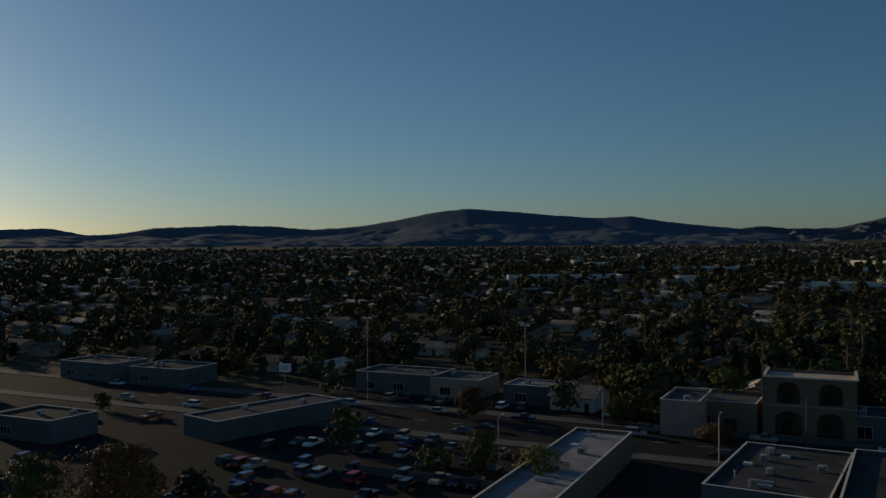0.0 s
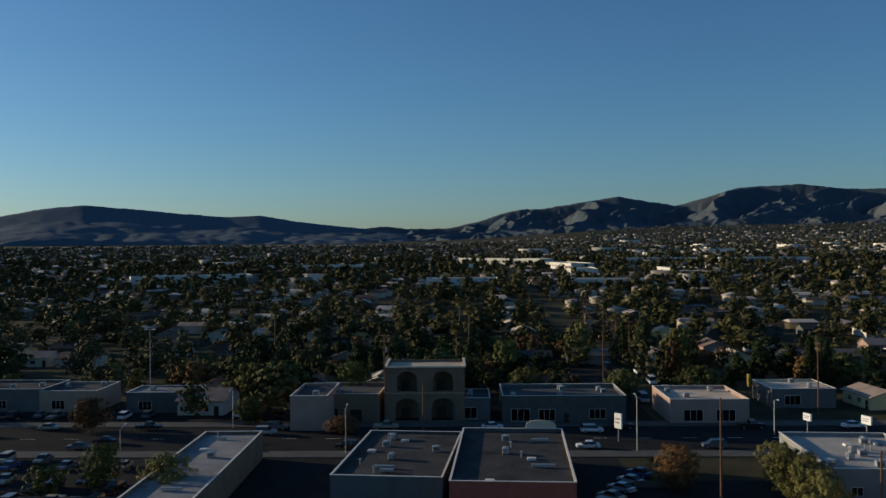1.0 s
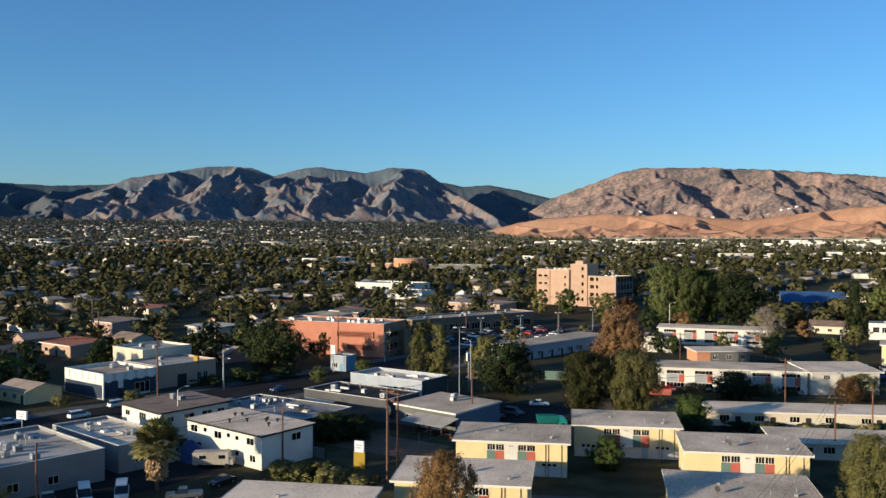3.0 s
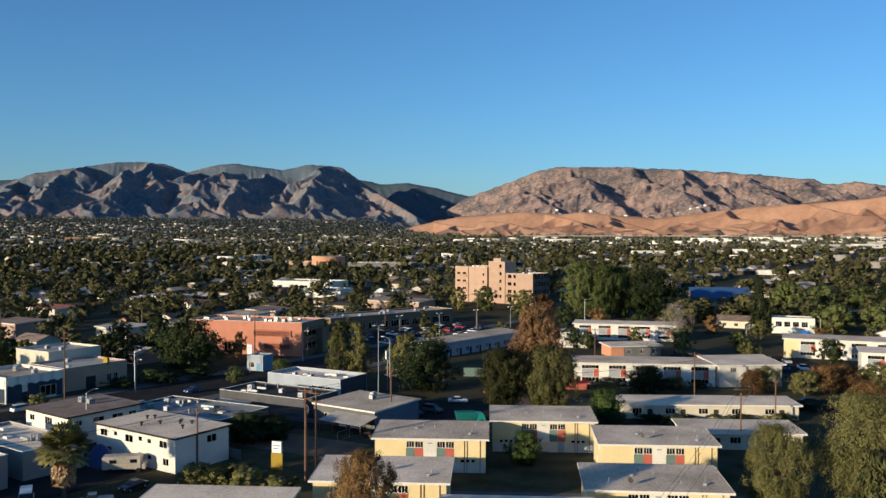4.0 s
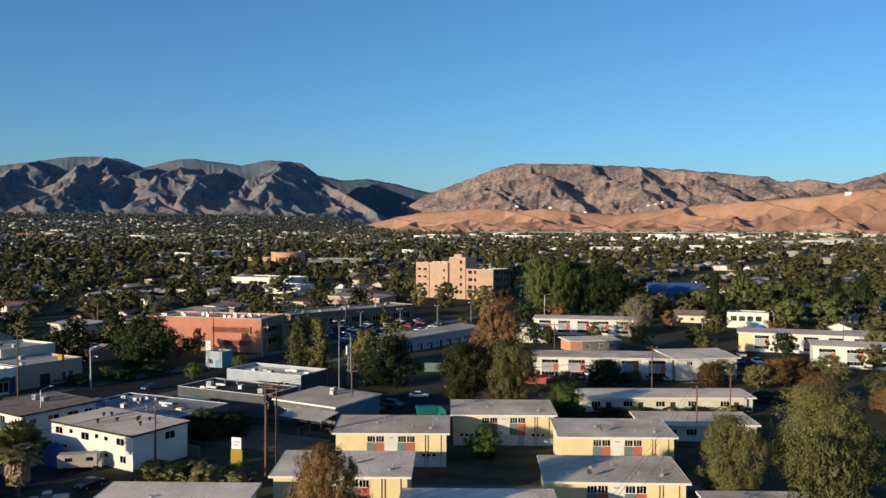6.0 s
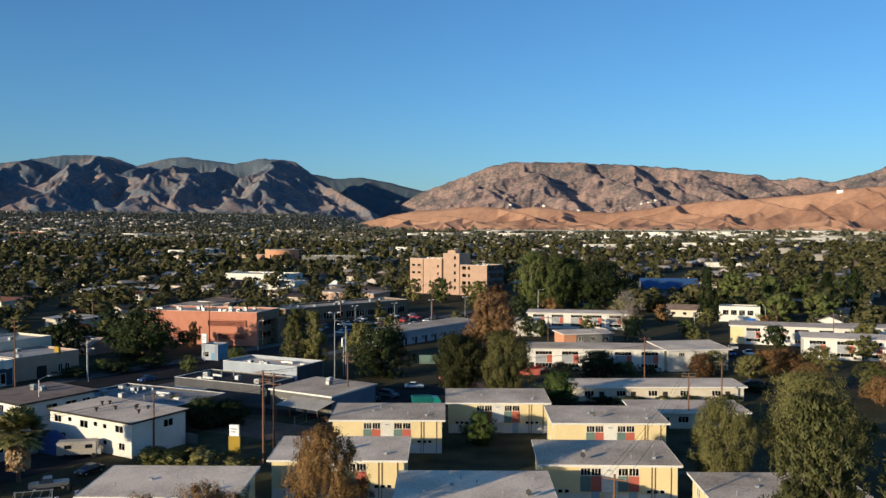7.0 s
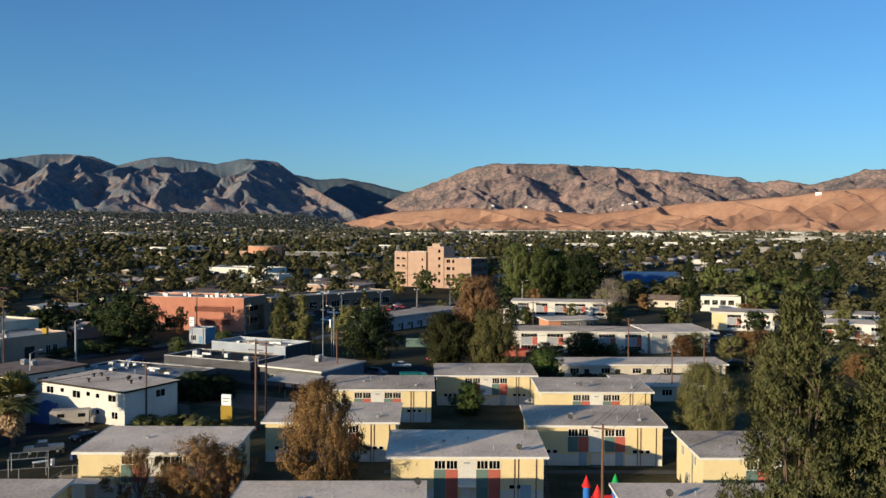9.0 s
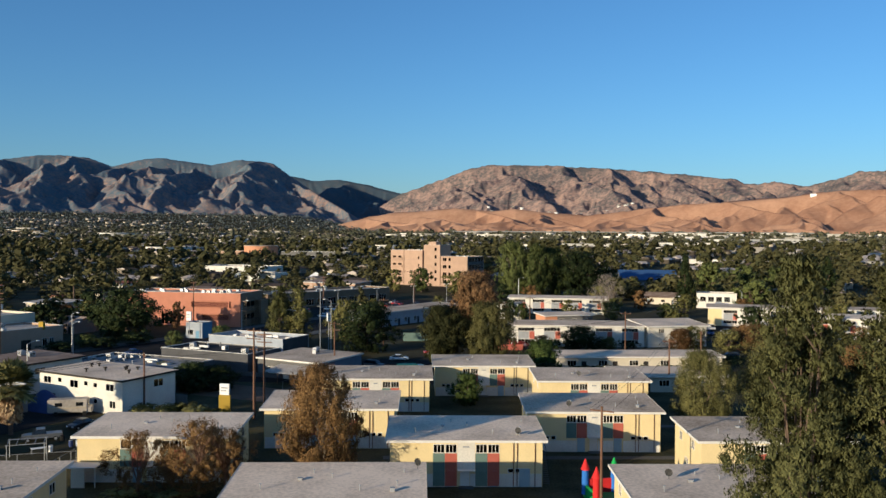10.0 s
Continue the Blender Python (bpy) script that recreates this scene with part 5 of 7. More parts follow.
def lobed_crown(z0, z1, width, lobes, seed, size=(0.15, 0.24), tall=1.0, fall=0.0, fill=0.25):
    """Foliage in several uneven masses with gaps between them; fall makes the crown narrower upwards."""
    r0 = random.Random(seed)
    masses = []
    for i in range(lobes):
        t = (i + r0.uniform(0.1, 0.9)) / lobes
        wide = width / 2 * (math.sin(math.pi * min(0.97, 0.14 + 0.8 * t)) if not fall else 1 - fall * t ** 2.6)
        r = r0.uniform(*size) * width * (1 - 0.45 * fall * t ** 2)
        a = i * 2.4 + r0.uniform(-0.5, 0.5)
        k = max(0.0, wide - 0.75 * r) * math.sqrt(r0.uniform(0.25, 1.15))
        masses.append((k * math.cos(a), k * math.sin(a), z0 + (z1 - z0) * t, r))

    def crown(rng):
        x, y, z, r = masses[rng.integers(len(masses))]
        d = rng.normal(size=3)
        d /= np.linalg.norm(d)
        k = r * (rng.random() ** 0.5 if rng.random() < fill else rng.uniform(0.7, 1.05))
        return (x + d[0] * k, y + d[1] * k, min(z1 - 0.02, max(z0 * 0.6, z + d[2] * k * 0.85 / tall))), r * rng.uniform(0.22, 0.42)
    return crown


def twig_mesh(name, z_top, r, spread, limbs, seed, mat):
    """A trunk with three orders of fine, rising branches, in unit space."""
    rng = random.Random(seed)
    bm = bmesh.new()

    def grow(p, d, length, rad, level):
        q = p + d * length
        rod(bm, p, q, rad, rad * 0.55, 5 if level < 2 else 3)
        if level == 3:
            return
        for k in range((limbs, 5, 5)[level]):
            o = Vector((rng.uniform(-1, 1), rng.uniform(-1, 1), rng.uniform(0.1, 0.9))) * spread * 2.2
            nd = (d + o).normalized()
            grow(p.lerp(q, rng.uniform(0.35, 1.0)), nd, length * rng.uniform(0.5, 0.75), rad * 0.5, level + 1)

    grow(Vector((0, 0, -0.03)), Vector((0, 0, 1)), z_top * 0.45, r, 0)
    me = bpy.data.meshes.new(name)
    bm.to_mesh(me), bm.free()
    me.materials.append(M[mat])
    return me


def trunk_mesh(name, z_top, r, spread, limbs, seed, mat):
    """A tapered trunk that forks into limbs, in unit space."""
    rng = random.Random(seed)
    bm = bmesh.new()
    fork = z_top * 0.45
    lean = rng.uniform(-0.03, 0.03)
    rod(bm, (0, 0, -0.03), (lean, 0, fork), r, r * 0.7, 7)
    for i in range(limbs):
        a = 6.283 * i / limbs + rng.uniform(-0.4, 0.4)
        m = (lean + spread * 0.45 * math.cos(a), spread * 0.45 * math.sin(a), fork + (z_top - fork) * rng.uniform(0.4, 0.6))
        e = (lean + spread * math.cos(a) * rng.uniform(0.6, 1), spread * math.sin(a) * rng.uniform(0.6, 1), z_top * rng.uniform(0.85, 1.05))
        rod(bm, (lean, 0, fork * 0.95), m, r * 0.55, r * 0.35, 5)
        rod(bm, m, e, r * 0.35, r * 0.1, 5)
        for _ in range(2):
            q = tuple(m[k] + (e[k] - m[k]) * rng.uniform(0.2, 0.7) for k in range(3))
            rod(bm, q, (q[0] + rng.uniform(-0.12, 0.12), q[1] + rng.uniform(-0.12, 0.12), q[2] + rng.uniform(0.03, 0.14)), r * 0.2, r * 0.06, 4)
    me = bpy.data.meshes.new(name)
    bm.to_mesh(me), bm.free()
    me.materials.append(M[mat])
    return me


def cloud_mesh(name, cloud, mat):
    V, F, N = cloud
    me = bpy.data.meshes.new(name)
    me.from_pydata(V.tolist(), [], F.tolist(), shade_flat=False)
    round_shading(me, N)
    me.materials.append(M[mat])
    return me


# each kind: trunk and crown for a tree 1 high and 1 wide, in two shapes
KINDS = {}
def kind(name, label, leaf, bark, clumps, leaves, size, crown, z_top=0.6, r=0.03, spread=0.3, limbs=5, variants=2, tall=1.0, stem=trunk_mesh, droop=0.0, slim=0.55):
    KINDS[name] = label, [(stem("trunk", z_top, r, spread, limbs, 50 + v, bark), cloud_mesh("crown", leaf_cloud(len(KINDS) * 10 + v, clumps, leaves, size, crown if callable(crown) else crown[v], tall, droop, slim), leaf)) for v in range(variants)]


def lobed(n, *args, **more):
    """Two different lobed crowns of one kind."""
    return [lobed_crown(args[0], args[1], args[2] * (1.0 if more.get("fall") else 1.22), n + 2 * k, 17 * n + k, *args[3:], **more) for k in (0, 1)]


kind("oak", "broad dark green tree with dense round crown", "leaf_dark", "bark", 320, 30, 0.0215, lobed(17, 0.10, 0.86, 1.0, (0.17, 0.26), fill=0.35))
kind("street", "round green street tree with loose crown", "leaf_green", "bark", 220, 30, 0.0225, lobed(14, 0.16, 0.86, 1.0, (0.16, 0.25)))
kind("olive", "olive green tree with airy uneven crown", "leaf_olive", "bark", 220, 30, 0.021, lobed(14, 0.14, 0.88, 1.0, (0.14, 0.23)))
kind("autumn", "autumn tree with thinning rust-brown leaves", "leaf_autumn", "twig", 380, 30, 0.017, lobed(15, 0.16, 0.88, 1.0, (0.14, 0.23), fill=0.5), 0.85, 0.022, 0.3, 6, stem=twig_mesh)
kind("bare", "nearly bare tree with a few rust-brown leaves", "leaf_gold", "twig", 260, 54, 0.0098, lobed(13, 0.12, 0.85, 0.9, (0.1, 0.2)), 1.0, 0.02, 0.36, 10, stem=twig_mesh)
kind("poplar", "slender upright green tree with fine leaves", "leaf_olive", "bark", 150, 44, 0.034, column_crown(0.04, 1.0, 1.0, 0.25), 0.6, 0.03, 0.15, tall=2.0)
kind("conifer", "dark conifer with tapering crown", "leaf_dark", "bark", 110, 40, 0.042, column_crown(0.05, 1.0, 1.1, 0.85), 0.8, 0.03, 0.08, tall=2.0)
kind("eucalyptus", "tall eucalyptus with hanging olive foliage", "leaf_euca", "bark", 2300, 46, 0.0140, lobed(70, 0.06, 0.96, 1.16, (0.11, 0.19), tall=3.5, fall=0.9, fill=0.5), 0.85, 0.022, 0.16, 7, 2, tall=3.5, droop=1.2, slim=0.28)
kind("dense_olive", "big round olive-green tree with fine leaves", "leaf_moss", "bark", 900, 56, 0.0105, lobed(20, 0.12, 0.9, 1.0, (0.12, 0.22)), 0.6, slim=0.4)
kind("dense_autumn", "tall sycamore with golden brown autumn leaves", "leaf_gold", "bark_pale", 1000, 60, 0.0092, lobed(22, 0.12, 0.95, 1.0, (0.10, 0.18), fill=0.6), 0.9, 0.018, 0.3, 6, stem=twig_mesh)
kind("weeping", "broad pepper tree with hanging dark green foliage", "leaf_weep", "bark_pale", 620, 60, 0.017, lobed(19, 0.16, 0.88, 1.0, (0.15, 0.24), fill=0.4), 0.62, 0.03, 0.26, 4, droop=1.1, slim=0.32)
kind("rust", "tall dense tree with rust-brown autumn leaves", "leaf_rust", "twig", 620, 40, 0.015, lobed(17, 0.14, 0.92, 1.0, (0.16, 0.24), fill=0.5), 0.85, 0.022, 0.26, 6, stem=twig_mesh)
kind("tall_olive", "tall broad olive-green tree with deep foliage masses", "leaf_green", "bark", 420, 36, 0.019, lobed(22, 0.06, 0.93, 1.0, (0.15, 0.24), fill=0.4), 0.7)
kind("round", "small dense bright green garden tree", "leaf_fresh", "bark", 300, 40, 0.022, lobed(16, 0.10, 0.9, 0.9, (0.2, 0.28), fill=0.5), 0.6)
kind("grey_bare", "leafless tree with a haze of pale grey twigs", "leaf_grey", "twig_grey", 300, 40, 0.009, lobed(12, 0.25, 0.95, 0.95, (0.14, 0.22), fill=0.6), 1.0, 0.02, 0.34, 9, stem=twig_mesh, slim=0.25)
kind("hedge", "dark clipped hedge beside a housing block", "leaf_dark", "bark", 90, 36, 0.035, lobed(9, 0.2, 0.8, 1.0, (0.2, 0.3)), 0.4, 0.03, 0.2, 4)
kind("red_shrub", "low shrub covered in red flowers", "leaf_red", "bark", 90, 36, 0.035, lobed(9, 0.2, 0.8, 1.0, (0.2, 0.3)), 0.4, 0.03, 0.2, 4)
kind("shrub", "low bushy green shrub", "leaf_olive", "bark", 60, 30, 0.05, lobed(7, 0.15, 0.85, 1.0), 0.4, 0.03, 0.2, 4)
kind("town_dark", "dark green garden tree in the town", "leaf_dark", "bark", 90, 30, 0.037, lobed(12, 0.12, 0.86, 0.9, (0.17, 0.26)))
kind("town_green", "green garden tree in the town", "leaf_green", "bark", 90, 30, 0.037, lobed(11, 0.14, 0.86, 0.9, (0.16, 0.25)))
kind("town_olive", "olive garden tree with uneven crown", "leaf_olive", "bark", 90, 30, 0.037, lobed(10, 0.14, 0.88, 0.9, (0.14, 0.24)))
kind("town_autumn", "garden tree in autumn brown", "leaf_autumn", "bark", 90, 30, 0.037, lobed(10, 0.16, 0.88, 0.85, (0.14, 0.24)))
kind("town_tall", "tall slim dark garden tree", "leaf_dark", "bark", 90, 30, 0.037, column_crown(0.05, 1.0, 1.0, 0.7))
COUNT = [0]


def tree(k, x, y, h, w, z=None, group=""):
    label, shapes = KINDS[k]
    COUNT[0] += 1
    n = COUNT[0]
    low = k in ("shrub", "hedge")
    root = thing(k if low else "tree", pose(x, y, gz(x, y) if z is None else z, 0, 0, (n * 137.5) % 360) @ Matrix.Diagonal((w, w, h, 1)), label, k if low else "tree", group)
    tr, cr = shapes[n % len(shapes)]
    a, b = new("trunk", tr), new("crown", cr)
    a.parent = b.parent = root
    return root


NEAR_TREES = [("oak", -88.7, 242, 16, 20), ("poplar", -43, 231.8, 15.5, 7.5), ("poplar", -37.9, 232, 15, 7.5), ("oak", -17.6, 214.4, 14.3, 15.5), ("olive", -25, 231, 13.5, 10),
              ("weeping", 1.5, 187.0, 15.6, 11.8), ("weeping", 11.2, 185.0, 16.4, 11.0), ("rust", 12.2, 237, 20.8, 16.0), ("round", 22, 174, 8.6, 9.0), ("round", 4.8, 146.1, 6.0, 6.2),
              ("dense_autumn", -14.4, 93.0, 15.8, 9.6), ("bare", -35.3, 93.2, 8.6, 7.6), ("bare", -28.2, 92.8, 10.2, 9.5), ("bare", -25.5, 94, 9.0, 8), ("bare", -31.0, 92.0, 7.0, 6.5), ("shrub", -37, 91.5, 1.6, 5), ("shrub", -31, 90.5, 1.8, 6), ("shrub", -24, 92, 1.5, 4), ("oak", 37.4, 214.5, 7.6, 11.5), ("grey_bare", 60, 289.8, 17.5, 12), ("olive", 61, 283, 10, 9),
              ("tall_olive", 40, 411, 28, 17), ("tall_olive", 51, 409, 27, 16), ("tall_olive", 60, 416, 25, 17), ("oak", 74, 414, 24.5, 27), ("conifer", 107, 355, 22, 9), ("street", 139, 418, 19, 17.5), ("street", 156, 419, 17.7, 20),
              ("street", 172, 415, 17, 18), ("street", 190, 410, 18, 18), ("street", 133, 347, 13.6, 17), ("street", 152, 350, 14, 18), ("autumn", 63.4, 214, 7, 7.4), ("olive", 75, 212.5, 7, 7.5), ("autumn", 92, 228, 6, 9),
              ("street", -5.4, 439.8, 14.6, 15), ("olive", 13.5, 441, 12, 17), ("olive", -20, 446, 13, 12), ("autumn", 24, 430, 11, 13), ("street", 31.7, 298, 7, 7), ("conifer", 168, 381, 19, 12), ("conifer", 176, 372, 21, 11),
              ("eucalyptus", 17.8, 40.0, 30.8, 8.3), ("eucalyptus", 23.2, 39.5, 30.2, 10.4), ("eucalyptus", 21.2, 45.5, 26.0, 9.6), ("dense_olive", 37.8, 117.5, 15.0, 9.3), ("dense_olive", 51.0, 121, 18.4, 12.5), ("olive", 58, 126, 13, 11),
              ("hedge", 33, 182, 1.8, 7), ("hedge", 40, 182.5, 1.6, 6), ("hedge", 52, 183, 1.8, 7), ("hedge", 60, 183, 2.0, 6), ("red_shrub", 22.5, 223.4, 2.0, 5.5), ("hedge", 27, 223.6, 1.6, 4), ("hedge", 31, 223.5, 2.0, 5), ("hedge", 44, 222.8, 1.8, 6), ("hedge", 52, 222.3, 2.0, 5), ("olive", 68, 219, 7, 8), ("autumn", 81, 216, 8, 9), ("autumn", 87, 221, 7.5, 8), ("olive", 97, 222, 8, 9), ("olive", 46, 219, 4, 5), ("oak", 22, 166, 5, 7),
              ("oak", -47, 158, 6.5, 8), ("oak", -42.5, 160, 5.5, 8), ("olive", -55, 166, 5, 7), ("oak", -42.5, 131, 3.4, 7), ("oak", -47.5, 132.5, 3.0, 6), ("oak", 27, 300, 8, 9), ("olive", 50, 312, 7, 8), ("olive", 118, 243, 8, 9), ("oak", 100, 262, 9, 10), ("olive", 128, 262, 10, 10), ("autumn", 110, 296, 9, 9), ("olive", 76, 262, 8, 8), ("hedge", -95, 212, 3.2, 9), ("hedge", -87, 220, 3.4, 9), ("hedge", -81.5, 228, 3.6, 8), ("oak", -113, 254, 8, 10), ("oak", -122, 262, 9, 11), ("autumn", 84, 199, 7, 8), ("olive", 97, 195, 8, 8), ("bare", 106, 205, 9, 9), ("olive", 77, 190, 6, 7), ("olive", 113, 190, 9, 9), ("autumn", 92, 180, 7, 8), ("hedge", 70, 197, 2, 8), ("hedge", 80, 184, 2.2, 8), ("autumn", 84, 338, 9, 9), ("olive", 70, 352, 10, 11), ("oak", 56, 345, 9, 10), ("olive", 96, 400, 12, 13), ("olive", 120, 396, 11, 12), ("oak", 146, 392, 14, 13), ("olive", 100, 330, 8, 9), ("street", 78, 385, 9, 10), ("oak", 30, 372, 10, 12), ("olive", 12, 388, 10, 11), ("autumn", 44, 372, 9, 9), ("street", 66, 320, 6, 7),
              ("shrub", -39.5, 129, 3.8, 9), ("shrub", -33, 127.5, 3.0, 6), ("shrub", -46, 131, 2.8, 6), ("autumn", -106, 101, 6.2, 8), ("autumn", -101, 96, 5.5, 6),
              ("olive", -96.5, 114, 7.2, 7), ("olive", -91, 110, 8, 7.5), ("olive", -85.5, 107, 8.4, 8), ("olive", -80.5, 104, 7.8, 7), ("autumn", -118, -36, 14, 13), ("olive", -126, -50, 11, 10), ("autumn", -143, 62, 4, 5), ("autumn", -166, 66, 4.5, 7),
              ("street", -150, 17, 8, 7), ("olive", -133, 24, 9, 8), ("street", -92, 221, 4, 5), ("street", -69, 222, 5, 5), ("shrub", -118, 180, 3.2, 5), ("shrub", -104, 188, 3.4, 5), ("street", -60, 236, 5, 6),
              ("olive", -22, 302, 8, 8), ("olive", 2, 318, 8, 8), ("street", -30, 292, 5, 6), ("autumn", 26, 205, 6, 6), ("shrub", 36, 178, 2.4, 6), ("shrub", 46, 180, 2.2, 7), ("shrub", 58, 182, 2.2, 5), ("street", 84, 300, 7, 8), ("street", -186, 52, 7, 7), ("street", -196, 80, 12, 11), ("street", -186, 100, 11, 10),
              ("autumn", -196, 20, 8, 8), ("olive", -212, 60, 11, 11), ("olive", -176, 118, 10, 9), ("street", -166, 140, 9, 8), ("olive", -160, 160, 9, 9), ("conifer", -152, 192, 14, 6), ("conifer", -150, 196, 13, 5), ("autumn", -156, 200, 11, 9), ("autumn", -80, 262, 10, 6)]
FARTHER = {"oak": "town_dark", "street": "town_green", "olive": "town_olive", "autumn": "town_autumn"}
for k, x, y, h, w in NEAR_TREES:
    tree(FARTHER.get(k, k) if math.hypot(x, y) > 262 and h < 20 else k, x, y, h, w)
west = random.Random(3)
for i in range(56):                                            # trees round the western lot
    u, v = west.uniform(-290, -60), west.choice((west.uniform(-260, -196), west.uniform(-158, -60), west.uniform(-110, -50)))
    x, y = town(u, v)
    if math.hypot(x, y) > 95 and not inside(x, y, 3):
        h = west.uniform(4, 10)
        tree(west.choice(("town_olive", "town_green", "town_dark", "town_autumn")), x, y, h, h * west.uniform(0.8, 1.2), group="trees round the car lot")


def palm(x, y, h, w, skirt=True):
    """A fan palm: ringed trunk, a skirt of dead fronds, and a head of stiff fans."""
    root = thing("palm_tree", at(x, y, (x * 31) % 360, gz(x, y)), "fan palm with green head and skirt of dead brown fronds" if skirt else "tall slim fan palm with small green head", "palm tree")
    part("trunk", rods(((0, 0, -0.3), (0.05, 0, h * 0.5), 0.35, 0.28), ((0.05, 0, h * 0.5), (0, 0, h - w * 0.3), 0.28, 0.24)), "bark", root)
    rng = np.random.default_rng(int(abs(x) * 10))
    for nm, mat, n, lo, hi, ln in (("crown", "leaf_palm", 90, -30, 80, 0.5), ("dead_fronds", "leaf_straw", 200, -86, -58, 0.36)):
        if nm == "dead_fronds" and not skirt:
            continue
        V, F = [], []
        for i in range(n):
            az, el = rng.uniform(0, 6.283), radians(rng.uniform(lo, hi))
            out = np.array((math.cos(az) * math.cos(el), math.sin(az) * math.cos(el), math.sin(el)))
            side = np.cross(out, (0, 0, 1.0))
            side /= np.linalg.norm(side) + 1e-6
            top = h - w * 0.28 - (rng.random() * w * 0.35 if nm == "dead_fronds" else 0)
            base = np.array((0, 0, top))
            length = w * ln * rng.uniform(0.8, 1.1)
            stem = base + out * length * 0.5
            k0 = len(V)
            V += [base + side * 0.03, base - side * 0.03, stem - side * 0.03, stem + side * 0.03]
            F.append((k0, k0 + 1, k0 + 2, k0 + 3))
            for j in range(13):                                # the blades of the fan
                f = (j - 6) / 6 * 1.2
                d = out * math.cos(f) + side * math.sin(f) + np.array((0, 0, -0.25 * rng.random()))
                nrm = np.cross(d, np.cross(out, side)) * 0.05 * w / 3
                tip = stem + d * length * 0.55
                mid = stem + d * length * 0.3
                k = len(V)
                V += [stem, mid + nrm * 2, tip, mid - nrm * 2]
                F.append((k, k + 1, k + 2, k + 3))
        me = bpy.data.meshes.new(nm)
        me.from_pydata([tuple(v) for v in V], [], F)
        me.materials.append(M[mat])
        new(nm, me).parent = root
    return root


palm(-64.2, 123.0, 9.8, 8.2)
for x, y, h in ((-232, 130, 14), (-262, 152, 17), (-290, 90, 18), (-246, 205, 13), (-318, 180, 16), (-180, 300, 14), (-140, 330, 12), (-210, 345, 15)):
    palm(x, y, h, 4.5, False)


# ---- the town around: houses and trees on the same street grid ----
def in_town(x, y):
    """Open to the scattered town: in view, and clear of the hand-laid streets."""
    d, az = math.hypot(x, y), math.degrees(math.atan2(-x, y))
    if not -40 < az < 122 or d > 2900:
        return False
    v, u = x * VX + y * VY, x * UX + y * UY
    if abs(v + 173) < 17 or (u > 40 and abs(u - 47) < 7 and v < -189):
        return False
    if az < 8:
        return d > 345 and (az < -12 or d > 520 or x < -30 or x > 60 and d > 440)
    if v > -210:
        return d > 520 and v < -30 or d > 420 and az > 95
    return not (-260 < x < -180 and -110 < y < 50)


HOUSE_LOOKS = [("white_stucco", "roof_brown", "small white bungalow with brown shingle roof"), ("cream_stucco", "roof_brown", "small cream bungalow with brown shingle roof"), ("tan_stucco", "roof_tile", "tan bungalow with red tile roof"),
               ("grey_stucco", "roof_dark", "grey bungalow with dark shingle roof"), ("pink_stucco", "roof_brown", "pinkish bungalow with weathered roof"), ("yellow_stucco", "roof_gravel", "yellow bungalow with pale grey roof")]
BASE = {}
rng = random.Random(21)
spots = []
for iu in range(-60, 90):
    for iv in range(-100, 20):
        u, v = iu * 21 + rng.uniform(-3, 3), -173 + iv * 27 + rng.uniform(-3, 3)
        if iv % 3 == 0 or iu % 9 == 0:
            continue                                            # streets
        x, y = town(u, v)
        if in_town(x, y) and not inside(x, y, 14) and rng.random() < 0.85:
            spots.append((math.hypot(x, y), x, y, 60 + rng.choice((0, 90, 180, 270)) + rng.uniform(-2, 2)))
spots.sort()
for d, x, y, a in spots[:70]:
    k = rng.randrange(len(HOUSE_LOOKS))
    wall, roof, label = HOUSE_LOOKS[k]
    L, D = 13, 9
    c, s = math.cos(radians(a)), math.sin(radians(a))
    m = at(x - c * L / 2 + s * D / 2, y - s * L / 2 - c * D / 2, a, gz(x, y))
    if k not in BASE:
        BASE[k] = gable_house("house", label, m.translation.x, m.translation.y, a, L, D, 3.0, 1.7, wall, roof, group="bungalows of the town")
        OCC.pop()
    else:
        copy_thing(BASE[k], m)


def far_houses(places, name, label, wall_mat, roof_mat, seed):
    rng = np.random.default_rng(seed)
    WV, WF, RV, RF = [], [], [], []
    for x, y, a, L, D, H, rise in places:
        c, s = math.cos(radians(a)), math.sin(radians(a))
        z = gz(x, y)
        put = lambda p, q, r: (x + c * p - s * q, y + s * p + c * q, z + r)
        k = len(WV)
        WV += [put(p, q, r) for r in (-2, H) for p, q in ((-L / 2, -D / 2), (L / 2, -D / 2), (L / 2, D / 2), (-L / 2, D / 2))]
        WF += [(k, k + 1, k + 5, k + 4), (k + 1, k + 2, k + 6, k + 5), (k + 2, k + 3, k + 7, k + 6), (k + 3, k, k + 4, k + 7)]
        k, o = len(RV), 0.5
        RV += [put(-L / 2 - o, -D / 2 - o, H - 0.1), put(L / 2 + o, -D / 2 - o, H - 0.1), put(L / 2 + o - rise, 0, H + rise), put(-L / 2 - o + rise, 0, H + rise), put(L / 2 + o, D / 2 + o, H - 0.1), put(-L / 2 - o, D / 2 + o, H - 0.1)]
        RF += [(k, k + 1, k + 2, k + 3), (k + 3, k + 2, k + 4, k + 5), (k + 1, k + 4, k + 2, k + 2), (k + 5, k, k + 3, k + 3)]
    sheet(name, WV, WF, wall_mat, label, "houses", "stuff")
    RF4 = [f for f in RF if f[2] != f[3]]
    RF3 = [f[:3] for f in RF if f[2] == f[3]]
    sheet(name + "_roofs", RV, RF4, roof_mat, "roofs of " + label, "roofs", "stuff")
    sheet(name + "_roof_ends", RV, RF3, roof_mat, "roof ends of " + label, "roofs", "stuff")


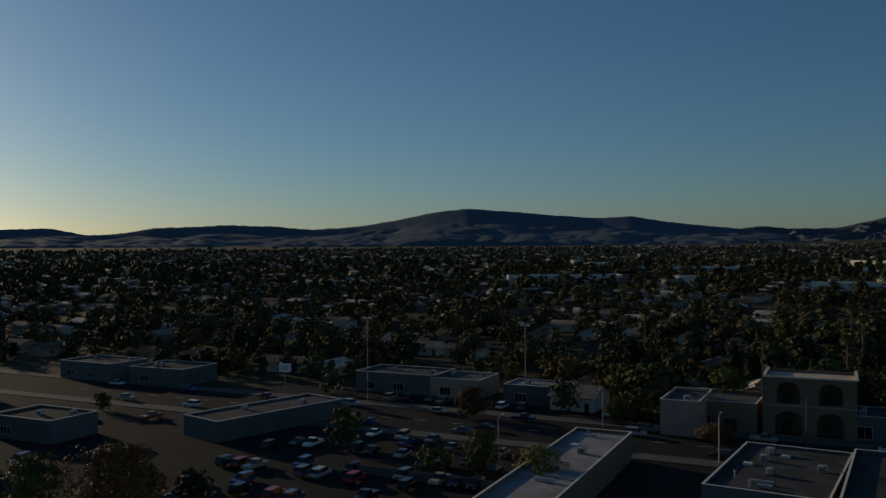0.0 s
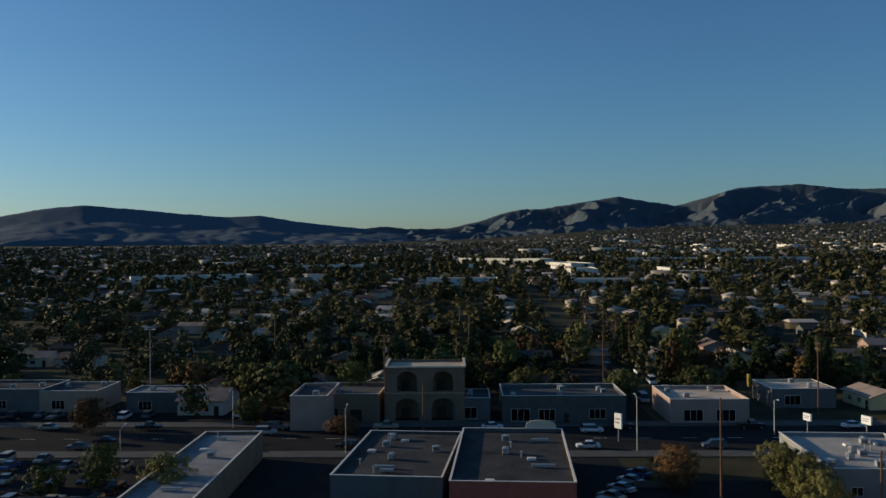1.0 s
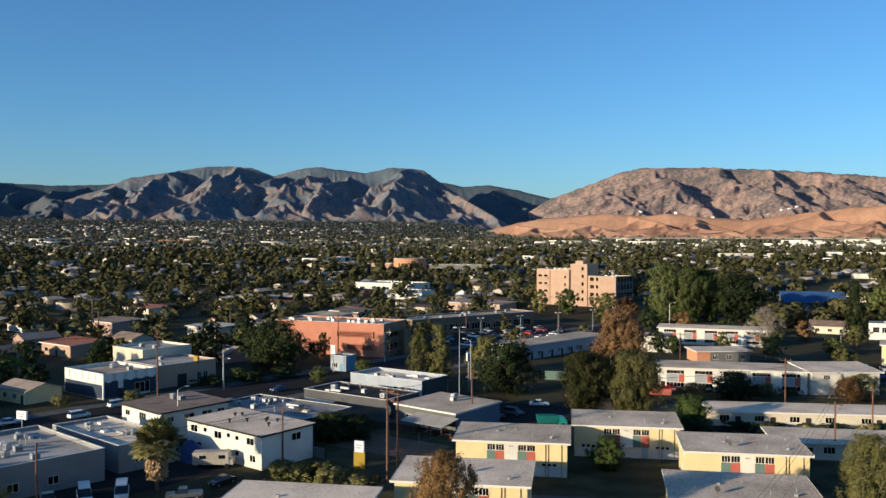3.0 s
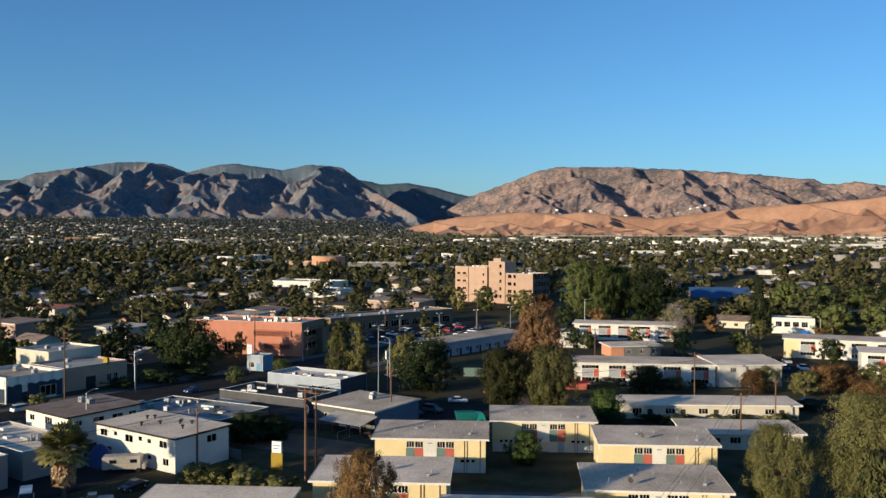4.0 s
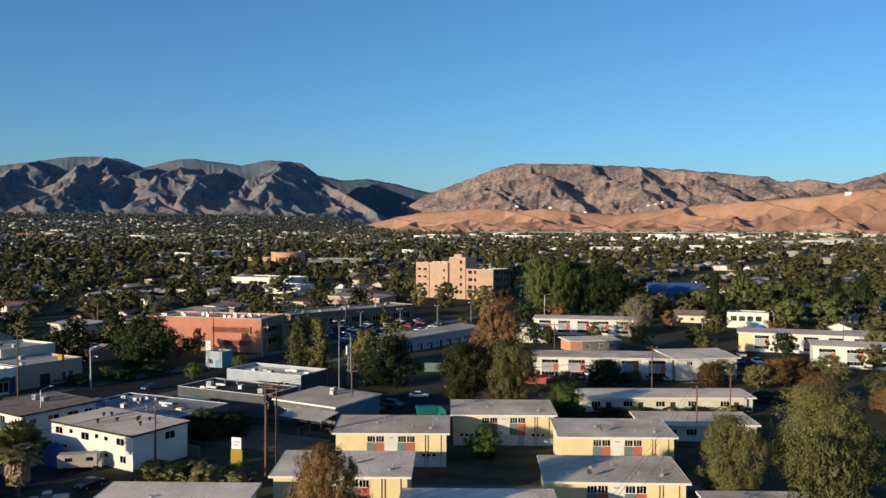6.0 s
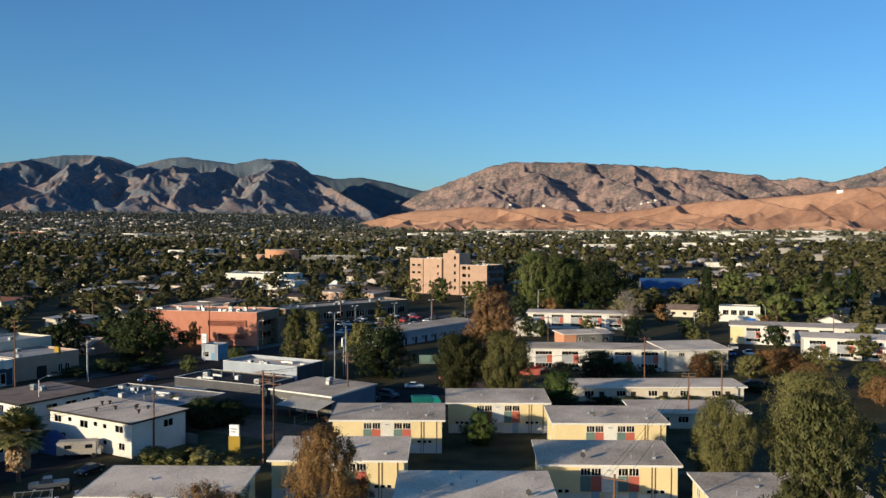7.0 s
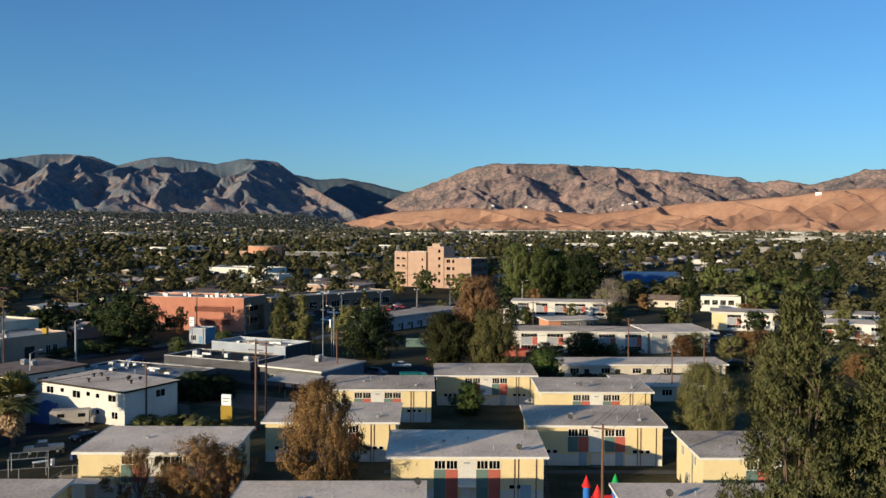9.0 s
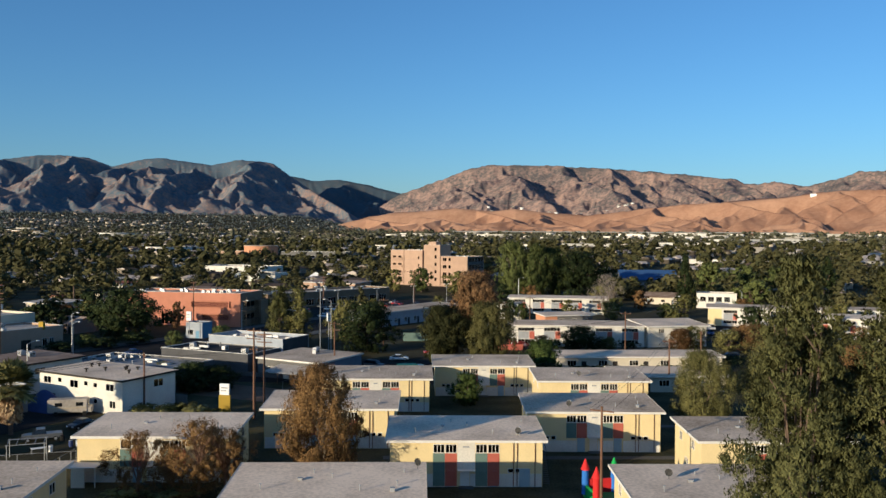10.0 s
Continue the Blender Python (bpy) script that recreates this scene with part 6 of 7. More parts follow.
far_houses([(x, y, a, rng.uniform(9, 16), rng.uniform(8, 11), rng.uniform(2.8, 4.2), rng.uniform(0.8, 2.0)) for d, x, y, a in spots[70:] if d < 900 or rng.random() < 0.6], "far_houses", "many small distant bungalows among trees", "wall_far", "roof_far", 4)

# larger pale sheds and shops scattered far out, flat-roofed
big = []
for _ in range(150):
    a, d = rng.uniform(-38, 110), rng.uniform(700, 2700) ** 1.0
    x, y = -math.sin(radians(a)) * d, math.cos(radians(a)) * d
    big.append((x, y, 60 + rng.choice((0, 90)), rng.uniform(18, 60), rng.uniform(12, 26), rng.uniform(4, 8), 0.05))
for _ in range(90):                                             # the pale strip of sheds below the mountains
    a, d = rng.choice((rng.uniform(8, 60), rng.uniform(-32, 2))), rng.uniform(1750, 2300)
    big.append((-math.sin(radians(a)) * d, math.cos(radians(a)) * d, 60 + rng.choice((0, 90)), rng.uniform(30, 90), rng.uniform(14, 26), rng.uniform(6, 10), 0.05))
far_houses(big, "far_sheds", "distant pale flat-roofed sheds and shops", "white_far", "roof_far", 6)
for x, y, a, L in ((-905, 640, -20, 110), (-960, 790, 48, 120), (-860, 900, 48, 120), (-1130, 610, 15, 190), (-760, 560, -30, 70), (-700, 640, -30, 60), (190, 1180, 5, 70), (330, 1240, -8, 90), (505, 1476, 20, 120), (620, 1500, 10, 90), (-1010, 300, 70, 120), (-820, 120, 85, 110), (-640, 330, 60, 60), (-560, 420, 50, 60)):
    flat_building("warehouse", "large distant pale warehouse", "warehouse", x, y, a, L, 28, 7, "white_stucco", "roof_white", 0.6, row_windows(int(L / 12), 12, 4, 3, 6, 1.4, 3))


def far_trees(places, name, label, seed, blades, size, shapes=7, leaf="leaf_far"):
    """Joined crowns of tilted leaf sprays on short stems."""
    rng = np.random.default_rng(seed)
    protos = []
    for s in range(shapes):
        protos.append(leaf_cloud(seed * 10 + s, blades // 8, 8, size, round_crown(0.10, 1.0, 1.05, 0.30, 0.7) if s % 5 else column_crown(0.05, 1.0, 0.7, 0.6), slim=0.7))
    Vs, Ns = [], []
    for x, y, h, w in places:
        p, _, q = protos[rng.integers(shapes)]
        a = rng.uniform(0, 6.283)
        c, s = math.cos(a), math.sin(a)
        Vs.append(np.stack([x + w * (c * p[:, 0] - s * p[:, 1]), y + w * (s * p[:, 0] + c * p[:, 1]), gz(x, y) + h * p[:, 2]], -1))
        Ns.append(np.stack([c * q[:, 0] - s * q[:, 1], s * q[:, 0] + c * q[:, 1], q[:, 2]], -1))
    V = np.concatenate(Vs)
    ob = sheet(name, V, np.arange(len(V)).reshape(-1, 4), leaf, label, "trees", "stuff", True)
    round_shading(ob.data, np.concatenate(Ns))
    return ob


def scatter(n, d0, d1, clear, seed):
    r = random.Random(seed)
    out = []
    while len(out) < n:
        a, d = r.uniform(-39, 121), math.sqrt(r.uniform(d0 * d0, d1 * d1))
        x, y = -math.sin(radians(a)) * d, math.cos(radians(a)) * d
        if in_town(x, y) and not inside(x, y, clear):
            h = r.uniform(4, 9.5) if r.random() < 0.8 else r.uniform(9.5, 15)
            out.append((x, y, h, h * r.uniform(1.0, 1.4)))
    return out


west = random.Random(15)
lot = []
while len(lot) < 120:
    x, y = town(west.uniform(-300, 55), west.uniform(-330, -192))
    if not inside(x, y, 3) and math.hypot(x, y) > 190:
        h = west.uniform(4.5, 12)
        lot.append((x, y, h, h * west.uniform(0.9, 1.3)))
far_trees(lot, "avenue_trees", "dark garden trees beyond the avenue", 7, 320, 0.062)
mid = sorted(scatter(2350, 200, 700, 5, 1), key=lambda p: math.hypot(p[0], p[1]))
r = random.Random(8)
for x, y, h, w in mid[:140]:
    tree(r.choice(("town_dark", "town_dark", "town_green", "town_green", "town_olive", "town_olive", "town_autumn", "town_tall")), x, y, h, w * (0.6 if h > 13 else 1), group="trees of the town")
far_trees([(x, y, h * 0.9, w) for x, y, h, w in mid[140:]], "town_trees", "many green and brown garden trees", 2, 208, 0.078)
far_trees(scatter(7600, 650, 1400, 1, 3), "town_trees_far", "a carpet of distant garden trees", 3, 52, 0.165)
far_trees([(x, y, h * 0.95, w * 1.05) for x, y, h, w in scatter(15000, 1350, 2550, 0, 4)], "town_trees_farthest", "a carpet of far trees towards the mountains", 4, 16, 0.25, leaf="leaf_far_haze")


def fan_places(n, seed):
    """Spots on the rising ground below the northern mountains."""
    r = random.Random(seed)
    out = []
    for _ in range(n):
        a, d = r.uniform(3, 52), math.sqrt(r.uniform(2450 ** 2, 3230 ** 2))
        out.append((-math.sin(radians(a)) * d, math.cos(radians(a)) * d, r))
    return out


far_trees([(x, y, h, h * 1.3) for x, y, h in ((x, y, r.uniform(3.5, 9)) for x, y, r in fan_places(5200, 61))], "slope_trees", "trees of the suburb on the rising ground below the mountains", 5, 16, 0.26, leaf="leaf_slope_haze")
far_houses([(x, y, 60 + r.choice((0, 90)), r.uniform(5, 12), r.uniform(5, 8), r.uniform(2, 3.5), r.uniform(0.3, 1.2)) for x, y, r in fan_places(240, 62)], "slope_houses", "pale houses of the suburb below the mountains", "wall_far", "roof_far", 9)


# ---- street furniture, vehicles and clutter ----
def utility_pole(x, y, h, arms=1, ang=60.0, transformer=False, mat="pole_wood"):
    root = thing("utility_pole", at(x, y, ang, gz(x, y)), "tall brown wooden utility pole with crossarms", "utility pole", "utility poles")
    part("pole", rods(((0, 0, -0.5), (0, 0, h), 0.19, 0.13)), mat, root)
    for i in range(arms):
        z = h - 0.5 - 1.3 * i
        arm = part("crossarm", boxes((-0.07, 0.07, -1.35, 1.35, z - 0.07, z + 0.07)), mat, root)
        for k in (-1.2, 1.2):
            part("insulator", rods(((0, k, z + 0.07), (0, k, z + 0.27), 0.05, 0.04, 6)), "steel_grey", arm)
    if transformer:
        can = part("transformer", rods(((0.42, 0, h - 4.2), (0.42, 0, h - 3.1), 0.3, 0.3, 12)), "steel", root)
        part("bushing", rods(((0.42, 0, h - 3.1), (0.42, 0, h - 2.85), 0.06, 0.05, 6)), "steel_grey", can)
    return root


def wire(a, b, sag=0.8, r=0.022):
    bm = bmesh.new()
    a, b = Vector(a), Vector(b)
    pts = [a.lerp(b, i / 10) - Vector((0, 0, sag * 4 * (i / 10) * (1 - i / 10))) for i in range(11)]
    for p, q in zip(pts, pts[1:]):
        rod(bm, p, q, r, r, 4)
    bmesh.ops.remove_doubles(bm, verts=bm.verts[:], dist=0.004)
    return tagged(link_mesh("wire", bm, "wire"), "thin black overhead wire between poles", "wire", "overhead wires")


def pole_line(places, arms=2, ang=60.0, transformer=()):
    for i, (x, y, h) in enumerate(places):
        utility_pole(x, y, h, arms, ang, i in transformer)
    c, s = math.cos(radians(ang)), math.sin(radians(ang))
    for (x0, y0, h0), (x1, y1, h1) in zip(places, places[1:]):
        for k in (-1.2, 0.6, 1.2):
            wire((x0 - s * k, y0 + c * k, gz(x0, y0) + h0 - 0.25), (x1 - s * k, y1 + c * k, gz(x1, y1) + h1 - 0.25))


def street_lamp(x, y, h, ang, reach=2.0):
    root = thing("street_lamp", at(x, y, ang, gz(x, y)), "grey steel street lamp with curved arm", "street lamp", "street lamps")
    part("pole", rods(((0, 0, -0.3), (0, 0, h), 0.13, 0.08)), "steel", root)
    bm = bmesh.new()
    pts = [(reach * t, 0, h + 0.5 * math.sin(t * 1.57)) for t in (0, 0.25, 0.5, 0.75, 1)]
    for p, q in zip(pts, pts[1:]):
        rod(bm, p, q, 0.05, 0.05, 6)
    arm = part("arm", bm, "steel", root)
    bm = boxes((reach - 0.1, reach + 0.6, -0.14, 0.14, h + 0.40, h + 0.56))
    bmesh.ops.bevel(bm, geom=bm.edges[:], offset=0.04, segments=1, affect="EDGES")
    part("head", bm, "sign_white", arm)
    return root


def mast_lamp(x, y, h, ang=0.0):
    """A tall lot light with two heads on a short bar."""
    root = thing("mast_light", at(x, y, ang, gz(x, y)), "tall pale steel mast light with two heads", "mast light", "mast lights")
    part("pole", rods(((0, 0, -0.3), (0, 0, h), 0.13, 0.08)), "steel_grey", root)
    bar = part("bar", boxes((-1.1, 1.1, -0.06, 0.06, h - 0.06, h + 0.06)), "steel", root)
    for k in (-1.3, 1.0):
        part("head", boxes((k - 0.2, k + 0.5, -0.25, 0.25, h - 0.02, h + 0.18)), "sign_white", bar)
    return root


def pole_sign(x, y, ang, h, w, t, mat="sign_white", lower=None, label="white box sign on a steel post"):
    root = thing("pole_sign", at(x, y, ang, gz(x, y)), label, "sign")
    if lower is None:
        part("post", rods(((0, 0, -0.3), (0, 0, h - t), 0.11)), "steel_grey", root)
    bm = boxes((-w / 2, w / 2, -0.2, 0.2, h - t, h))
    bmesh.ops.bevel(bm, geom=bm.edges[:], offset=0.05, segments=1, affect="EDGES")
    box_part = part("box", bm, mat, root)
    for i in range(2):                                           # unreadable lines of writing
        part("writing", boxes((-w * 0.36, w * (0.34 - 0.12 * i), -0.215, -0.2, h - t * (0.42 + 0.25 * i), h - t * (0.30 + 0.25 * i))), "steel_grey", box_part)
    if lower:
        part("lower_board", boxes((-w / 2 - 0.15, w / 2 + 0.15, -0.16, 0.16, -0.2, h - t - 0.02)), lower, root, "yellow lower board")
    return root


PAINT = {n: material("car_" + n, c, 0.3, 0.05, 1, 0, spec=0.6, metal=0.2 if n in ("silver", "grey") else 0) for n, c in
         (("white", (0.75, 0.75, 0.74)), ("silver", (0.45, 0.46, 0.48)), ("grey", (0.14, 0.15, 0.16)), ("black", (0.015, 0.015, 0.017)), ("blue", (0.03, 0.07, 0.20)), ("red", (0.35, 0.03, 0.025)), ("beige", (0.42, 0.36, 0.26)), ("teal", (0.02, 0.22, 0.20)))}
for n in PAINT:
    M["car_" + n] = PAINT[n]
CARS = {}
SHAPES = {"sedan": (4.6, 1.75, [(0.0, 0.35), (0.0, 0.72), (0.25, 0.80), (1.25, 0.92), (3.75, 0.95), (4.5, 0.88), (4.6, 0.6), (4.6, 0.35)], [(1.15, 0.90), (1.85, 1.40), (3.1, 1.43), (3.95, 0.93)]),
          "suv": (4.7, 1.85, [(0.0, 0.4), (0.0, 0.85), (0.2, 0.95), (1.15, 1.05), (4.6, 1.08), (4.7, 0.7), (4.7, 0.4)], [(1.05, 1.03), (1.7, 1.68), (4.2, 1.70), (4.6, 1.06)]),
          "pickup": (5.4, 1.9, [(0.0, 0.45), (0.0, 0.9), (0.2, 1.0), (1.4, 1.08), (3.2, 1.08), (5.35, 1.08), (5.4, 0.7), (5.4, 0.45)], [(1.35, 1.06), (1.95, 1.72), (3.1, 1.74), (3.3, 1.06)]),
          "van": (5.6, 2.0, [(0.0, 0.4), (0.0, 1.0), (0.5, 1.15), (5.5, 1.2), (5.6, 0.7), (5.6, 0.4)], [(0.45, 1.13), (1.15, 2.15), (5.45, 2.2), (5.58, 1.18)])}


def prism(profile, w, inset=0.0, top=None):
    """A side profile drawn out to width w, narrower at heights above top."""
    bm = bmesh.new()
    rows = []
    for s in (-1, 1):
        rows.append([bm.verts.new((x, s * (w / 2 - (inset if top is not None and z > top else 0)), z)) for x, z in profile])
    n = len(profile)
    bm.faces.new(rows[0])
    bm.faces.new(rows[1][::-1])
    for i in range(n):
        bm.faces.new((rows[0][(i + 1) % n], rows[0][i], rows[1][i], rows[1][(i + 1) % n]))
    bmesh.ops.recalc_face_normals(bm, faces=bm.faces[:])
    return bm


def car(x, y, ang, shape="sedan", paint="white", z=None, group="parked cars", label=""):
    m = at(x, y, ang, gz(x, y) + 0.04 if z is None else z)
    label = label or f"parked {paint} {shape} on asphalt"
    if (shape, paint) in CARS:
        return tagged(copy_thing(CARS[shape, paint], m), label)
    L, W, low, cab = SHAPES[shape]
    root = thing("van" if shape == "van" else "car", m, label, "van" if shape == "van" else "car", group)
    bm = prism(low, W)
    bmesh.ops.bevel(bm, geom=bm.edges[:], offset=0.06, segments=2, affect="EDGES")
    body = part("body", bm, "car_" + paint, root, smooth=False)
    part("cabin_glass", prism(cab, W - 0.1, 0.16, cab[0][1] + 0.1), "dark_glass", root, "dark tinted windows")
    z1 = max(p[1] for p in cab)
    xs = [p[0] for p in cab if p[1] > z1 - 0.1]
    bm = boxes((min(xs) - 0.02, max(xs) + 0.02, -W / 2 + 0.18, W / 2 - 0.18, z1 - 0.03, z1 + 0.05))
    bmesh.ops.bevel(bm, geom=bm.edges[:], offset=0.03, segments=1, affect="EDGES")
    part("cabin_roof", bm, "car_" + paint, root)
    for cx in (0.85, L - 0.9):
        for s in (-1, 1):
            tyre = part("wheel", rods(((cx, s * (W / 2 - 0.22), 0.33), (cx, s * (W / 2 + 0.01), 0.33), 0.33, 0.33, 14)), "tyre", root)
            part("rim", rods(((cx, s * (W / 2 + 0.01), 0.33), (cx, s * (W / 2 + 0.025), 0.33), 0.2, 0.18, 10)), "steel", tyre)
    for s in (-1, 1):
        part("headlight", boxes((-0.02, 0.1, s * (W / 2 - 0.3) - 0.16, s * (W / 2 - 0.3) + 0.16, 0.58, 0.70)), "sign_white", root)
        part("tail_light", boxes((L - 0.08, L + 0.02, s * (W / 2 - 0.25) - 0.14, s * (W / 2 - 0.25) + 0.14, 0.68, 0.84)), "red_panel", root)
    CARS[shape, paint] = root
    return root


M["dark_glass"] = material("dark_glass", (0.012, 0.014, 0.016), 0.06, 0.05, 1, 0, spec=0.6)
pick = random.Random(5)
colour = lambda: pick.choice(("white", "white", "silver", "silver", "grey", "black", "black", "blue", "red", "beige"))
form = lambda: pick.choice(("sedan", "sedan", "suv", "suv", "pickup"))
# the crowded western lot, in rows
for row in range(5):
    for i in range(17):
        if pick.random() < 0.52:
            u, v = -112 + i * 3.4 + row * 4, -152 + row * 13.5
            x, y = town(u, v)
            if not inside(x, y, 2.5):
                car(x, y, -30 + pick.choice((0, 180)) + pick.uniform(-3, 3), form(), pick.choice(("white", "silver", "grey", "grey", "black", "black", "blue", "red", "beige")))
for i in range(26):
    u, v = pick.uniform(-255, -135), -150 + 11 * (i % 8) + pick.uniform(-1, 1)
    x, y = town(u, v)
    if not inside(x, y, 3):
        car(x, y, -30 + pick.choice((0, 180)) + pick.uniform(-5, 5), form(), colour())
# rows further out beside the low shops
for i in range(16):
    x, y = town(-110 + i * 5.2, -196 - (i % 3) * 1.0)
    if not inside(x, y, 3):
        car(x, y, -30 + pick.uniform(-8, 8), form(), colour())
for i in range(26):
    x, y = town(-190 + i * 12.5 + pick.uniform(-3, 3), -164.2 if i % 2 else -181.8)
    car(x, y, 60 if i % 2 else 240, form(), colour())
for i, (u, v) in enumerate(((8, -168), (28, -178), (62, -170), (96, -177), (140, -169), (-40, -177), (-75, -169))):
    x, y = town(u, v)
    car(x, y, 60 if v > -173 else 240, form(), colour(), label="car driving along the avenue", group="cars on the avenue")
for i in range(12):                                              # side street
    x, y = town(43.2 if i % 2 else 51, -200 - i * 9)
    car(x, y, 150, pick.choice(("sedan", "suv", "van")), colour(), z=0.22)
for i in range(6):                                               # beside the store
    car(-113.0 + i * 2.7, 96.5 - i * 4.2, 14, form(), colour())
for i in range(34):                                              # lot before the shop strip
    row = i % 3
    u, v = 4 + (i // 3) * 6.2, 6 + row * 13
    c, s = math.cos(radians(47)), math.sin(radians(47))
    x, y = -40 + c * u - s * v, 300 + s * u + c * v
    if not inside(x, y, 2) and pick.random() < 0.85:
        car(x, y, 47 + 90 + pick.choice((0, 180)), form(), colour())
car(-6.6, 199.4, 183, "sedan", "white", label="white sedan parked in the yard beside trees")
car(-12, 187, 150, "suv", "grey")
car(-16, 183, 150, "pickup", "black")
car(1, 186, 100, "sedan", "silver")
car(-3, 210, 10, "sedan", "red", label="red sedan parked under a tree")
for i, (x, y) in enumerate(((30, 200), (36, 201), (44, 201.5), (52, 202), (70, 203))):
    car(x, y, 3 + 180 * (i % 2), form(), colour())
for i in range(14):
    x, y = 58 + (i % 7) * 5.2, 252 + (i // 7) * 14
    if not inside(x, y, 3):
        car(x, y, 88, form(), colour())
car(-70.8, 114.2, 124, "van", "white")
car(-66.4, 116.4, 118, "van", "white", label="white delivery van in a dark yard")
car(-75.0, 112.0, 128, "pickup", "silver")


def camper(x, y, ang):
    root = thing("camper", at(x, y, ang, 0.05), "old white camper van beside the apartment house", "camper")
    bm = boxes((0, 6.2, -1.15, 1.15, 0.55, 2.7), (4.9, 6.9, -1.05, 1.05, 0.45, 1.5))
    bmesh.ops.bevel(bm, geom=bm.edges[:], offset=0.14, segments=2, affect="EDGES")
    part("body", bm, "roof_white", root)
    part("stripe", boxes((0.2, 6.0, -1.17, -1.15, 1.2, 1.4)), "car_beige", root)
    for cx in (1.2, 4.4):
        part("window", boxes((cx, cx + 1.1, -1.18, -1.15, 1.6, 2.2)), "dark_glass", root)
    for cx in (1.3, 5.7):
        for s in (-1, 1):
            part("wheel", rods(((cx, s * 0.9, 0.38), (cx, s * 1.17, 0.38), 0.38, 0.38, 14)), "tyre", root)
    return root


camper(-64.6, 136.5, 14)


def tarp_heap(x, y, w, d, h):
    """A blue tarpaulin over a heap, in soft folds."""
    bm = bmesh.new()
    n = 14
    grid = [[bm.verts.new((w * (i / n - 0.5), d * (j / n - 0.5), h * max(0, (1 - abs(2 * i / n - 1) ** 2.5) * (1 - abs(2 * j / n - 1) ** 2.5)) * (0.75 + 0.5 * noise.noise((i * 0.22, j * 0.22, 1))))) for j in range(n + 1)] for i in range(n + 1)]
    for i in range(n):
        for j in range(n):
            bm.faces.new((grid[i][j], grid[i + 1][j], grid[i + 1][j + 1], grid[i][j + 1]))
    ob = link_mesh("tarpaulin", bm, "tarp_blue", smooth=True)
    ob.matrix_basis = at(x, y, -30)
    return tagged(ob, "creased blue tarpaulin over a heap in the yard", "tarpaulin")


tarp_heap(-67.2, 141.6, 8.4, 5.0, 3.3)
car(-60.5, 118.5, 24, "pickup", "grey", label="grey pickup standing in a dark yard")
car(-56.5, 125.5, 65, "sedan", "black", label="black sedan standing in a dark yard")
car(-61.5, 109.0, 110, "suv", "silver", label="silver suv standing in a dark yard")


def barrel(x, y, mat, label):
    b = thing("barrel", at(x, y, 0), label, "barrel", "barrels in the yard")
    part("body", rods(((0, 0, 0.02), (0, 0, 0.45), 0.27, 0.3, 14), ((0, 0, 0.45), (0, 0, 0.88), 0.3, 0.27, 14)), mat, b)
    part("rim", rods(((0, 0, 0.88), (0, 0, 0.92), 0.29, 0.29, 14)), "steel_grey", b)


for bx, by, bmat, blab in ((-52.4, 116.0, "tarp_blue", "blue plastic barrel in a yard"), (-51.6, 116.4, "sign_white", "white plastic barrel in a yard"), (-54.0, 113.2, "sign_white", "white plastic barrel in a yard"), (-50.2, 119.5, "steel_grey", "grey steel barrel in a yard")):
    barrel(bx, by, bmat, blab)
work = thing("work_table", at(-55.8, 111.4, 35), "white trestle table in a yard", "table")
part("tabletop", boxes((0, 1.9, 0, 0.8, 0.72, 0.77)), "sign_white", work)
for tx in (0.1, 1.8):
    for ty in (0.08, 0.72):
        part("leg", rods(((tx, ty, 0), (tx, ty, 0.72), 0.03)), "steel_grey", work)
teal = thing("dump_truck", at(-8.2, 177.0, 10, 0.05), "teal truck body standing in the yard", "truck")
bm = prism([(0, 0.9), (-0.3, 2.4), (0.1, 2.5), (3.9, 2.5), (4.3, 2.0), (4.0, 0.9)], 2.3)
bmesh.ops.bevel(bm, geom=bm.edges[:], offset=0.08, segments=1, affect="EDGES")
part("skip_body", bm, "teal_paint", teal)
part("cab", prism([(4.1, 0.6), (4.1, 2.3), (5.4, 2.2), (5.9, 1.4), (6.0, 0.6)], 2.1), "car_teal", teal)
part("chassis", boxes((0.2, 5.8, -0.5, 0.5, 0.5, 0.8)), "dark_trim", teal)
for cx in (1.0, 2.2, 5.1):
    for s in (-1, 1):
        part("wheel", rods(((cx, s * 0.8, 0.5), (cx, s * 1.12, 0.5), 0.5, 0.5, 14)), "tyre", teal)


# poles, lamps and wires
pole_line([(-30.2, 133.6, 15), (-22, 178, 11.5), (-14, 226, 13)], 2, 70, (0,))
utility_pole(-28.9, 135.6, 14.2, 2, 70)
pole_line([(-75.1, 109.2, 10.2), (-50, 140, 10), (-30.2, 134.2, 12)], 1, 30)
pole_line([(-128.2, 164.4, 17), (-101.5, 195, 16.6), (-72, 251, 16), (-40, 306, 15), (-8, 362, 15)], 2, 60, (1,))
pole_line([(-170.8, 77.6, 20), (-178.7, 144.5, 16.6), (-205, 176, 15.5), (-252, 204, 15), (-300, 232, 15)], 2, 120, (0,))
pole_line([(45, 160, 10.2), (48, 210, 11), (30, 262, 11)], 1, 90)
pole_line([(17.2, 88.4, 11.4), (45, 160, 10.2)], 1, 60)
wire((-22, 178, 9.6), (48, 210, 9.0), 1.6, 0.04)
utility_pole(-90.3, 94.6, 16.6, 0)
utility_pole(57.8, 180.5, 9.5, 1, 0)
utility_pole(118, 262, 12, 1, 0)
utility_pole(-159.7, 81.3, 10, 0)
mast_lamp(-219.6, -4.3, 21.5, 40)
mast_lamp(-215.5, 35.8, 19.4, 40)
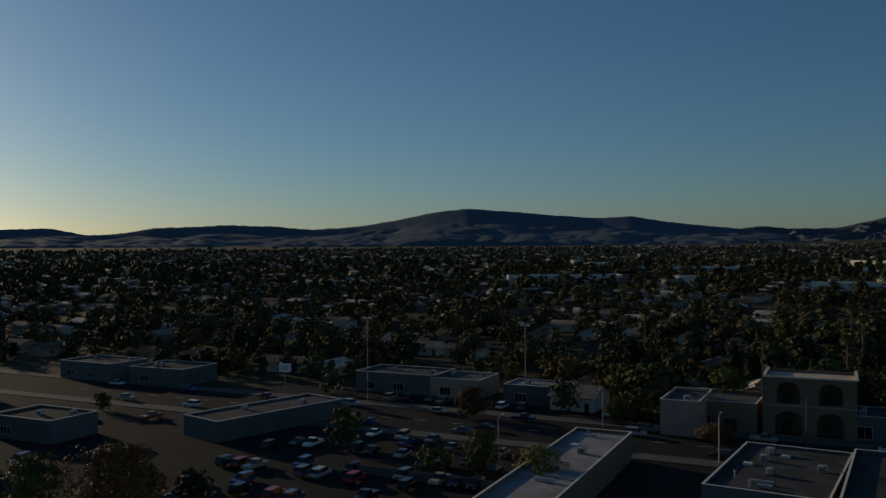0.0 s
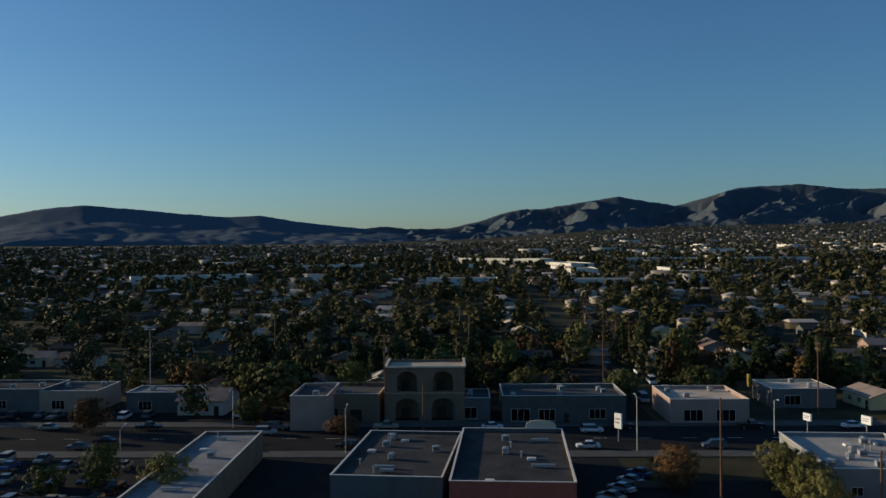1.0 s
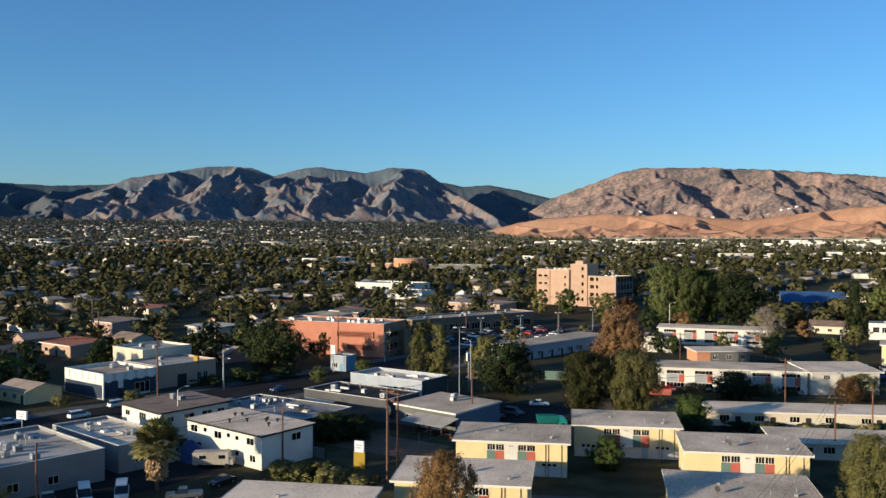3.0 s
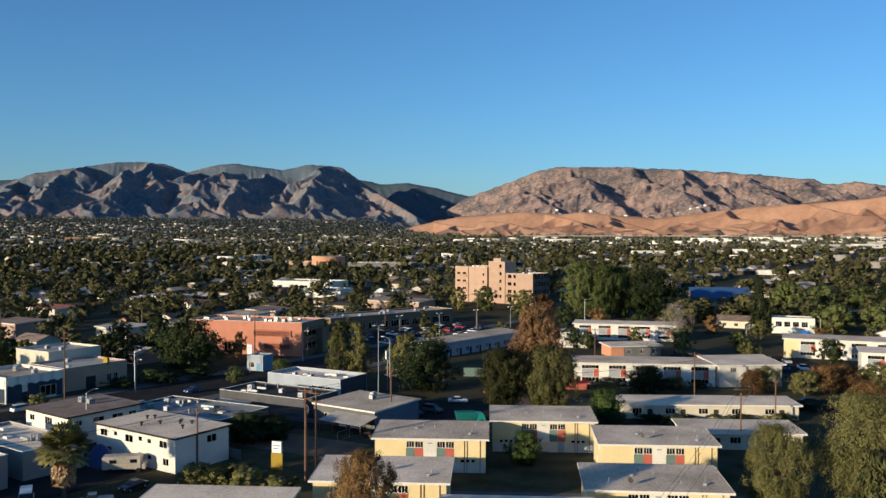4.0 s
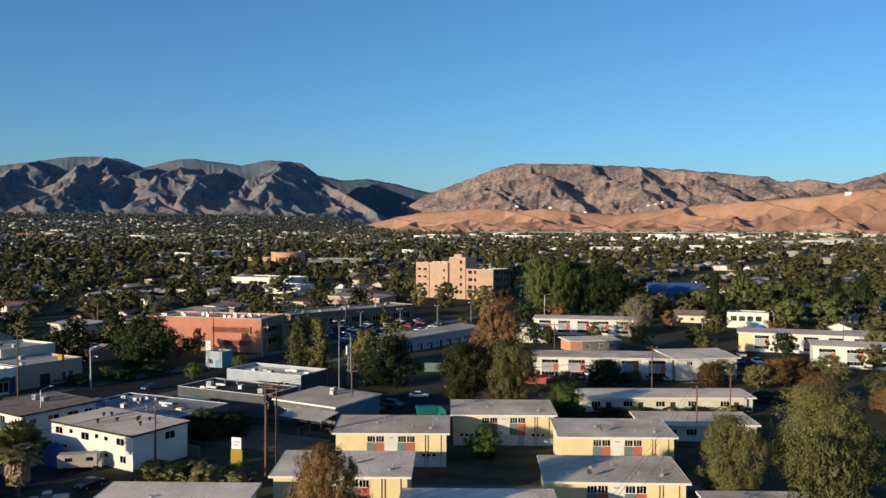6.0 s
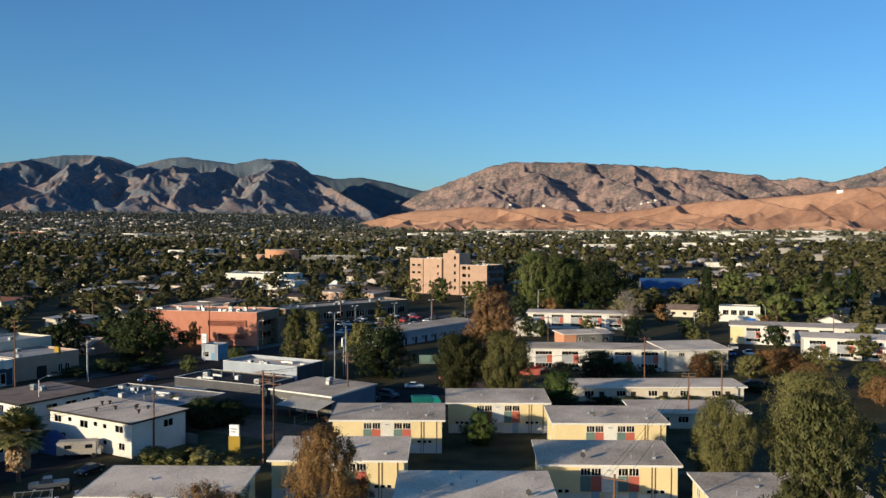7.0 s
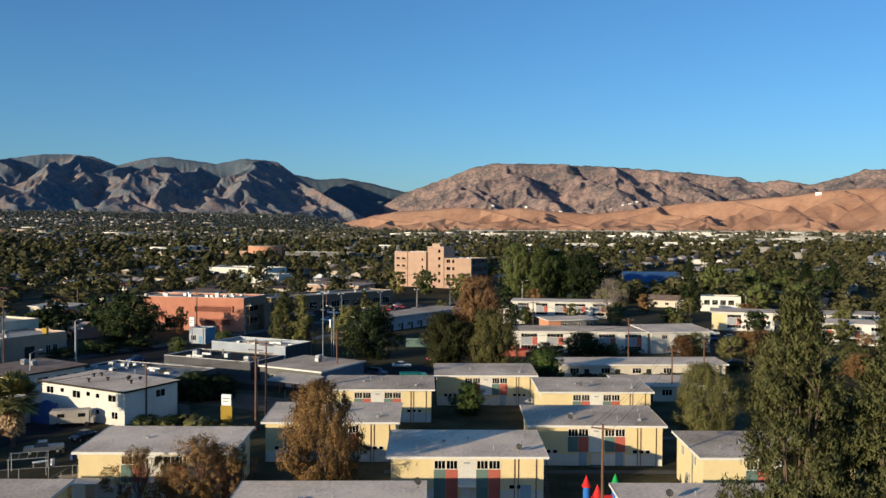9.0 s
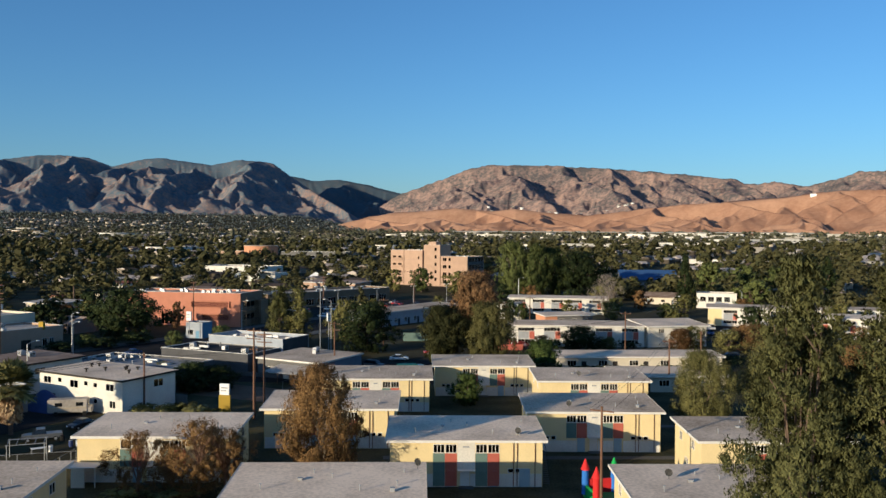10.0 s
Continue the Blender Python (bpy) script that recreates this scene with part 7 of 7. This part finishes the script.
for x, y, h, a in ((-124.3, 108.5, 10, 150), (-120.9, 141.7, 7, -30), (-91.3, 210.5, 9.8, -30), (-89.2, 206.1, 8, -30), (-184.4, 47.7, 8, -30), (-26.8, 213.9, 13, 150), (-78, 158, 9, 60), (-150, 60, 8.5, 150), (-60, 262, 9, -30), (10, 270, 9, 150), (-150, 20, 9, 150)):
    street_lamp(x, y, h, a)
mast_lamp(-28.6, 206.2, 17.2, 30)
for x, y in ((-22, 330), (-8, 346), (6, 362), (-36, 318), (20, 345)):
    mast_lamp(x, y, 9, 47)
for x, y, h, a in ((86, 300, 8, 0), (122, 330, 8, 90), (-60, 420, 9, 0), (40, 390, 10, 0)):
    street_lamp(x, y, h, a)
pole_sign(-36.4, 139.9, -12, 4.8, 1.75, 1.9, lower="sign_yellow", label="white sign box above a yellow board")
pole_sign(-132.3, 110.7, 10, 5.6, 1.8, 3.0)
pole_sign(-232.1, -26.6, 80, 8.5, 3.2, 2.2)
pole_sign(-110, 138, -10, 6.6, 2.0, 1.4)
pole_sign(-104, 147, -10, 6.2, 2.4, 1.6)
pole_sign(-70, 239, -20, 8, 1.6, 2.6)
pole_sign(-27.5, 215, 60, 10, 1.4, 2.2, label="white banner sign on a lamp post")
sign = thing("roof_sign", at(-101.5, 216.5, -30, 5.9), "bright yellow sign box on a shop's roof edge", "sign")
part("box", boxes((-0.9, 0.9, -0.3, 0.3, -0.6, 1.4)), "sign_yellow", sign)
sign = thing("wall_sign", at(-153.0, 170.6, -30, 2.6), "tall yellow sign at a shop's corner", "sign")
part("box", boxes((-1.6, -0.2, -0.3, 0.3, 0, 3.2)), "sign_yellow", sign)


def dish(x, y, z, ang):
    root = thing("satellite_dish", at(x, y, ang, z), "small dark grey satellite dish on a flat roof", "satellite dish", "satellite dishes")
    part("mast", rods(((0, 0, 0), (0, 0, 0.7), 0.03)), "roof_dark", root)
    bm = bmesh.new()
    rings = [[bm.verts.new((r * math.cos(a * 0.5236), -0.05 - 0.5 * (0.16 - r * r) * -1, 0.75 + r * math.sin(a * 0.5236))) for a in range(12)] for r in (0.05, 0.2, 0.4)]
    for q, p in zip(rings, rings[1:]):
        for i in range(12):
            bm.faces.new((q[i], q[(i + 1) % 12], p[(i + 1) % 12], p[i]))
    bm.faces.new(rings[0][::-1])
    part("reflector", bm, "roof_dark", root)
    part("feed_arm", rods(((0, -0.05, 0.45), (0, -0.45, 0.7), 0.02)), "roof_dark", root)


for x, y, fy in ((9, 98, 1), (18, 115, 1), (-3, 82.5, 9), (22, 79, 6), (24, 141, 2), (-16, 119, 4)):
    dish(x, y, 5.5 + 0.22 + 0.45 * fy / 11, -30)


def bouncy_castle(x, y):
    """An inflatable with four corner turrets and pointed caps."""
    root = thing("bouncy_castle", at(x, y, 10), "inflatable bouncy castle in red, green and blue", "bouncy castle")
    bm = boxes((-2.0, 2.0, -2.0, 2.0, 0.02, 0.6))
    bmesh.ops.bevel(bm, geom=bm.edges[:], offset=0.2, segments=3, affect="EDGES")
    part("base", bm, "inflate_green", root)
    for i, (sx, sy) in enumerate(((-1.75, -1.75), (1.75, -1.75), (1.75, 1.75), (-1.75, 1.75))):
        tower = part("turret", rods(((sx, sy, 0.5), (sx, sy, 3.3), 0.42, 0.38, 14)), ("inflate_red", "inflate_blue", "inflate_blue", "inflate_blue")[i], root)
        part("cap", rods(((sx, sy, 3.3), (sx, sy, 4.6), 0.55, 0.03, 14)), ("inflate_red", "inflate_green", "inflate_green", "inflate_red")[i], tower)
    part("wall", boxes((-1.4, 1.4, 1.6, 1.85, 0.6, 2.2)), "inflate_red", root)
    part("wall", boxes((-1.9, -1.65, -1.3, 1.3, 0.6, 1.6)), "inflate_green", root)
    part("wall", boxes((1.65, 1.9, -1.3, 1.3, 0.6, 1.6)), "inflate_blue", root)


for n, c in (("red", (0.55, 0.03, 0.03)), ("green", (0.03, 0.35, 0.08)), ("blue", (0.04, 0.16, 0.5))):
    M["inflate_" + n] = material("inflate_" + n, c, 0.45, 0.1, 2, 0.05)
bouncy_castle(18.2, 91.0)


def fence(x, y, ang, length, h=1.8, mat="steel_grey", label="grey chain-link yard fence with round posts"):
    root = thing("fence", at(x, y, ang, gz(x, y)), label, "fence", "yard fences")
    n = max(2, int(length / 3))
    for i in range(n + 1):
        part("post", rods(((length * i / n, 0, -0.2), (length * i / n, 0, h), 0.04, 0.04, 6)), mat, root)
    part("top_rail", rods(((0, 0, h - 0.04), (length, 0, h - 0.04), 0.025, 0.025, 5)), mat, root)
    part("low_rail", rods(((0, 0, 0.15), (length, 0, 0.15), 0.025, 0.025, 5)), mat, root)
    return root


def block_wall(x, y, ang, length, h=1.6, mat="grey_stucco", label="low grey block wall round a yard"):
    ob = link_mesh("yard_wall", boxes((0, length, -0.1, 0.1, -0.3, h)), mat)
    ob.matrix_basis = at(x, y, ang, gz(x, y))
    return tagged(ob, label, "wall", "yard walls")


fence(-58, 104, 15, 14), fence(-60, 98, -10, 12), fence(-48, 112, 90, 14), fence(-49, 94, 88, 16)
fence(24, 222, -2, 46, 1.2), fence(-30, 160, 60, 14), fence(60, 234, 0, 30, 2.0)
block_wall(-50, 180, -20, 22, 0.9, "concrete"), block_wall(-92, 76, -30, 22, 1.6), block_wall(-62, 155, -28, 20, 1.8)
block_wall(-9, 237, 0, 8, 2.4, "green_panel", "green corrugated yard fence"), block_wall(-106, 92, 60, 8, 1.1), block_wall(15, 219, -3, 8, 1.5, "red_panel", "low red painted yard wall"), block_wall(-150, -5, 60, 40, 1.6)
# houses on the terrace above the foothills, and a white one on their crest
hill = random.Random(77)
spots_hill = []
for i in range(120):
    a = hill.choice((hill.uniform(-12.5, -2.5), hill.uniform(-9, -5), hill.uniform(-13.5, -9)))
    k = hill.uniform(0.05, 0.16) if hill.random() < 0.7 else hill.uniform(0.16, 0.3)
    spots_hill.append((a, k))
WV, WF = [], []
for a, k in spots_hill:
    z, d = slope_z("mountain_east", a, k)
    L, D, H = hill.uniform(4, 8), hill.uniform(4, 6), hill.uniform(2, 3.5)
    cx, cy = -math.sin(radians(a)) * d, math.cos(radians(a)) * d
    n = len(WV)
    WV += [(cx + p, cy + q, z + r) for r in (-6, H) for p, q in ((-L, -D), (L, -D), (L, D), (-L, D))]
    WF += [(n, n + 1, n + 5, n + 4), (n + 1, n + 2, n + 6, n + 5), (n + 2, n + 3, n + 7, n + 6), (n + 3, n, n + 4, n + 7), (n + 4, n + 5, n + 6, n + 7)]
sheet("hillside_houses", WV, WF, "white_far", "pale houses scattered along a hillside terrace", "houses", "stuff")
z, d = slope_z("foothills", -24.4, 0.97)
tank = tagged(link_mesh("hilltop_house", boxes((-9, 9, -5, 5, -8, 5)), "sign_white"), "small white flat house on the hill crest", "house")
tank.matrix_basis = at(math.sin(radians(24.4)) * d, math.cos(radians(24.4)) * d, -20, z)
flat_building("school_block", "long low terracotta school block far out", "school", -930, 1790, 26, 110, 30, 8, "orange_stucco", "roof_tile", 0.5, row_windows(8, 13, 4, 3, 5, 2, 2))
# pale freeway viaduct below the foothills
free = thing("freeway", at(60, 2190, -6, gz(60, 2190)), "long pale concrete freeway viaduct below the hills", "freeway", "", "structure")
part("deck", boxes((0, 900, 0, 16, 9.5, 12.0)), "grey_pale", free)
for i in range(23):
    part("pier", boxes((20 + i * 38, 23 + i * 38, 5, 11, -8, 9.5)), "concrete", free)


def playground(x, y):
    """A blue climbing frame with a yellow slide."""
    root = thing("playground", at(x, y, 20), "blue climbing frame with yellow slide in a yard", "playground")
    for sx in (-1.2, 1.2):
        for sy in (-1.2, 1.2):
            part("post", rods(((sx, sy, -0.2), (sx, sy, 3.2), 0.09)), "inflate_blue", root)
    part("deck", boxes((-1.2, 1.2, -1.2, 1.2, 1.4, 1.55)), "steel_grey", root)
    part("roof", prism([(-1.5, 3.2), (0, 4.2), (1.5, 3.2), (1.5, 3.1), (-1.5, 3.1)], 3.0), "inflate_blue", root)
    part("slide", prism([(1.2, 1.55), (4.2, 0.25), (4.8, 0.25), (4.8, 0.15), (4.2, 0.12), (1.2, 1.40)], 0.9), "sign_yellow", root)


playground(114, 322)
playground(118, 312)


def porch(x, y, ang):
    root = thing("porch", at(x, y, ang), "small cream entrance porch with flat canopy", "porch")
    part("wall", boxes((0, 1.6, 0, 0.15, 0, 2.4)), "cream_stucco", root)
    part("side_wall", boxes((0, 0.15, 0.15, 2.0, 0, 2.4)), "yellow_stucco", root)
    part("canopy", boxes((-0.3, 3.0, -0.3, 2.05, 2.4, 2.55)), "trim_white", root)
    part("post", rods(((2.8, 0.1, 0), (2.8, 0.1, 2.4), 0.06)), "trim_white", root)


porch(-44.2, 96.2, -0.5)
carport = thing("carport_frame", at(-57, 107, 20), "bare pale metal carport frame in a yard", "carport")
for cx in (0, 4.5):
    for cy in (0, 3.5):
        part("post", rods(((cx, cy, -0.1), (cx, cy, 2.3), 0.05)), "steel", carport)
for cy in (0, 3.5):
    part("beam", boxes((-0.2, 4.7, cy - 0.05, cy + 0.05, 2.3, 2.4)), "steel", carport)
for i in range(5):
    part("purlin", boxes((i * 1.1, i * 1.1 + 0.06, -0.2, 3.7, 2.4, 2.46)), "steel", carport)


def stair(x, y, ang):
    """An outside stair with a landing and rail at a block's end."""
    root = thing("outside_stair", at(x, y, ang), "concrete outside stair with thin steel rail", "stair")
    for i in range(14):
        part("tread", boxes((i * 0.27, i * 0.27 + 0.3, 0, 1.0, i * 0.19, i * 0.19 + 0.06)), "concrete", root)
    part("landing", boxes((3.8, 5.2, 0, 1.0, 2.62, 2.78)), "concrete", root)
    part("rail", rods(((0, 0.05, 0.9), (3.8, 0.05, 3.6), 0.03), ((3.8, 0.05, 3.6), (5.2, 0.05, 3.6), 0.03)), "dark_trim", root)
    for cx in (3.9, 5.1):
        part("post", rods(((cx, 0.5, 0), (cx, 0.5, 2.62), 0.06)), "dark_trim", root)


stair(-25.4, 100, 90)
stair(12.9, 98, 90)


def bin_group(x, y, mats):
    for i, mat in enumerate(mats):
        b = thing("wheeled_bin", at(x + i * 0.75, y, 5 * i), "plastic wheeled bin beside a wall", "bin", "wheeled bins")
        part("body", prism([(0, 0.05), (-0.05, 1.0), (0.62, 1.0), (0.55, 0.05)], 0.55), mat, b)
        part("lid", boxes((-0.08, 0.66, -0.3, 0.3, 1.0, 1.06)), mat, b)


bin_group(-4, 110.5, ("inflate_blue", "steel_grey", "inflate_green"))
bin_group(32, 128.5, ("steel_grey", "inflate_blue"))
skip = thing("skip", at(20.5, 229, -10), "red painted steel waste skip", "skip")
part("body", prism([(0, 0.1), (-0.4, 1.5), (4.4, 1.5), (4.0, 0.1)], 1.9), "red_panel", skip)
part("rim", boxes((-0.45, 4.45, -1.0, 1.0, 1.5, 1.58)), "dark_trim", skip)


def pallet_stack(x, y, ang, n):
    root = thing("pallet_stack", at(x, y, ang), "stack of weathered wooden pallets in a yard", "pallets", "yard clutter")
    for k in range(n):
        z = k * 0.15
        part("pallet", boxes(*[(0, 1.2, 0.16 * i, 0.16 * i + 0.1, z + 0.11, z + 0.135) for i in range(7)], *[(a, a + 0.1, 0, 1.06, z + 0.01, z + 0.11) for a in (0, 0.55, 1.1)]), "pole_wood", root)


def tyre_stack(x, y, n):
    root = thing("tyre_stack", at(x, y, 0), "stack of old black car tyres in a yard", "tyres", "yard clutter")
    for k in range(n):
        bm = bmesh.new()
        rings = [[bm.verts.new((r * math.cos(a * 0.449), r * math.sin(a * 0.449), z + k * 0.2)) for a in range(14)] for r, z in ((0.19, 0.02), (0.33, 0.0), (0.33, 0.19), (0.19, 0.17))]
        for q, p in zip(rings, rings[1:] + rings[:1]):
            for i in range(14):
                bm.faces.new((q[i], q[(i + 1) % 14], p[(i + 1) % 14], p[i]))
        bmesh.ops.recalc_face_normals(bm, faces=bm.faces[:])
        part("tyre", bm, "tyre", root)


def timber_pile(x, y, ang, seed):
    rng = random.Random(seed)
    root = thing("timber_pile", at(x, y, ang), "loose pile of pale scrap timber in a yard", "timber pile", "yard clutter")
    for k in range(9):
        y0, z0 = rng.uniform(0, 1.2), 0.02 + 0.09 * (k // 3)
        part("plank", boxes((rng.uniform(0, 0.5), rng.uniform(2.6, 3.6), y0, y0 + 0.2, z0, z0 + 0.06)), "bark_pale", root)


def lean_to(x, y, ang, L, D):
    """An open shed with a sloping corrugated roof on posts."""
    root = thing("lean_to", at(x, y, ang), "open lean-to with pale corrugated sheet roof", "shed")
    bm = bmesh.new()
    n = int(L / 0.35)
    rows = [[bm.verts.new((L * i / n, yy, 2.3 + 0.9 * yy / D + (0.05 if i % 2 else 0) + dz)) for i in range(n + 1)] for yy, dz in ((0, 0), (D, 0), (D, -0.04), (0, -0.04))]
    for q, p in zip(rows, rows[1:] + rows[:1]):
        for i in range(n):
            bm.faces.new((q[i], q[i + 1], p[i + 1], p[i]))
    bmesh.ops.recalc_face_normals(bm, faces=bm.faces[:])
    part("sheet_roof", bm, "roof_white", root)
    for i in range(4):
        part("post", rods(((L * (0.02 + 0.32 * i), 0.15, -0.2), (L * (0.02 + 0.32 * i), 0.15, 2.3), 0.07)), "pole_wood", root)
        part("post", rods(((L * (0.02 + 0.32 * i), D - 0.15, -0.2), (L * (0.02 + 0.32 * i), D - 0.15, 3.12), 0.07)), "pole_wood", root)


lean_to(-35.5, 168.5, -31, 11, 5.5)
lean_to(-62.5, 180.5, -26, 9, 4.5)
for x, y, a, n in ((-25.5, 163.5, 12, 6), (-24.0, 162.6, 40, 4), (-53.5, 160.5, -20, 5), (-58.0, 121.5, 30, 4), (3.5, 190.5, 5, 5)):
    pallet_stack(x, y, a, n)
for x, y, n in ((-27.4, 165.2, 4), (-27.0, 166.1, 3), (-55.0, 119.4, 4), (5.4, 188.0, 3), (-18.4, 171.0, 4)):
    tyre_stack(x, y, n)
timber_pile(-46.0, 168.0, -25, 1)
timber_pile(-13.0, 172.0, 15, 2)
timber_pile(-50.5, 106.5, 20, 3)
